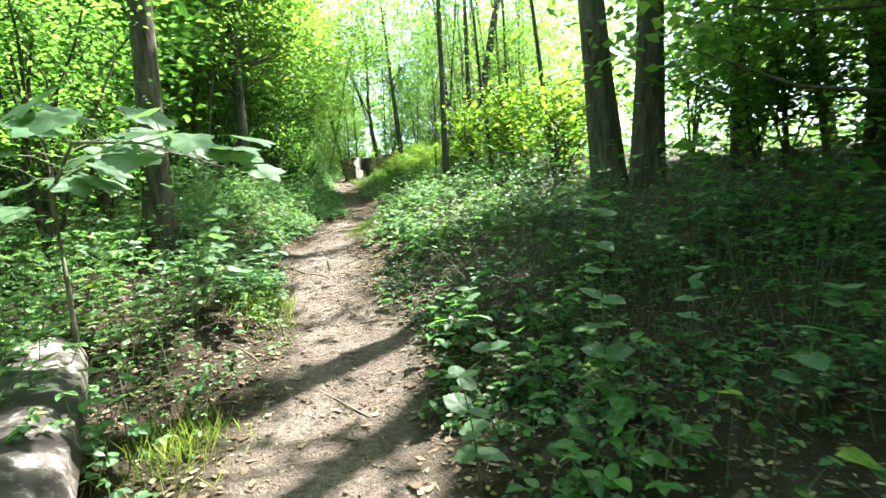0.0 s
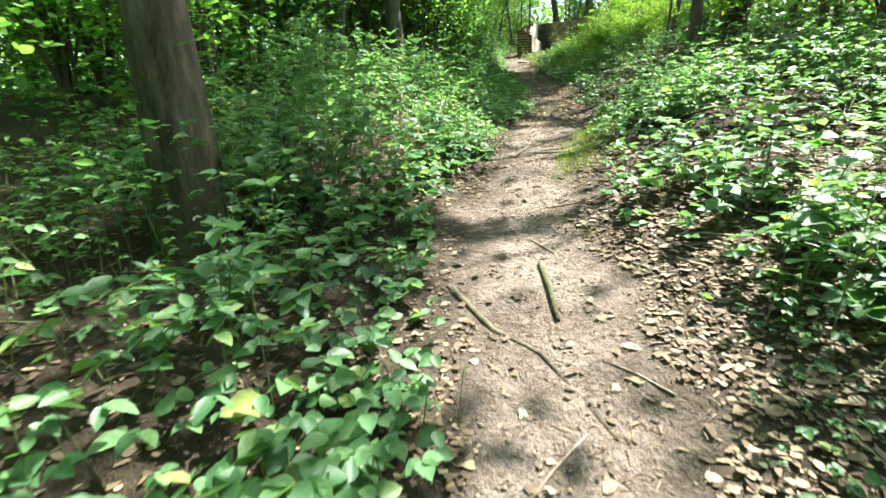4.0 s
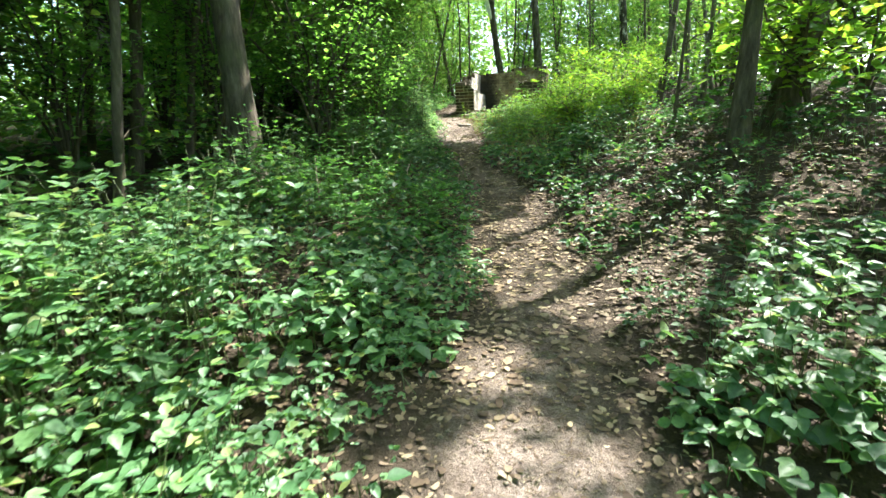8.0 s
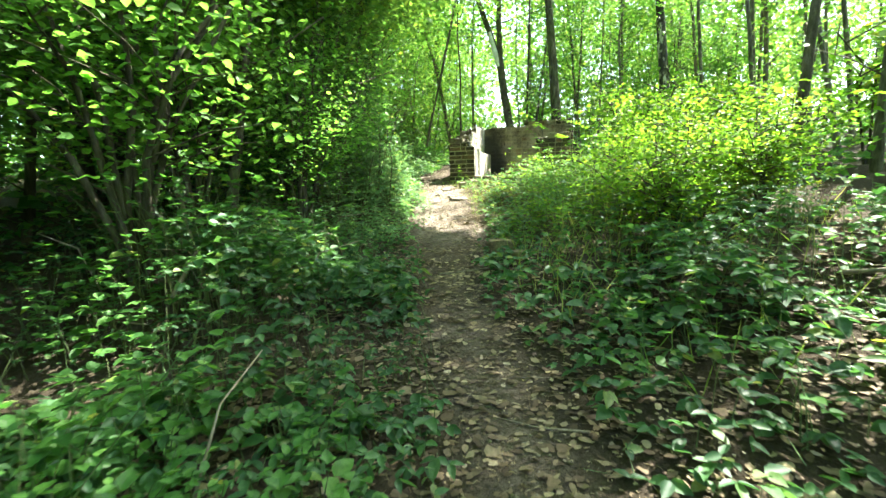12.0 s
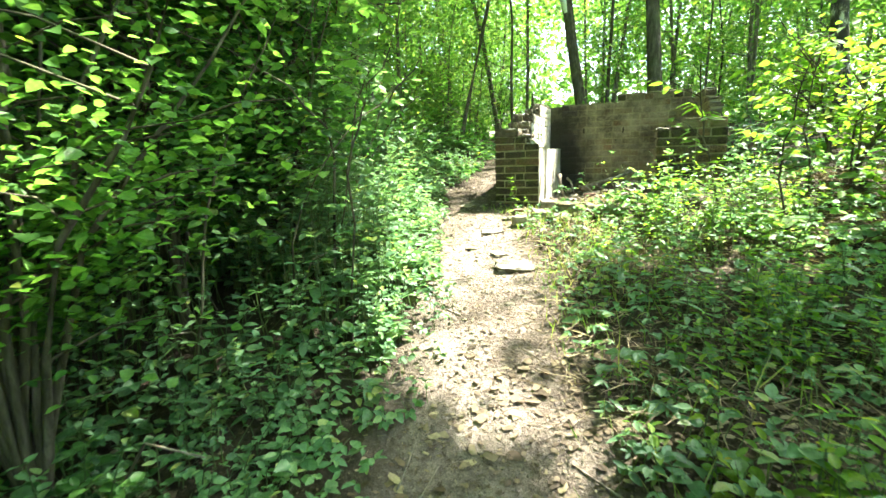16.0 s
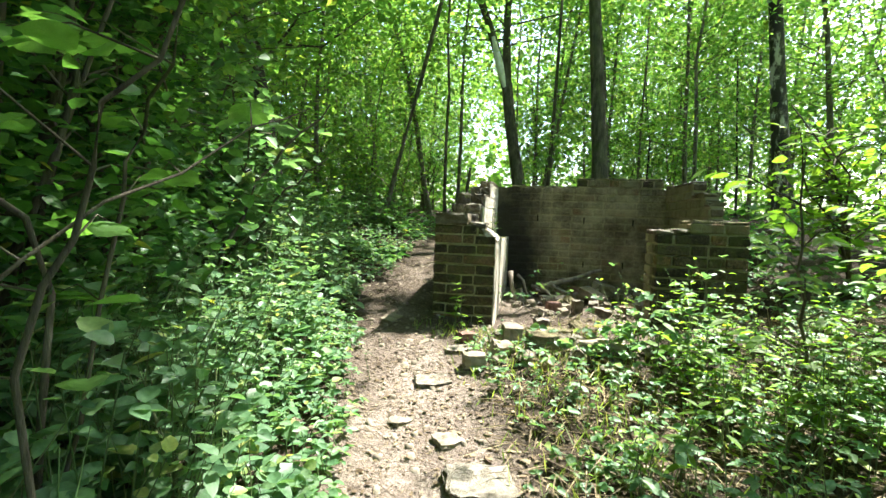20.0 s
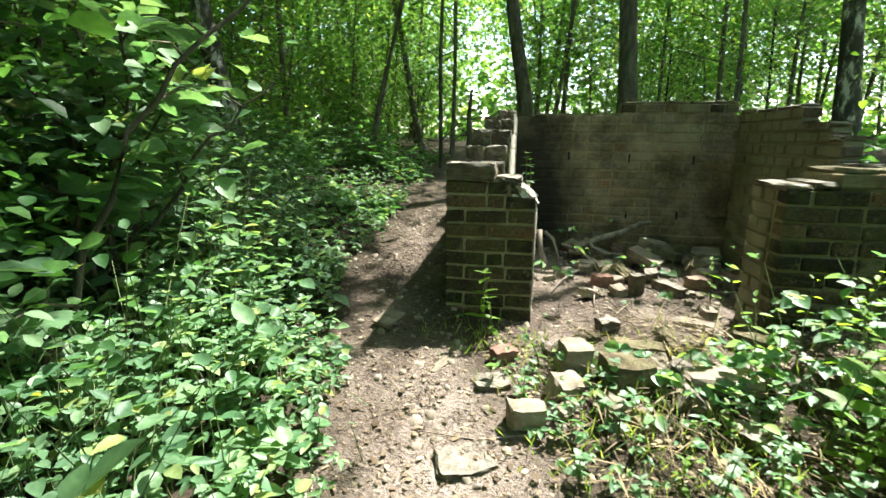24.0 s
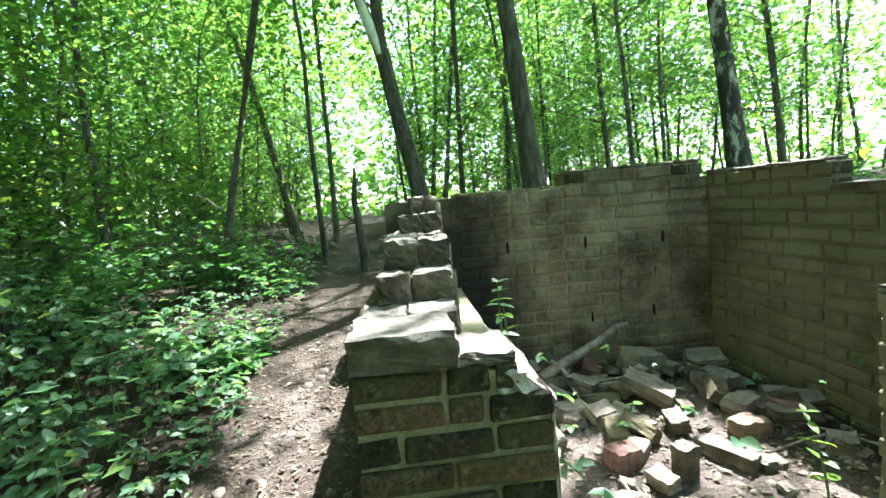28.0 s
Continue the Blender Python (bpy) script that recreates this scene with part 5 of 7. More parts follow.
# a low spray of rounded leaves
spray = tagged(new("hazel_seedling"), "low hazel seedling with rounded leaves in tiers", "sapling")
spray.location = (3.05, -15.95, float(ground_z(3.05, -15.95)) - 0.02)
for k in range(9):
    a = plant_rng.uniform(-1.2, 1.4)
    end = np.array([math.cos(a) * plant_rng.uniform(0.35, 0.75), math.sin(a) * plant_rng.uniform(0.25, 0.6) - 0.1, plant_rng.uniform(0.3, 0.75)])
    twig = child("twig", mesh_of("twig", *tube([(0, 0, 0), end * [0.4, 0.4, 0.75], end], [0.006, 0.004, 0.002], 5), WOOD), spray)
    for j in range(8):
        s = 0.35 + 0.65 * (j + 0.5) / 8
        side = 1 if j % 2 else -1
        leaf_on(spray, HEART, tuple(end * s + [0, 0, 0.12 * (1 - s)]), (end[0] + side * 0.5, end[1] - side * 0.3, 0.05), plant_rng.uniform(0.07, 0.11), plant_rng.uniform(-0.4, 0), plant_rng.normal(0, 0.2))
# bare stems arching through the thicket, with sprays of leaves
def arching_stem(points, r, label, leaf_me, size, count, mat=BARK, twigs=5):
    root = tagged(new("hazel_sapling"), label, "sapling")
    x, y = points[0][:2]
    root.location = (x, y, float(ground_z(x, y)) - 0.03)
    base = np.array([(x, y, root.location.z)])
    p = np.array([(q[0], q[1], q[2]) for q in points], float)
    p[0, 2] = root.location.z
    p = p - base
    u = np.linspace(0, 1, len(p))
    fine = np.linspace(0, 1, 14)
    c = np.stack([np.interp(fine, u, p[:, k]) for k in range(3)], 1)
    c[1:-1] = (c[:-2] + 2 * c[1:-1] + c[2:]) / 4 + plant_rng.normal(0, 0.012, (12, 3))
    child("stem", mesh_of("stem", *tube(c, r * (1.1 - 0.75 * fine), 8, plant_rng, 0.1), mat), root)
    for k in range(twigs):
        i = int(3 + 10 * k / twigs)
        a = plant_rng.uniform(1.7, 5.0)
        end = c[i] + np.array([math.cos(a), math.sin(a), plant_rng.uniform(0.0, 0.6)]) * plant_rng.uniform(0.15, 0.36)
        child("twig", mesh_of("twig", *tube([c[i], (c[i] + end) / 2 + [0, 0, 0.03], end], [r * 0.4, r * 0.28, r * 0.12], 5), mat), root)
        for j in range(count):
            s = 0.3 + 0.7 * (j + 0.5) / count
            b = a + (0.9 if j % 2 else -0.9)
            leaf_on(root, leaf_me, tuple(c[i] * (1 - s) + end * s), (math.cos(b), math.sin(b), plant_rng.uniform(-0.3, 0.2)), size * plant_rng.uniform(0.7, 1.2), plant_rng.uniform(-0.3, 0.1), plant_rng.normal(0, 0.3))
    return root


HAZEL_LEAF = outline_leaf("leaf", LEAF_HAZEL, [(0, 0.65), (12, 0.52), (20, 0.5), (34, 0.45), (56, 0.43), (80, 0.42), (110, 0.42), (145, 0.4), (180, 0.33)])
arching_stem([(0.0, -3.02, 0), (0.06, -2.98, 1.1), (0.12, -2.95, 1.3), (0.27, -2.95, 1.5), (0.42, -2.9, 2.0)], 0.006, "thin dark hazel stem leaning over the path", HAZEL_LEAF, 0.07, 7)
arching_stem([(-0.3, -2.75, 0), (-0.12, -2.7, 1.15), (-0.06, -2.68, 1.37), (0.13, -2.76, 1.6), (0.3, -2.8, 2.1)], 0.0055, "thin dark hazel stem leaning over the path", HAZEL_LEAF, 0.065, 7)
arching_stem([(-0.3, -2.78, 0), (-0.15, -2.75, 1.15), (-0.35, -3.0, 1.5), (-0.75, -3.3, 1.72), (-1.2, -3.5, 1.7)], 0.008, "dark hazel limb arching back into the thicket", HAZEL_LEAF, 0.065, 6)
arching_stem([(-0.25, -3.3, 0), (-0.1, -3.2, 0.9), (0.07, -2.77, 1.33), (0.15, -2.3, 1.55)], 0.005, "thin twiggy hazel shoot", HAZEL_LEAF, 0.065, 7)
arching_stem([(-0.4, -3.7, 0), (-0.35, -3.55, 0.9), (-0.15, -3.2, 1.7), (0.1, -2.9, 2.5)], 0.006, "thin dark hazel stem leaning over the path", HAZEL_LEAF, 0.065, 7)
arching_stem([(-1.0, -1.6, 0), (-0.95, -1.4, 0.8), (-0.7, -1.2, 1.5), (-0.45, -0.95, 1.9)], 0.014, "leafy hazel bough reaching towards the path", HEART, 0.11, 8)
arching_stem([(-1.3, -1.0, 0), (-1.2, -0.8, 0.9), (-0.95, -0.6, 1.4), (-0.7, -0.45, 1.65)], 0.012, "leafy hazel bough reaching towards the path", HEART, 0.11, 8)
arching_stem([(2.02, -1.17, 0), (2.0, -1.2, 0.5), (1.9, -1.38, 0.94), (1.82, -1.48, 1.25), (1.78, -1.53, 1.55)], 0.009, "slender sapling with lime-green leaves before the ruin", OVAL_LIME, 0.095, 6, BARK, 10)
arching_stem([(2.3, -1.5, 0), (2.32, -1.52, 0.5), (2.25, -1.6, 1.0), (2.3, -1.75, 1.5)], 0.009, "slender sapling with lime-green leaves before the ruin", OVAL_LIME, 0.095, 8, BARK, 10)
arching_stem([(2.6, -0.9, 0), (2.6, -0.95, 0.6), (2.5, -1.0, 1.2), (2.55, -1.15, 1.7)], 0.01, "slender sapling with lime-green leaves before the ruin", OVAL_LIME, 0.09, 8, BARK, 10)
# herbs that stand out
herb(5.45, -17.2, 0.85, HEART, 0.12, 6, "tall pale stem with heart-shaped lime leaves among ivy", "climbing_plant", lean=0.05)
for x, y in ((5.05, -16.7), (5.9, -16.9), (6.0, -17.4), (4.95, -17.45)):
    herb(x, y, 0.45, HEART, 0.11, 4, "upright plant with broad green leaves in the shade")
herb(0.24, -0.28, 0.34, OVAL_LIME, 0.09, 4, "small leafy plant at the foot of the brick wall", lean=0.05)
herb(0.30, -0.33, 0.24, OVAL_LIME, 0.08, 3, "small leafy plant at the foot of the brick wall")
herb(0.42, 0.3, 0.24, OVAL, 0.06, 4, "thin plant sprouting from the broken wall top", "wall_plant", z=1.10, lean=0.05)
herb(0.45, 0.36, 0.2, OVAL_LIME, 0.06, 3, "thin plant sprouting from the broken wall top", "wall_plant", z=1.10)
herb(1.52, 0.35, 0.3, OVAL_LIME, 0.075, 4, "leafy plant beside the front return")
for k in range(20):
    x, y = plant_rng.uniform(0.95, 2.5), plant_rng.uniform(-2.9, -0.9)
    if x - float(path_x(y)) < 0.75:
        continue
    herb(float(x), float(y), float(plant_rng.uniform(0.25, 0.5)), OVAL_LIME if k % 3 else OVAL, 0.1, 5, "tall sunlit herb with narrow leaves beside the ruin", lean=0.2)
for k in range(22):
    y = plant_rng.uniform(-3.6, 1.0)
    x = float(path_x(y)) - plant_rng.uniform(0.55, 1.3)
    herb(x, float(y), float(plant_rng.uniform(0.3, 0.6)), OVAL, 0.11, 5, "nettle-like herb with pale green leaves along the path")
for x, y, s in ((4.1, -13.6, 0.4), (4.3, -13.35, 0.45), (4.0, -13.2, 0.35), (4.45, -13.65, 0.4), (0.45, -5.4, 0.35), (0.25, -5.2, 0.45), (0.7, -5.7, 0.3), (0.1, -5.6, 0.4), (0.6, -5.2, 0.3), (1.2, -10.4, 0.5), (1.5, -11.0, 0.55), (0.9, -9.7, 0.5), (1.9, -10.1, 0.45), (1.0, -8.6, 0.5), (3.75, -10.6, 0.35), (3.9, -8.6, 0.3), (2.0, -13.4, 0.5), (1.7, -12.6, 0.6), (4.4, -13.4, 0.35), (4.6, -12.9, 0.4), (4.25, -14.2, 0.35)):
    herb(x, y, s, HEART, 0.11, 4, "upright bramble shoot with broad toothed leaves")

# ---- sticks, logs, roots ----
def laid(points, r, name, label, category, mat=WOOD, sides=7, lift=0.0, taper=0.5):
    """A branch lying on the ground along (x, y) or (x, y, height over the ground) points."""
    p = np.array([(q[0], q[1], float(ground_z(q[0], q[1])) + (q[2] if len(q) > 2 else 0) + r * 0.6 + lift) for q in points])
    u = np.linspace(0, 1, len(p))
    c = p[0].copy()
    v, f = tube(p - c, r * (1 - taper * u), sides, plant_rng, 0.12)
    caps = [np.arange(sides)[::-1][None], (len(v) - sides + np.arange(sides))[None]]
    ob = tagged(new(name, mesh_of(name, v, [f, *caps], mat)), label, category)
    ob.location = c
    return ob


laid([(2.87, -16.87, 0.02), (3.27, -17.32, 0.03), (3.62, -17.77, 0.02), (3.93, -18.3)], 0.16, "fallen_log", "fallen log with flaking pale bark and moss", "log", BIRCH, 12, 0.0, 0.1)
laid([(3.05, -14.2), (3.3, -14.42), (3.5, -14.52), (3.75, -14.8)], 0.016, "tree_root", "dark exposed root crossing the worn path", "root", BARK, 7, -0.012)
laid([(3.38, -13.9), (3.45, -14.1), (3.52, -14.32)], 0.018, "tree_root", "thin exposed root in the worn path", "root", BARK)
laid([(2.83, -12.1), (2.86, -11.8), (2.95, -11.5)], 0.009, "stick", "thin dry stick on the path", "stick")
laid([(2.95, -11.95), (3.2, -11.85), (3.3, -11.7)], 0.012, "stick", "thin dry stick on the path", "stick")
laid([(3.42, -12.05), (3.33, -11.85), (3.25, -11.6)], 0.012, "stick", "thin dry stick on the path", "stick")
laid([(3.6, -8.4, 0.03), (3.75, -8.55, 0.02), (3.95, -8.75)], 0.014, "stick", "pale bare stick among litter", "stick")
laid([(1.25, -4.95), (1.55, -4.8), (1.9, -4.7)], 0.012, "stick", "thin dark stick across the path", "stick")
laid([(-0.5, -5.4, 0.05), (-0.9, -5.7, 0.35), (-1.5, -6.0, 0.75)], 0.02, "dead_branch", "pale dead branch propped in undergrowth", "branch")
laid([(0.2, -6.6, 0.25), (0.0, -6.2, 0.35), (-0.4, -5.9, 0.5)], 0.012, "dead_branch", "thin pale dead branch in undergrowth", "branch")
laid([(0.5, -0.95), (0.3, -1.0), (0.05, -0.98)], 0.004, "twig", "thin twig across the sunny path", "twig", WOOD, 5)
laid([(3.6, -5.9, 0.1), (4.0, -6.1, 0.12), (4.5, -6.4, 0.1)], 0.012, "stick", "bare stick on the bank", "stick")
for k in range(46):
    y = plant_rng.uniform(-18, -0.8)
    x, a, s = float(path_x(y)) + plant_rng.normal(0, 0.45), plant_rng.uniform(0, 3.14), plant_rng.uniform(0.08, 0.26)
    laid([(x - s * math.cos(a), y - s * math.sin(a)), (x, y + 0.01), (x + s * math.cos(a), y + s * math.sin(a))], plant_rng.uniform(0.003, 0.007), "twig", "small dry twig on the ground", "twig", WOOD, 5)
for k in range(26):
    y = plant_rng.uniform(-9.5, -3.0)
    x = float(path_x(y)) - plant_rng.uniform(0.7, 2.4)
    a, s, h = plant_rng.uniform(0, 6.28), plant_rng.uniform(0.25, 0.6), plant_rng.uniform(0.15, 0.5)
    laid([(x, y, 0.0), (x + 0.4 * s * math.cos(a), y + 0.4 * s * math.sin(a), h * 0.8), (x + s * math.cos(a), y + s * math.sin(a), h)], plant_rng.uniform(0.004, 0.008), "dead_twig", "pale bare twig standing in the undergrowth", "twig", WOOD, 5)
tangle = tagged(new("dry_cane_tangle"), "tangle of dry pale bramble canes in the sun", "canes")
tangle.location = (1.7, -11.85, float(ground_z(1.7, -11.85)))
for k in range(22):
    a, s, h = plant_rng.uniform(0, 6.28), plant_rng.uniform(0.2, 0.5), plant_rng.uniform(0.35, 0.8)
    o = plant_rng.normal(0, 0.24, 2)
    h *= 0.6
    pts = [(o[0], o[1], 0), (o[0] + s * 0.3 * math.cos(a), o[1] + s * 0.3 * math.sin(a), h * 0.8), (o[0] + s * 0.7 * math.cos(a), o[1] + s * 0.7 * math.sin(a), h), (o[0] + s * math.cos(a), o[1] + s * math.sin(a), h * 0.6)]
    child("cane", mesh_of("cane", *tube(pts, [0.006, 0.005, 0.004, 0.002], 5), WOOD), tangle)

DRY_CANE = material("dry_cane", lambda nt, b: nt.links.new(ramp(nt, noise_tex(nt, 40, 5, 0.7), [(0.32, (0.15, 0.095, 0.06)), (0.55, (0.29, 0.205, 0.14)), (0.75, (0.42, 0.33, 0.24))]), b.inputs["Base Color"]), 0.8, 0.2)
for x0, y0, h0, x1, y1, h1 in ((1.1, -11.85, 0.3, 1.45, -11.9, 0.27), (1.4, -11.87, 0.28, 1.2, -11.98, 0.06), (1.1, -11.96, 0.18, 1.45, -11.8, 0.32), (1.54, -12.0, 0.24, 1.57, -12.2, 0.02), (1.5, -12.1, 0.14, 1.98, -11.92, 0.08),
                               (1.95, -12.1, 0.22, 1.72, -12.28, 0.02), (1.74, -12.18, 0.16, 2.05, -12.03, 0.04), (1.8, -12.03, 0.24, 1.99, -12.1, 0.02), (1.42, -11.8, 0.32, 1.47, -11.92, 0.02), (1.62, -12.2, 0.1, 1.9, -12.02, 0.2)):
    bend = plant_rng.normal(0, 0.03, 3)
    pts = np.array([(x0, y0, h0), ((x0 + x1) / 2 + bend[0], (y0 + y1) / 2 + bend[1], (h0 + h1) / 2 + 0.03 + abs(bend[2])), (x1, y1, h1)])
    pts = pts + [[0, 0, float(ground_z(x, y))] for x, y, _ in pts] - np.array(tangle.location)
    child("cane", mesh_of("cane", *tube(pts, [0.0062, 0.005, 0.003], 6), DRY_CANE), tangle)

# low plants and grass between the stones before the doorway
for k in range(26):
    x, y = float(plant_rng.uniform(0.42, 1.5)), float(plant_rng.uniform(-1.5, -0.45))
    if x - float(path_x(y)) < 0.42:
        continue
    herb(x, y, float(plant_rng.uniform(0.08, 0.2)), (OVAL_LIME, HEART, OVAL)[k % 3], 0.05, 3, "small low plant growing between broken bricks", "wall_plant", lean=0.2)

# grass and moss
def grass(n, cx, cy, rx, ry, height, label, mat=GRASS, edge=0.3):
    x, y = cx + plant_rng.normal(0, rx, n), cy + plant_rng.normal(0, ry, n)
    ok = np.abs(off_path(x, y)) > edge
    x, y = x[ok], y[ok]
    n = len(x)
    way = unit(np.stack([plant_rng.normal(0, 0.45, n), plant_rng.normal(0, 0.45, n), np.ones(n)], 1))
    v = kites(np.stack([x, y, ground_z(x, y)], 1), way, random_ways(plant_rng, n, 0.2), height * plant_rng.uniform(0.4, 1.2, n), 0.006, 0.1)
    tagged(new("grass_tuft", mesh_of("grass_tuft", *v, mat)), label, "grass", kind="stuff")


grass(500, 3.45, -15.6, 0.16, 0.2, 0.12, "tuft of bright green grass at the path edge")
grass(300, 3.75, -17.2, 0.1, 0.14, 0.14, "tuft of bright green grass at the path edge")
grass(650, 1.2, -1.9, 0.3, 0.6, 0.13, "sunlit dry grass beside the path", edge=0.34)
grass(1800, 3.3, -12.0, 0.12, 0.3, 0.035, "cushion of yellow-green moss on the path edge", edge=0.16)
grass(350, 3.4, -11.4, 0.12, 0.2, 0.1, "tuft of yellowish grass at the path edge")
grass(700, 0.95, -0.85, 0.32, 0.3, 0.09, "thin bright grass between broken bricks", edge=0.3)
grass(900, 2.6, -4.6, 0.7, 0.9, 0.3, "long grass under the bright shrubs", edge=0.5)
grass(220, 0.3, -0.35, 0.25, 0.1, 0.06, "short grass at the foot of the pier", edge=0.1)

# ---- the ruined hut ----
COURSE, BRICK_H, BRICK_L, BRICK_D = 0.079, 0.0635, 0.215, 0.1


def rough_box(size, jitter=0.0, bevel=0.006, rng=None, cuts=0, soft=0.45):
    bm = bmesh.new()
    bmesh.ops.create_cube(bm, size=1)
    if cuts:
        bmesh.ops.subdivide_edges(bm, edges=bm.edges[:], cuts=cuts, use_grid_fill=True)
    for v in bm.verts:
        v.co = Vector((v.co.x * size[0], v.co.y * size[1], v.co.z * size[2]))
        if rng is not None:
            v.co += Vector(rng.uniform(-jitter, jitter, 3))
    if cuts:
        bmesh.ops.smooth_vert(bm, verts=bm.verts, factor=soft, use_axis_x=True, use_axis_y=True, use_axis_z=True)
    if bevel:
        bmesh.ops.bevel(bm, geom=bm.edges[:], offset=bevel, segments=1, affect="EDGES")
    return bm


def box_mesh(name, size, mat, jitter, bevel, rng, cuts=0):
    bm = rough_box(size, jitter, bevel, rng, cuts)
    me = bpy.data.meshes.new(name)
    bm.to_mesh(me)
    bm.free()
    me.materials.append(mat)
    return me


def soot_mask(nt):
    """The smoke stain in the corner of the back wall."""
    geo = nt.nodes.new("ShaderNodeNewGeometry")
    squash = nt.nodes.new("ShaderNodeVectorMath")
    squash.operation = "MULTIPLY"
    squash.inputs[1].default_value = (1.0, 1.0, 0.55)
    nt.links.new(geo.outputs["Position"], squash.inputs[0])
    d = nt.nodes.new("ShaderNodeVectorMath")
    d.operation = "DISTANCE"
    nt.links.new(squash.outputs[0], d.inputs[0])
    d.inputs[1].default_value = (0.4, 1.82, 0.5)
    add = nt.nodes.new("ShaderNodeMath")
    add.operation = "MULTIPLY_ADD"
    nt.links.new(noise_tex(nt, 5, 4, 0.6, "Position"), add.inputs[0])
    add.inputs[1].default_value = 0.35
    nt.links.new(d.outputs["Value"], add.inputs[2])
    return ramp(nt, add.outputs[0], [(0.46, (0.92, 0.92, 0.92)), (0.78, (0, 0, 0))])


def weathered(nt, col):
    """Stains and lime wash that run over bricks and joints alike."""
    stain = ramp(nt, noise_tex(nt, 3.5, 6, 0.7, "Position"), [(0.38, (0.55, 0.52, 0.47)), (0.6, (1.3, 1.25, 1.15))])
    wash = ramp(nt, noise_tex(nt, 2.6, 6, 0.7, "Position"), [(0.4, (0.05, 0.05, 0.05)), (0.6, (0.72, 0.72, 0.72))])
    col = mix(nt, 1.0, mix(nt, wash, col, (0.29, 0.255, 0.175)), stain, "MULTIPLY")
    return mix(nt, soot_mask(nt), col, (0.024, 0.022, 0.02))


def soot_build(nt, b):
    brick_build(nt, b)
    old = b.inputs["Base Color"].links[0].from_socket
    oi = nt.nodes.new("ShaderNodeObjectInfo")
    coated = ramp(nt, oi.outputs["Random"], [(0.0, (0.8, 0.8, 0.8)), (0.62, (0.7, 0.7, 0.7)), (0.74, (0.12, 0.12, 0.12)), (1.0, (0.0, 0.0, 0.0))])
    grain = ramp(nt, noise_tex(nt, 30, 6, 0.75, "Position"), [(0.36, (0.1, 0.085, 0.058)), (0.5, (0.19, 0.165, 0.115)), (0.66, (0.3, 0.265, 0.195))])
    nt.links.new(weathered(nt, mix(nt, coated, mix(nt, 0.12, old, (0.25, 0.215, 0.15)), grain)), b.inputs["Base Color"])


SOOT_BRICK = material("sooty_brick", soot_build, 0.92, 0.12)


def soot_mortar_build(nt, b):
    mortar_build(nt, b)
    old = b.inputs["Base Color"].links[0].from_socket
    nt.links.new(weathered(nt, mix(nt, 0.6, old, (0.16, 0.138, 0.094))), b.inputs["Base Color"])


SOOT_MORTAR = material("dirty_mortar", soot_mortar_build, 0.95, 0.1)


def mossy_mortar_build(nt, b):
    mortar_build(nt, b)
    old = b.inputs["Base Color"].links[0].from_socket
    nt.links.new(mix(nt, 0.5, old, (0.14, 0.122, 0.07)), b.inputs["Base Color"])


MOSSY_MORTAR = material("mossy_mortar", mossy_mortar_build, 0.95, 0.1)


def worn_brick_build(nt, b):
    n = noise_tex(nt, 22, 7, 0.75, "Position")
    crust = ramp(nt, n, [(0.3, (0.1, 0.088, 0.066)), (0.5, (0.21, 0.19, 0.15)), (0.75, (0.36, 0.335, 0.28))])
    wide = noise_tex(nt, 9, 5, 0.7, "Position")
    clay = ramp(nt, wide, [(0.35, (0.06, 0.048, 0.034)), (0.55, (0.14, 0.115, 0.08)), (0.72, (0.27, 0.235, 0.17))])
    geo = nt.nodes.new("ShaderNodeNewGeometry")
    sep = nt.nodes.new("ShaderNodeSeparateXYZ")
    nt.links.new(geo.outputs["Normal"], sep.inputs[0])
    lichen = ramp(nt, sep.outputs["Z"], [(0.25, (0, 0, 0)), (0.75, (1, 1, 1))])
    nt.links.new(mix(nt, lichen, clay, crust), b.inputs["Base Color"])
    bump(nt, b, n, 1.0, 0.02)


def plaster_build(nt, b):
    n = noise_tex(nt, 26, 6, 0.7, "Position")
    col = ramp(nt, n, [(0.3, (0.3, 0.27, 0.215)), (0.55, (0.48, 0.445, 0.37)), (0.8, (0.62, 0.58, 0.5))])
    dirt = ramp(nt, noise_tex(nt, 9, 6, 0.7, "Position", (1, 1, 0.25)), [(0.46, (0, 0, 0)), (0.62, (0.75, 0.75, 0.75))])
    nt.links.new(mix(nt, dirt, col, (0.16, 0.14, 0.1)), b.inputs["Base Color"])
    bump(nt, b, n, 0.8, 0.01)


PLASTER = material("lime_washed_brick", plaster_build, 0.95, 0.1)
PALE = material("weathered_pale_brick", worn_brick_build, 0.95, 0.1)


def moss_brick_build(nt, b):
    brick_build(nt, b)
    old = b.inputs["Base Color"].links[0].from_socket
    m = ramp(nt, noise_tex(nt, 6, 5, 0.65, "Position"), [(0.36, (0.1, 0.1, 0.1)), (0.62, (0.85, 0.85, 0.85))])
    nt.links.new(mix(nt, m, old, (0.22, 0.2, 0.115)), b.inputs["Base Color"])


MOSS_BRICK = material("mossy_brick", moss_brick_build, 0.95, 0.1)


def wash_build(nt, b):
    brick_build(nt, b)
    old = b.inputs["Base Color"].links[0].from_socket
    m = ramp(nt, noise_tex(nt, 5, 6, 0.7, "Position"), [(0.3, (0.5, 0.5, 0.5)), (0.44, (0.97, 0.97, 0.97))])
    tone = ramp(nt, noise_tex(nt, 2.2, 5, 0.65, "Position"), [(0.35, (0.15, 0.142, 0.08)), (0.6, (0.26, 0.235, 0.15)), (0.75, (0.33, 0.3, 0.21))])
    nt.links.new(mix(nt, m, old, tone), b.inputs["Base Color"])


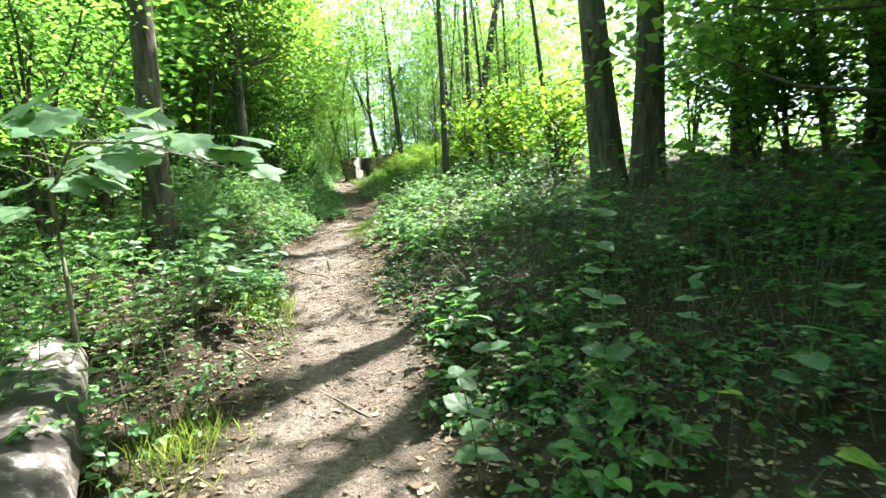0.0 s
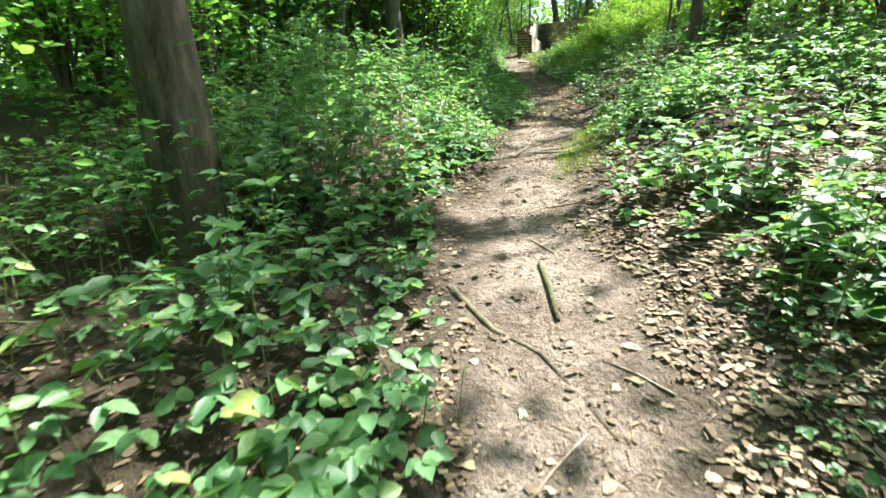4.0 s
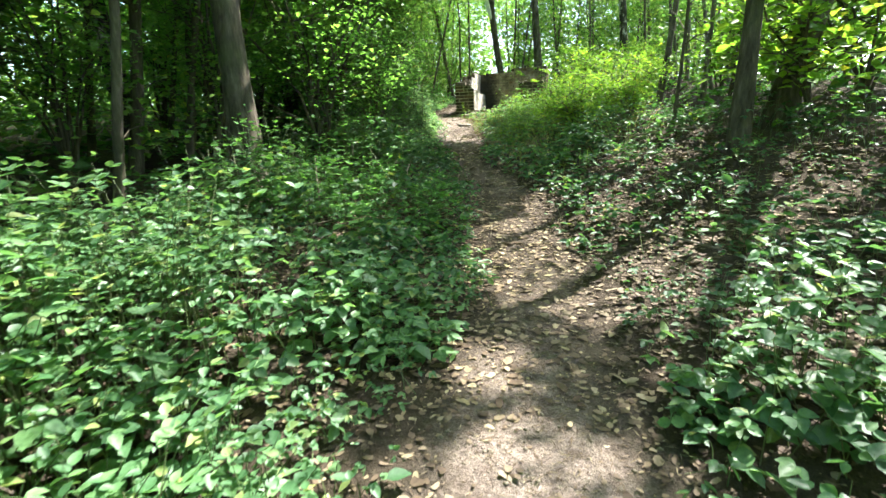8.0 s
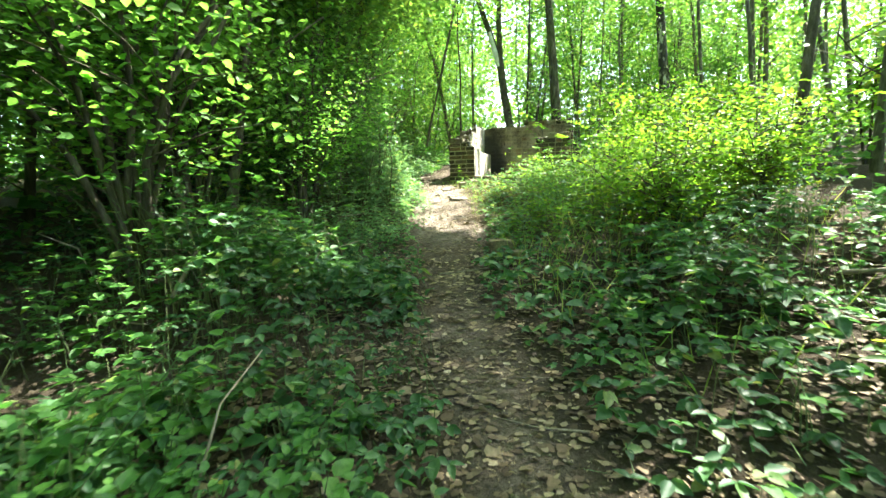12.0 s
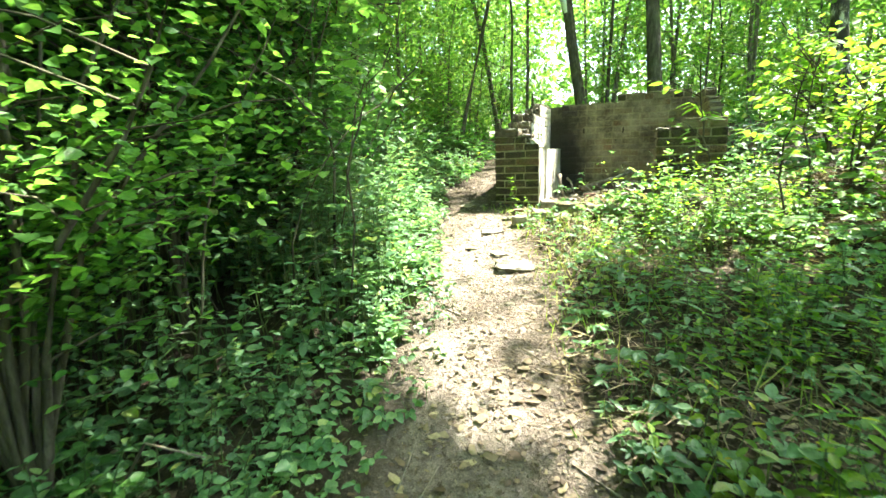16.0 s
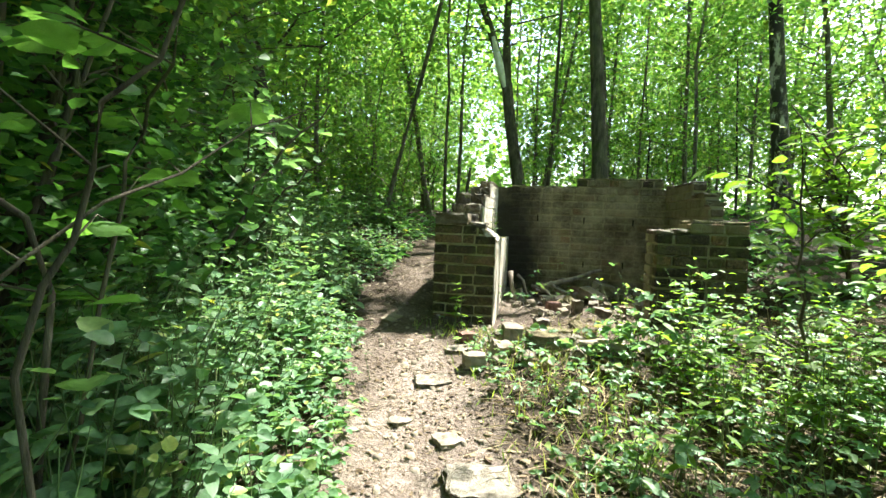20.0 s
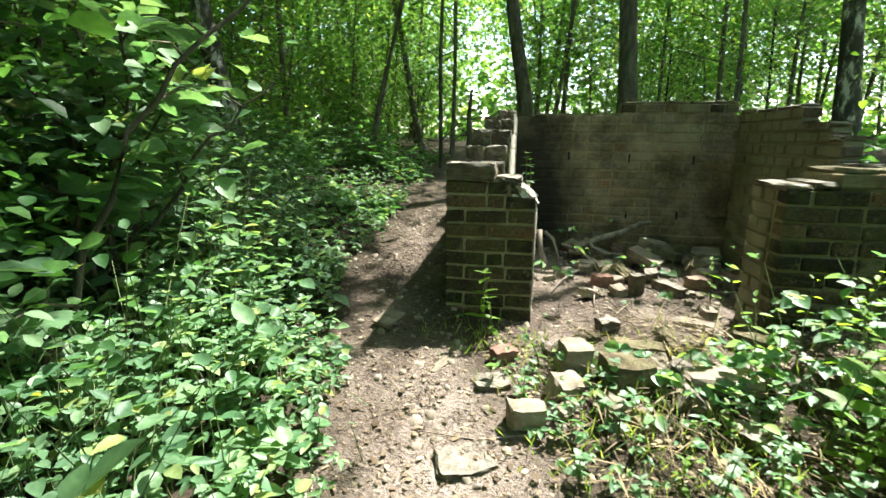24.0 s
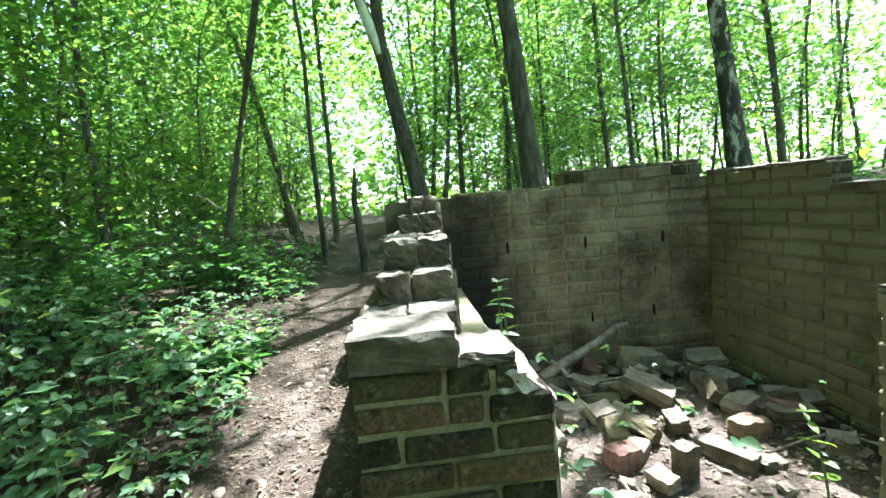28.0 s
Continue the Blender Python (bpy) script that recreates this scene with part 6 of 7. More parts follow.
WASH_BRICK = material("lime_stained_brick", wash_build, 0.95, 0.1)


def wash_mortar_build(nt, b):
    mortar_build(nt, b)
    old = b.inputs["Base Color"].links[0].from_socket
    tone = ramp(nt, noise_tex(nt, 2.2, 5, 0.65, "Position"), [(0.35, (0.15, 0.142, 0.08)), (0.6, (0.26, 0.235, 0.15)), (0.75, (0.33, 0.3, 0.21))])
    nt.links.new(mix(nt, 0.85, old, tone), b.inputs["Base Color"])


WASH_MORTAR = material("stained_mortar", wash_mortar_build, 0.95, 0.1)
hut_rng = np.random.default_rng(11)
KINDS = {}
for key, mat in (("plain", BRICK), ("soot", SOOT_BRICK), ("moss", MOSS_BRICK), ("pale", PALE), ("wash", WASH_BRICK)):
    for ln in (BRICK_L, 0.1):
        KINDS[key, ln] = [box_mesh("brick", (ln, BRICK_D, BRICK_H), mat, 0.0035, 0.006, hut_rng) for _ in range(6)]
hut = tagged(new("ruined_hut"), "roofless ruined brick hut with stepped broken walls, mossy and weathered", "ruin")


def body(name, boxes, mat, label):
    """A wall's mortared body: boxes (x0, x1, y0, y1, z0, z1) with rough faces."""
    wall = None
    for x0, x1, y0, y1, z0, z1 in boxes:
        bm = bmesh.new()
        for v in bmesh.ops.create_cube(bm, size=1)["verts"]:
            v.co = Vector((x0 if v.co.x < 0 else x1, y0 if v.co.y < 0 else y1, z0 if v.co.z < 0 else z1))
        made = part("wall_core" if wall else name, bm, mat, wall or hut, "" if wall else label)
        wall = wall or made
    return wall


def row(parent, a, b, z, face, axis, facing, kind="plain", shift=0, gone=0.0):
    """One row of bricks on a wall face, from a to b along the axis."""
    at, k = a, shift
    while at < b - 0.035:
        header = k % 2 == 0
        want = 0.1 if header else BRICK_L
        length = min(want, b - at)
        if b - at - length < 0.06:
            length = b - at
        k += 1
        if hut_rng.random() >= gone:
            look_of = "plain" if kind == "moss" and hut_rng.random() < 0.5 else kind
            ob = new("brick", KINDS[look_of, want][hut_rng.integers(6)])
            ob.parent = parent
            deep = face - facing * (BRICK_D / 2 - 0.005 + hut_rng.uniform(-0.007, 0.004))
            mid = at + length / 2
            place = (mid, deep, z) if axis == "x" else (deep, mid, z)
            spin = Euler((hut_rng.normal(0, 0.016), hut_rng.normal(0, 0.016), 0 if axis == "x" else math.pi / 2)).to_matrix().to_4x4()
            ob.matrix_basis = Matrix.Translation(place) @ spin @ Matrix.Diagonal((length / want, 1, 1, 1))
        at += length + hut_rng.uniform(0.01, 0.02)


TOPS = [1.282 - COURSE * i for i in range(14)]
# the side wall with its pier beside the doorway
side_a = body("side_wall", [(0.004, 0.476, 0.006, 0.5, 0.2, 1.1), (0.004, 0.45, 0.5, 1.83, 0.2, 1.06), (0.004, 0.306, 0.5, 1.83, 1.06, 1.27), (0.004, 0.385, 0.006, 0.5, 1.1, 1.18), (0.004, 0.29, 0.012, 0.5, 1.18, 1.21),
                            (0.06, 0.296, 0.43, 1.83, 1.27, 1.36), (0.08, 0.3, 0.55, 1.83, 1.36, 1.46), (0.14, 0.304, 0.98, 1.83, 1.46, 1.54), (0.19, 0.306, 1.28, 1.83, 1.54, 1.62)],
              MORTAR, "broken side wall stepping up from the doorway pier")
for i in range(2, 12):
    z = TOPS[i] - COURSE / 2 + 0.004
    cuts = (0.0, 0.105, 0.335, 0.478) if i % 2 else (0.0, 0.222, 0.318, 0.478) if i % 4 else (0.0, 0.232, 0.478)
    for a, b in zip(cuts, cuts[1:]):
        row(side_a, a + (0.007 if a else 0), b - (0.007 if b < 0.47 else 0), z, 0.0, "x", -1, "plain", 0 if b - a < 0.15 else 1)
    row(side_a, 0.12, 1.83, z, 0.0, "y", -1, "moss", i % 2)
row(side_a, 0.0, 0.4, 1.163, 0.0, "x", -1, "plain", 1)


def coat(x, y0, y1, z0, z1):
    """An uneven lime plaster coat on a face that looks into the hut."""
    bm = bmesh.new()
    bmesh.ops.create_cube(bm, size=1)
    bmesh.ops.subdivide_edges(bm, edges=bm.edges[:], cuts=9, use_grid_fill=True)
    for v in bm.verts:
        edge = max(abs(v.co.y), abs(v.co.z)) > 0.49
        v.co = Vector((x + v.co.x * 0.014 + (hut_rng.normal(0, 0.0016) if v.co.x > 0 else 0), (y0 + y1) / 2 + v.co.y * (y1 - y0), (z0 + z1) / 2 + v.co.z * (z1 - z0)))
        if edge and v.co.x > x:
            v.co += Vector((-0.004, hut_rng.normal(0, 0.005), hut_rng.normal(0, 0.006)))
    part("plaster_coat", bm, PLASTER, side_a, "flaking pale lime plaster")


coat(0.481, 0.0, 0.5, 0.3, 1.09)
coat(0.455, 0.5, 1.825, 0.3, 1.055)
coat(0.312, 0.46, 1.825, 1.06, 1.355)
coat(0.31, 0.6, 1.825, 1.355, 1.455)
coat(0.312, 1.0, 1.825, 1.455, 1.6)
row(side_a, 0.12, 1.8, 1.243, 0.0, "y", -1, "moss", 0)


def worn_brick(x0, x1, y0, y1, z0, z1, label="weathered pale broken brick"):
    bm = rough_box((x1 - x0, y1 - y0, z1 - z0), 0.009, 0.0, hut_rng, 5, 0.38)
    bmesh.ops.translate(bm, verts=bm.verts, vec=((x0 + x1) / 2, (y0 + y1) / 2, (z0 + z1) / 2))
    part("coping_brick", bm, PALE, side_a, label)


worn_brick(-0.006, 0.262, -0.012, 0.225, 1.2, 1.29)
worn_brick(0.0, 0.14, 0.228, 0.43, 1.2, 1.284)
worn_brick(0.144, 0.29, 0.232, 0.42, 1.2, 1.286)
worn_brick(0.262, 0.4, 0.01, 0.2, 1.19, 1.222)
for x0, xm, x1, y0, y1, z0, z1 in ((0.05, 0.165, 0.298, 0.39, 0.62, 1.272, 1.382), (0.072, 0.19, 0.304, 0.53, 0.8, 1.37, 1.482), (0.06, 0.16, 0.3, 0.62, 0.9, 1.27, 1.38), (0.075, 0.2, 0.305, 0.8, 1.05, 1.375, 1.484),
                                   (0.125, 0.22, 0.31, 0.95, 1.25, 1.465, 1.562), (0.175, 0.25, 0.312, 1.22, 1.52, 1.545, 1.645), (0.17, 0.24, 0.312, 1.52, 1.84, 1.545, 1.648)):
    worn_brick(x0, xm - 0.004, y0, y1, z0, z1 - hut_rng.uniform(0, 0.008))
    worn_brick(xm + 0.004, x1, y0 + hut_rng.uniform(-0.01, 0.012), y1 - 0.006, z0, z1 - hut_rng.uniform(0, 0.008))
bm = rough_box((0.15, 0.4, 0.075), 0.016, 0.0, hut_rng, 6)
bmesh.ops.rotate(bm, verts=bm.verts, cent=(0, 0, 0), matrix=Euler((0, 0.75, 0)).to_matrix())
bmesh.ops.translate(bm, verts=bm.verts, vec=(0.415, 0.2, 1.115))
part("broken_edge", bm, PLASTER, side_a, "pale broken mortar slope")
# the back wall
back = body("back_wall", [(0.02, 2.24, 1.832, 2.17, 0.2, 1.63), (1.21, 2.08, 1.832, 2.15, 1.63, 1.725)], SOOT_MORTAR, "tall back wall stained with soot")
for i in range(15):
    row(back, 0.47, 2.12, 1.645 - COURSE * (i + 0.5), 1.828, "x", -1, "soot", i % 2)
row(back, 1.2, 2.09, 1.69, 1.828, "x", -1, "moss", 0)
row(back, 0.1, 2.23, 1.61, 2.175, "x", 1, "moss", 1)
for i in range(4):
    x0, x1 = 0.46 + i * 0.19, 0.46 + (i + 1) * 0.19
    bm = rough_box((x1 - x0 - 0.01, 0.3, 0.03), 0.008, 0.0, hut_rng, 2)
    bmesh.ops.translate(bm, verts=bm.verts, vec=((x0 + x1) / 2, 1.98, 1.64))
    part("coping_brick", bm, MOSS_BRICK, back)
for i in range(5):
    x0, x1 = 1.2 + i * 0.178, 1.2 + (i + 1) * 0.178
    bm = rough_box((x1 - x0 - 0.008, 0.31, 0.03), 0.009, 0.0, hut_rng, 2)
    bmesh.ops.translate(bm, verts=bm.verts, vec=((x0 + x1) / 2, 1.98, 1.735))
    part("coping_brick", bm, MOSS_BRICK, back)


def dark_build(nt, b):
    nt.links.new(ramp(nt, noise_tex(nt, 20, 2), [(0.3, (0.006, 0.006, 0.005)), (0.7, (0.02, 0.018, 0.015))]), b.inputs["Base Color"])


# solid near-black strips on the wall face stand for shade inside open slots
DARK = material("slot_shade_black", dark_build, 1.0, 0.0)
for x, z in ((0.775, 1.29), (1.284, 1.275), (1.80, 1.27), (1.30, 0.785), (1.72, 0.79)):
    bm = rough_box((0.014, 0.01, 0.075), 0.002, 0.0, hut_rng, 1)
    bmesh.ops.translate(bm, verts=bm.verts, vec=(x, 1.82, z))
    part("open_joint", bm, DARK, back, "near-black strip painted as the shade in an upright slot between bricks")
# the other side wall and the front return
side_b = body("side_wall", [(2.13, 2.225, 0.26, 1.83, 0.2, 1.26), (2.13, 2.225, 0.5, 1.83, 1.26, 1.42), (2.13, 2.225, 0.62, 1.83, 1.42, 1.5), (2.13, 2.225, 0.95, 1.83, 1.5, 1.62)], WASH_MORTAR, "mossy side wall with stepped broken top")
for i in range(16):
    z = 1.645 - COURSE * (i + 0.5)
    start = 0.95 if z > 1.5 else 0.62 if z > 1.42 else 0.5 if z > 1.27 else 0.3
    row(side_b, start, 1.82, z, 2.124, "y", -1, "wash", i % 2)
    if i % 2 == 0 or z > 1.2:
        row(side_b, start, 1.82, z, 2.23, "y", 1, "moss", (i + 1) % 2)
    if z > 1.2:
        row(side_b, 2.13, 2.225, z, start - 0.008, "x", -1, "pale", 0)
for y0, y1, z in ((0.3, 0.52, 1.285), (0.5, 0.64, 1.435), (0.62, 0.96, 1.515), (0.95, 1.25, 1.64), (1.25, 1.55, 1.645), (1.55, 1.84, 1.65)):
    bm = rough_box((0.135, y1 - y0 - 0.01, 0.035), 0.01, 0.0, hut_rng, 2)
    bmesh.ops.translate(bm, verts=bm.verts, vec=(2.178, (y0 + y1) / 2, z))
    part("coping_brick", bm, PALE, side_b, "pale broken brick on the wall top")
front = body("front_wall", [(1.63, 2.2, -0.048, 0.27, 0.2, 1.19), (1.84, 2.2, -0.048, 0.27, 1.19, 1.27)], MOSSY_MORTAR, "short mossy front return beside the doorway")
for i in range(12):
    row(front, 1.624, 2.21, 1.2 - COURSE * (i + 0.5), -0.054, "x", -1, "moss" if i % 3 == 1 else "plain", i % 2)
    row(front, -0.04, 0.27, 1.2 - COURSE * (i + 0.5), 2.206, "y", 1, "moss", i % 2)
    row(front, 0.06, 0.27, 1.2 - COURSE * (i + 0.5), 1.624, "y", -1, "wash", i % 2)
row(front, 1.83, 2.2, 1.24, -0.054, "x", -1, "moss", 1)
for x0, x1, z in ((1.605, 1.74, 1.205), (1.74, 1.86, 1.215), (1.84, 2.0, 1.285), (2.0, 2.215, 1.28)):
    bm = rough_box((x1 - x0 - 0.008, 0.33, 0.03), 0.009, 0.0, hut_rng, 2)
    bmesh.ops.translate(bm, verts=bm.verts, vec=((x0 + x1) / 2, 0.11, z))
    part("coping_brick", bm, PALE if x0 < 1.8 else MOSS_BRICK, front, "weathered brick on the wall top")


# ---- rubble ----
def block(x, y, size, turn, mat, label, name="rubble_stone", tip=(0, 0), lift=0.0, jitter=0.012, cuts=3):
    crisp = name in ("loose_brick", "rubble_slab", "rubble_piece", "stone_slab", "slate")
    bm = rough_box(size, jitter * (0.45 if crisp else 1), 0.0, hut_rng, cuts, 0.16 if crisp else 0.4)
    ob = tagged(part(name, bm, mat), label, "rubble")
    hang = abs(math.sin(tip[0])) * size[1] / 2 + abs(math.sin(tip[1])) * size[0] / 2
    ob.matrix_basis = Matrix.Translation((x, y, float(ground_z(x, y)) + size[2] / 2 * 0.85 + hang * 0.8 + lift)) @ Euler((tip[0], tip[1], turn)).to_matrix().to_4x4()
    return ob


def red_build(nt, b):
    n = noise_tex(nt, 24, 5, 0.7)
    nt.links.new(ramp(nt, n, [(0.3, (0.1, 0.055, 0.042)), (0.6, (0.22, 0.13, 0.1)), (0.8, (0.34, 0.25, 0.2))]), b.inputs["Base Color"])
    bump(nt, b, n, 0.6, 0.006)


RED = material("red_brick", red_build, 0.9, 0.12)
block(1.385, 0.68, (0.24, 0.085, 0.07), -1.1, PALE, "long pale brick lying in sunlight", "loose_brick")
block(0.96, 0.72, (0.12, 0.1, 0.09), 0.3, RED, "broken red brick half", "loose_brick")
block(1.16, 0.6, (0.08, 0.07, 0.13), 0.4, PALE, "pale brick half standing on end", "loose_brick")
block(1.05, 0.78, (0.13, 0.09, 0.06), 0.8, STONE, "broken brick piece in the rubble", "loose_brick")
block(1.36, 1.25, (0.26, 0.13, 0.08), -0.7, STONE, "large tilted brick slab in the rubble", "rubble_slab", (0.1, 0.35), 0.03)
block(1.82, 1.36, (0.23, 0.11, 0.07), 0.1, STONE, "grey brick lying flat in the rubble", "loose_brick", lift=0.03)
block(1.52, 1.62, (0.24, 0.17, 0.12), 0.3, STONE, "large broken block against the back wall", "rubble_stone", (0.1, 0.2), 0.03)
block(1.92, 1.62, (0.22, 0.16, 0.1), -0.3, STONE, "broken block in the shady corner", "rubble_stone", (0.2, 0.0), 0.02)
block(1.74, 1.06, (0.15, 0.12, 0.09), 0.5, STONE, "rounded grey rubble stone", cuts=3)
block(1.9, 0.93, (0.2, 0.12, 0.07), -0.2, STONE, "flat rubble stone by the wall")
block(1.88, 0.66, (0.12, 0.1, 0.08), 0.9, STONE, "small rubble stone by the wall")
block(0.92, 1.22, (0.16, 0.11, 0.08), 0.2, STONE, "dark broken brick in the rubble")
block(1.12, 1.1, (0.2, 0.1, 0.06), 0.5, STONE, "broken brick in the rubble", "loose_brick")
block(1.2, 1.5, (0.2, 0.12, 0.08), -0.4, STONE, "broken brick in the rubble", "loose_brick")
block(1.62, 0.86, (0.15, 0.1, 0.08), 0.1, STONE, "pale angular rubble stone")
block(0.66, -0.58, (0.12, 0.1, 0.17), 0.35, STONE, "hollowed brick standing on end before the doorway", "loose_brick", (0.12, 0.05), -0.03)
block(0.86, -0.66, (0.19, 0.15, 0.12), 0.2, MOSS_BRICK, "large mossy block before the doorway")
block(0.95, -0.45, (0.2, 0.1, 0.09), -0.1, MOSS_BRICK, "mossy brick before the doorway", "loose_brick", lift=-0.03)
block(0.62, -0.74, (0.15, 0.1, 0.1), 0.7, STONE, "angular stone before the doorway", tip=(0.3, 0.2), lift=-0.04)
block(0.85, -0.2, (0.1, 0.07, 0.08), 0.5, PALE, "small pale stone before the doorway")
block(1.34, 0.05, (0.2, 0.09, 0.06), -0.4, STONE, "brick lying in the doorway", "loose_brick")
block(1.2, -0.68, (0.28, 0.13, 0.07), 0.15, STONE, "flat stone half buried in herbs")
block(0.33, -0.66, (0.15, 0.11, 0.035), 0.2, PALE, "pale flat stone in the sun", lift=-0.012)
block(0.36, -0.47, (0.11, 0.08, 0.06), 0.5, RED, "reddish broken brick by the pier", "loose_brick")
block(0.47, -0.9, (0.13, 0.1, 0.09), 0.3, STONE, "grey stone beside the path")
block(0.08, -0.56, (0.16, 0.05, 0.06), 1.1, STONE, "brick edge set in the path", "loose_brick", lift=-0.05)
block(-0.27, -0.2, (0.11, 0.16, 0.02), -0.35, STONE, "flat slate lying by the pier", "slate", (0.1, 0.1))
block(0.63, -1.8, (0.27, 0.19, 0.06), 0.35, PALE, "pale broken stone slab bedded beside the path", "rubble_stone", (0.1, 0.06), -0.035, 0.018, 5)
block(0.45, -1.55, (0.13, 0.1, 0.04), 0.7, STONE, "flat stone set in the path", lift=-0.02)
block(0.27, -1.1, (0.2, 0.13, 0.03), 0.4, PALE, "flat pale stone set in the path", lift=-0.016)
block(0.2, -1.45, (0.12, 0.08, 0.03), 1.0, STONE, "flat stone set in the path", lift=-0.016)
block(1.68, -4.4, (0.24, 0.18, 0.13), 0.4, MOSS_BRICK, "moss-covered stone bedded in the path edge")
block(1.88, -4.62, (0.2, 0.14, 0.08), 1.0, MOSS_BRICK, "low moss-covered stone in the path edge")
for k in range(30):
    x, y = float(hut_rng.uniform(0.5, 1.5)), float(hut_rng.uniform(-0.95, -0.25))
    if x - float(path_x(y)) < 0.52:
        continue
    s = 0.035 + 0.07 * hut_rng.random() ** 1.8
    block(x, y, (s * hut_rng.uniform(1.0, 1.6), s, s * hut_rng.uniform(0.5, 0.9)), float(hut_rng.uniform(0, 3)), (MOSS_BRICK, STONE, PALE)[k % 3], "weathered stone in the heap before the doorway", "rubble_stone", (hut_rng.normal(0, 0.3), hut_rng.normal(0, 0.3)), -0.4 * s, 0.014)
for k in range(110):
    x, y = hut_rng.uniform(0.55, 2.05), hut_rng.uniform(0.25, 1.75)
    if x + y < 1.1 or (y < 0.9 and hut_rng.random() < 0.5):
        continue
    s = 0.018 + 0.06 * hut_rng.random() ** 2
    block(float(x), float(y), (s * 1.4, s, s * 0.7), float(hut_rng.uniform(0, 3)), STONE if k % 4 else PALE, "small piece of rubble on the hut floor", "rubble_piece", (hut_rng.normal(0, .2), hut_rng.normal(0, .2)), 0.0, 0.012)
for k in range(34):
    x, y = hut_rng.uniform(0.75, 2.05), 0.85 + 0.92 * hut_rng.random() ** 0.7
    if x + 0.4 * y < 1.35:
        continue
    lx = hut_rng.uniform(0.09, 0.2)
    block(float(x), float(y), (lx, hut_rng.uniform(0.08, 0.11), 0.065), float(hut_rng.uniform(0, 3.1)), (STONE, MOSS_BRICK, STONE, PALE, STONE, MOSS_BRICK, RED)[k % 7], "broken brick in the heap against the back wall", "loose_brick", (hut_rng.normal(0, 0.3), hut_rng.normal(0, 0.25)), float(hut_rng.uniform(-0.02, 0.05) * smooth(0.9, 1.5, y)))
laid([(0.85, 1.5, 0.1), (1.08, 1.6, 0.17), (1.26, 1.68, 0.21), (1.42, 1.74, 0.28), (1.5, 1.76, 0.29)], 0.033, "fallen_branch", "bare grey branch propped against the back wall", "branch", WOOD, 9)
laid([(0.9, 1.5, 0.04), (1.1, 1.45, 0.08), (1.5, 1.5, 0.06)], 0.012, "stick", "bare stick on the rubble", "stick")
for x0, y0, x1, y1, h in ((0.85, 1.35, 0.98, 1.2, 0.12), (0.8, 1.45, 1.0, 1.42, 0.08), (0.75, 1.6, 0.95, 1.5, 0.1), (0.95, 1.62, 1.02, 1.4, 0.16), (0.6, 1.5, 0.72, 1.3, 0.22)):
    laid([(x0, y0, h), ((x0 + x1) / 2, (y0 + y1) / 2, h * 0.8), (x1, y1, 0.02)], 0.018, "charred_stick", "pale burnt stick from an old fire", "stick", WOOD)
for x0, y0, x1, y1 in ((1.95, 0.75, 1.6, 0.7), (2.05, 0.5, 1.85, 0.95), (0.75, 0.9, 0.62, 0.55), (0.9, 0.6, 0.86, 0.3)):
    laid([(x0, y0, 0.02), ((x0 + x1) / 2, (y0 + y1) / 2, 0.03), (x1, y1, 0.0)], 0.009, "stick", "thin dry stick on the hut floor", "stick", WOOD)
laid([(0.53, 1.2, 0.3), (0.56, 1.15, 0.15), (0.62, 1.08, 0.0)], 0.03, "fallen_branch", "short pale branch leaning on the inner wall", "branch", WOOD, 8)

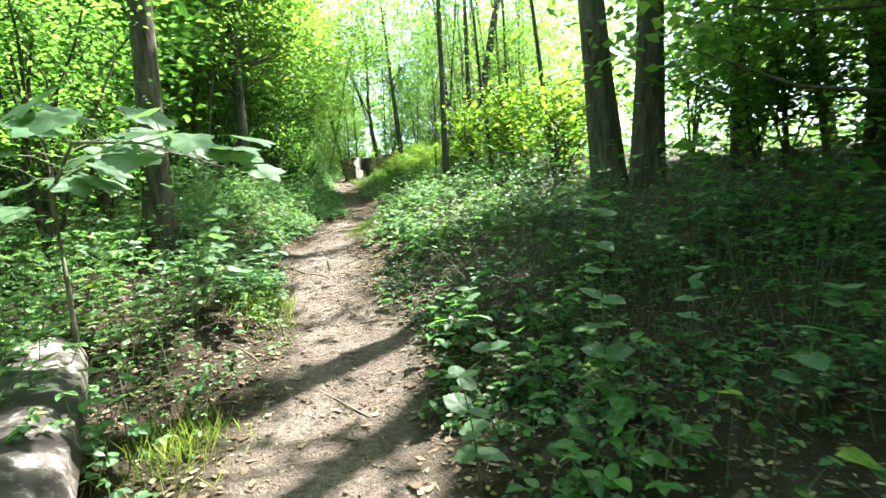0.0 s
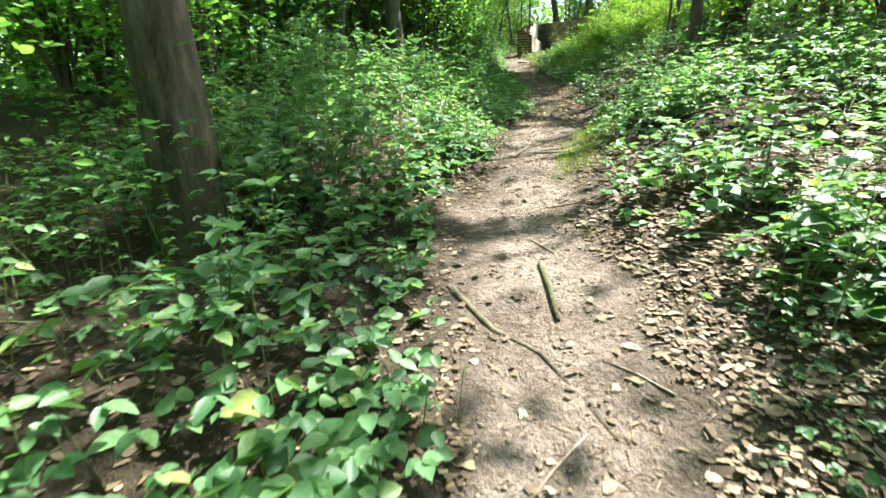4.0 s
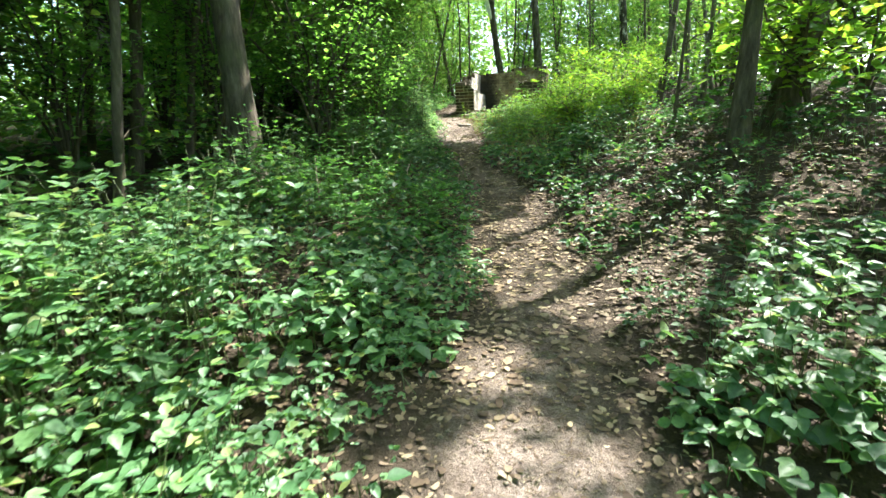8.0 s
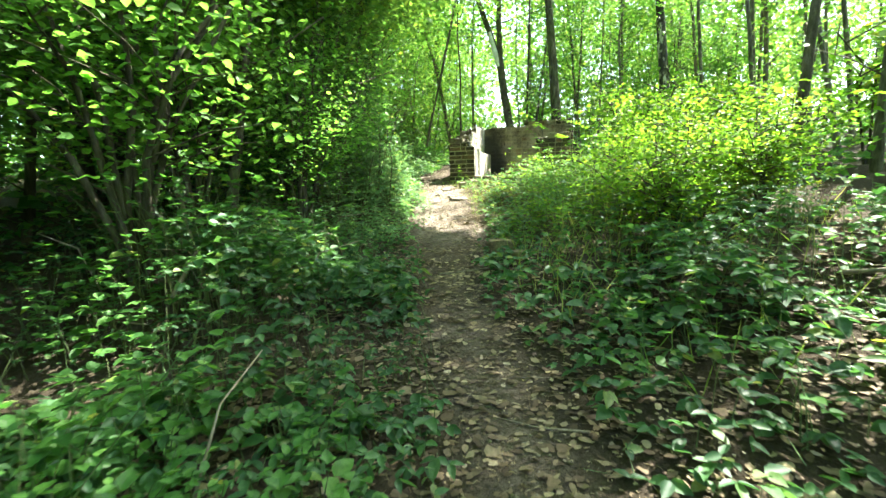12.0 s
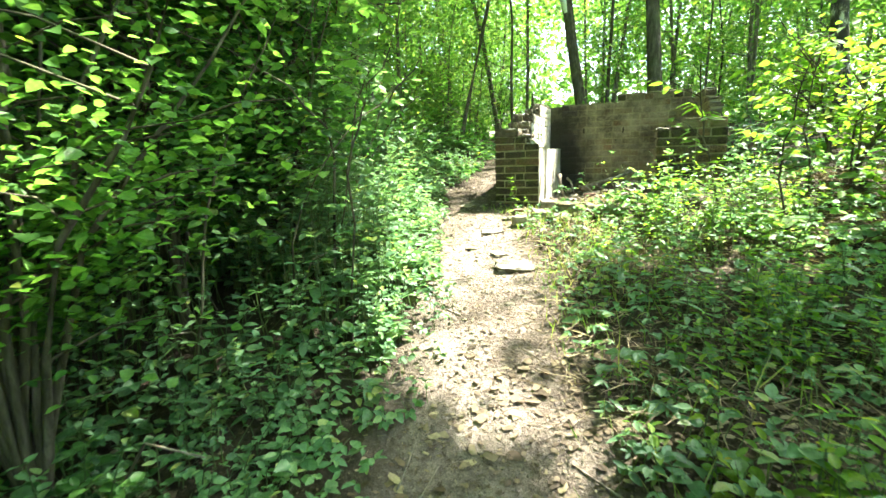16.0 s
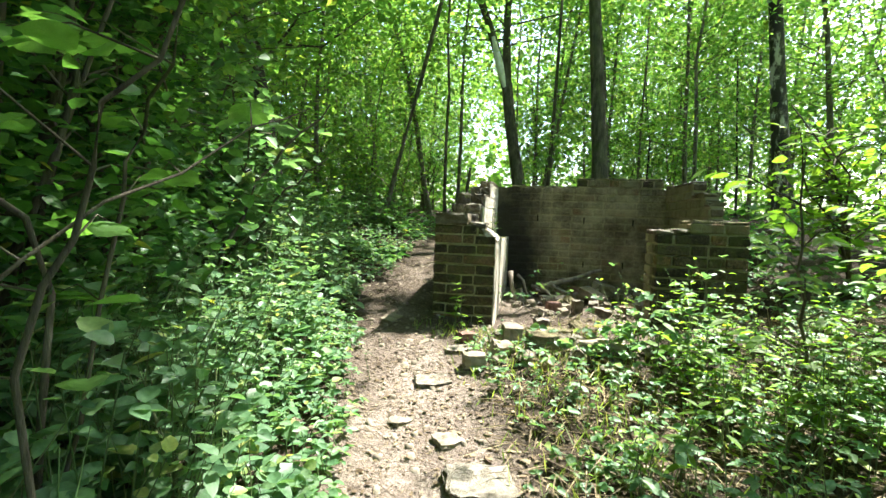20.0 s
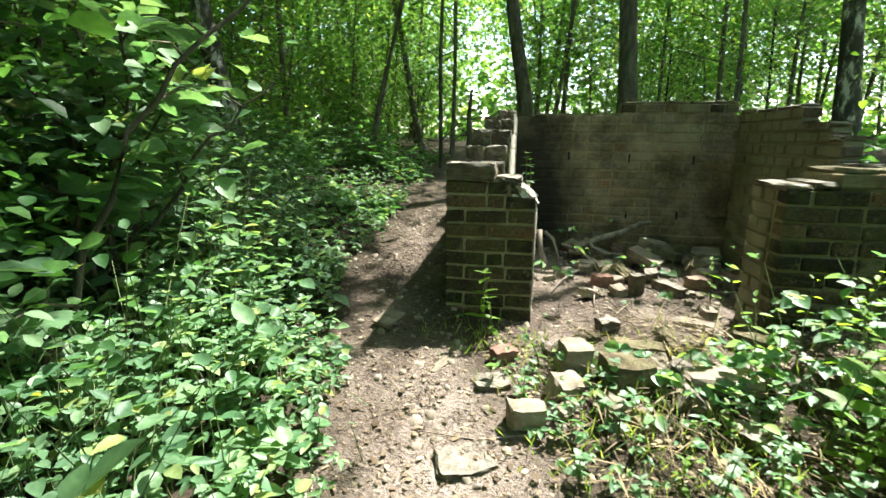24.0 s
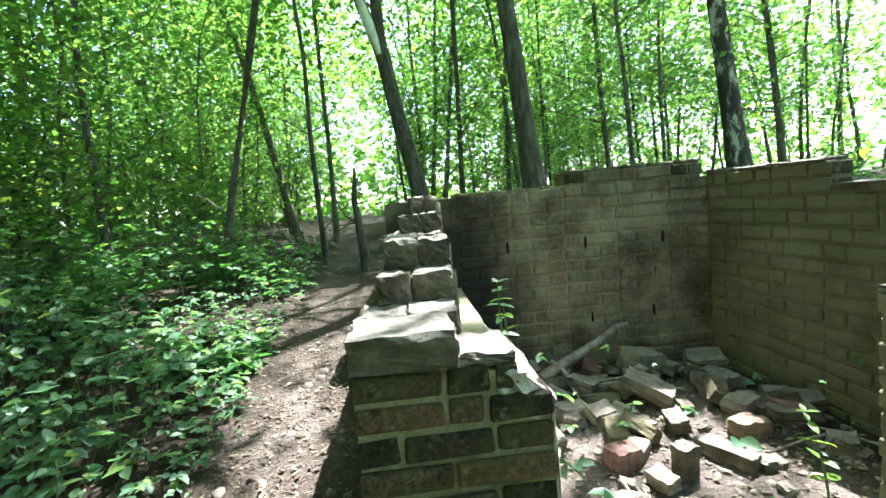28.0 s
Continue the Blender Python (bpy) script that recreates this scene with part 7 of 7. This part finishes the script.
# chips of brick and stone trodden into the ground round the hut
chip_rng = np.random.default_rng(61)
n = 620
y = chip_rng.uniform(-3.0, 2.2, n)
x = path_x(y) + chip_rng.normal(0.05, 0.3, n)
room = chip_rng.random(n) < 0.5
x, y = np.where(room, chip_rng.uniform(0.45, 2.0, n), x), np.where(room, chip_rng.uniform(-1.0, 1.7, n), y)
s = (0.008 + 0.024 * chip_rng.random(n) ** 2.0)[:, None, None]
ring = np.arange(6) * np.pi / 3
hexa = np.concatenate([np.stack([np.cos(ring), np.sin(ring), -0.3 + 0 * ring], 1), np.stack([0.75 * np.cos(ring), 0.75 * np.sin(ring), 0.35 + 0 * ring], 1)], 0)
turn = chip_rng.uniform(0, 6.28, n)
v = hexa[None] * chip_rng.uniform(0.7, 1.25, (n, 12, 1)) * np.stack([np.ones(n), chip_rng.uniform(0.5, 0.9, n), chip_rng.uniform(0.6, 1.2, n)], 1)[:, None]
v = np.stack([v[..., 0] * np.cos(turn)[:, None] - v[..., 1] * np.sin(turn)[:, None], v[..., 0] * np.sin(turn)[:, None] + v[..., 1] * np.cos(turn)[:, None], v[..., 2]], -1) * s
v = v + np.stack([x, y, ground_z(x, y) + 0.002], 1)[:, None]
k = np.arange(n)[:, None] * 12
f = [k + [6, 7, 8, 9, 10, 11]]
for a in range(6):
    b = (a + 1) % 6
    f.append(k + [a, b, b + 6, a + 6])
tagged(new("stone_chips", mesh_of("stone_chips", v.reshape(-1, 3), f, STONE)), "grey chips of stone and brick trodden into the ground", "gravel", kind="stuff")

# gravel and crumbs on the worn ground
n = 3200
y = cover_rng.uniform(-19, 1.5, n)
x = path_x(y) + cover_rng.normal(0, 0.24, n)
room = cover_rng.random(n) < 0.3
x, y = np.where(room, cover_rng.uniform(0.2, 2.0, n), x), np.where(room, cover_rng.uniform(-1.2, 1.7, n), y)
s = cover_rng.uniform(0.003, 0.013, n)[:, None, None]
octa = np.array([(1, 0, 0), (-1, 0, 0), (0, 1, 0), (0, -1, 0), (0, 0, 0.7), (0, 0, -0.7)])
v = np.stack([x, y, ground_z(x, y) + 0.002], 1)[:, None] + octa[None] * s * cover_rng.uniform(0.6, 1.4, (n, 6, 1))
tri = np.array([(0, 2, 4), (2, 1, 4), (1, 3, 4), (3, 0, 4), (2, 0, 5), (1, 2, 5), (3, 1, 5), (0, 3, 5)])
f = (np.arange(n)[:, None, None] * 6 + tri[None]).reshape(-1, 3)
tagged(new("gravel", mesh_of("gravel", v.reshape(-1, 3), f, STONE)), "small stones and crumbs on the worn earth", "gravel", kind="stuff")
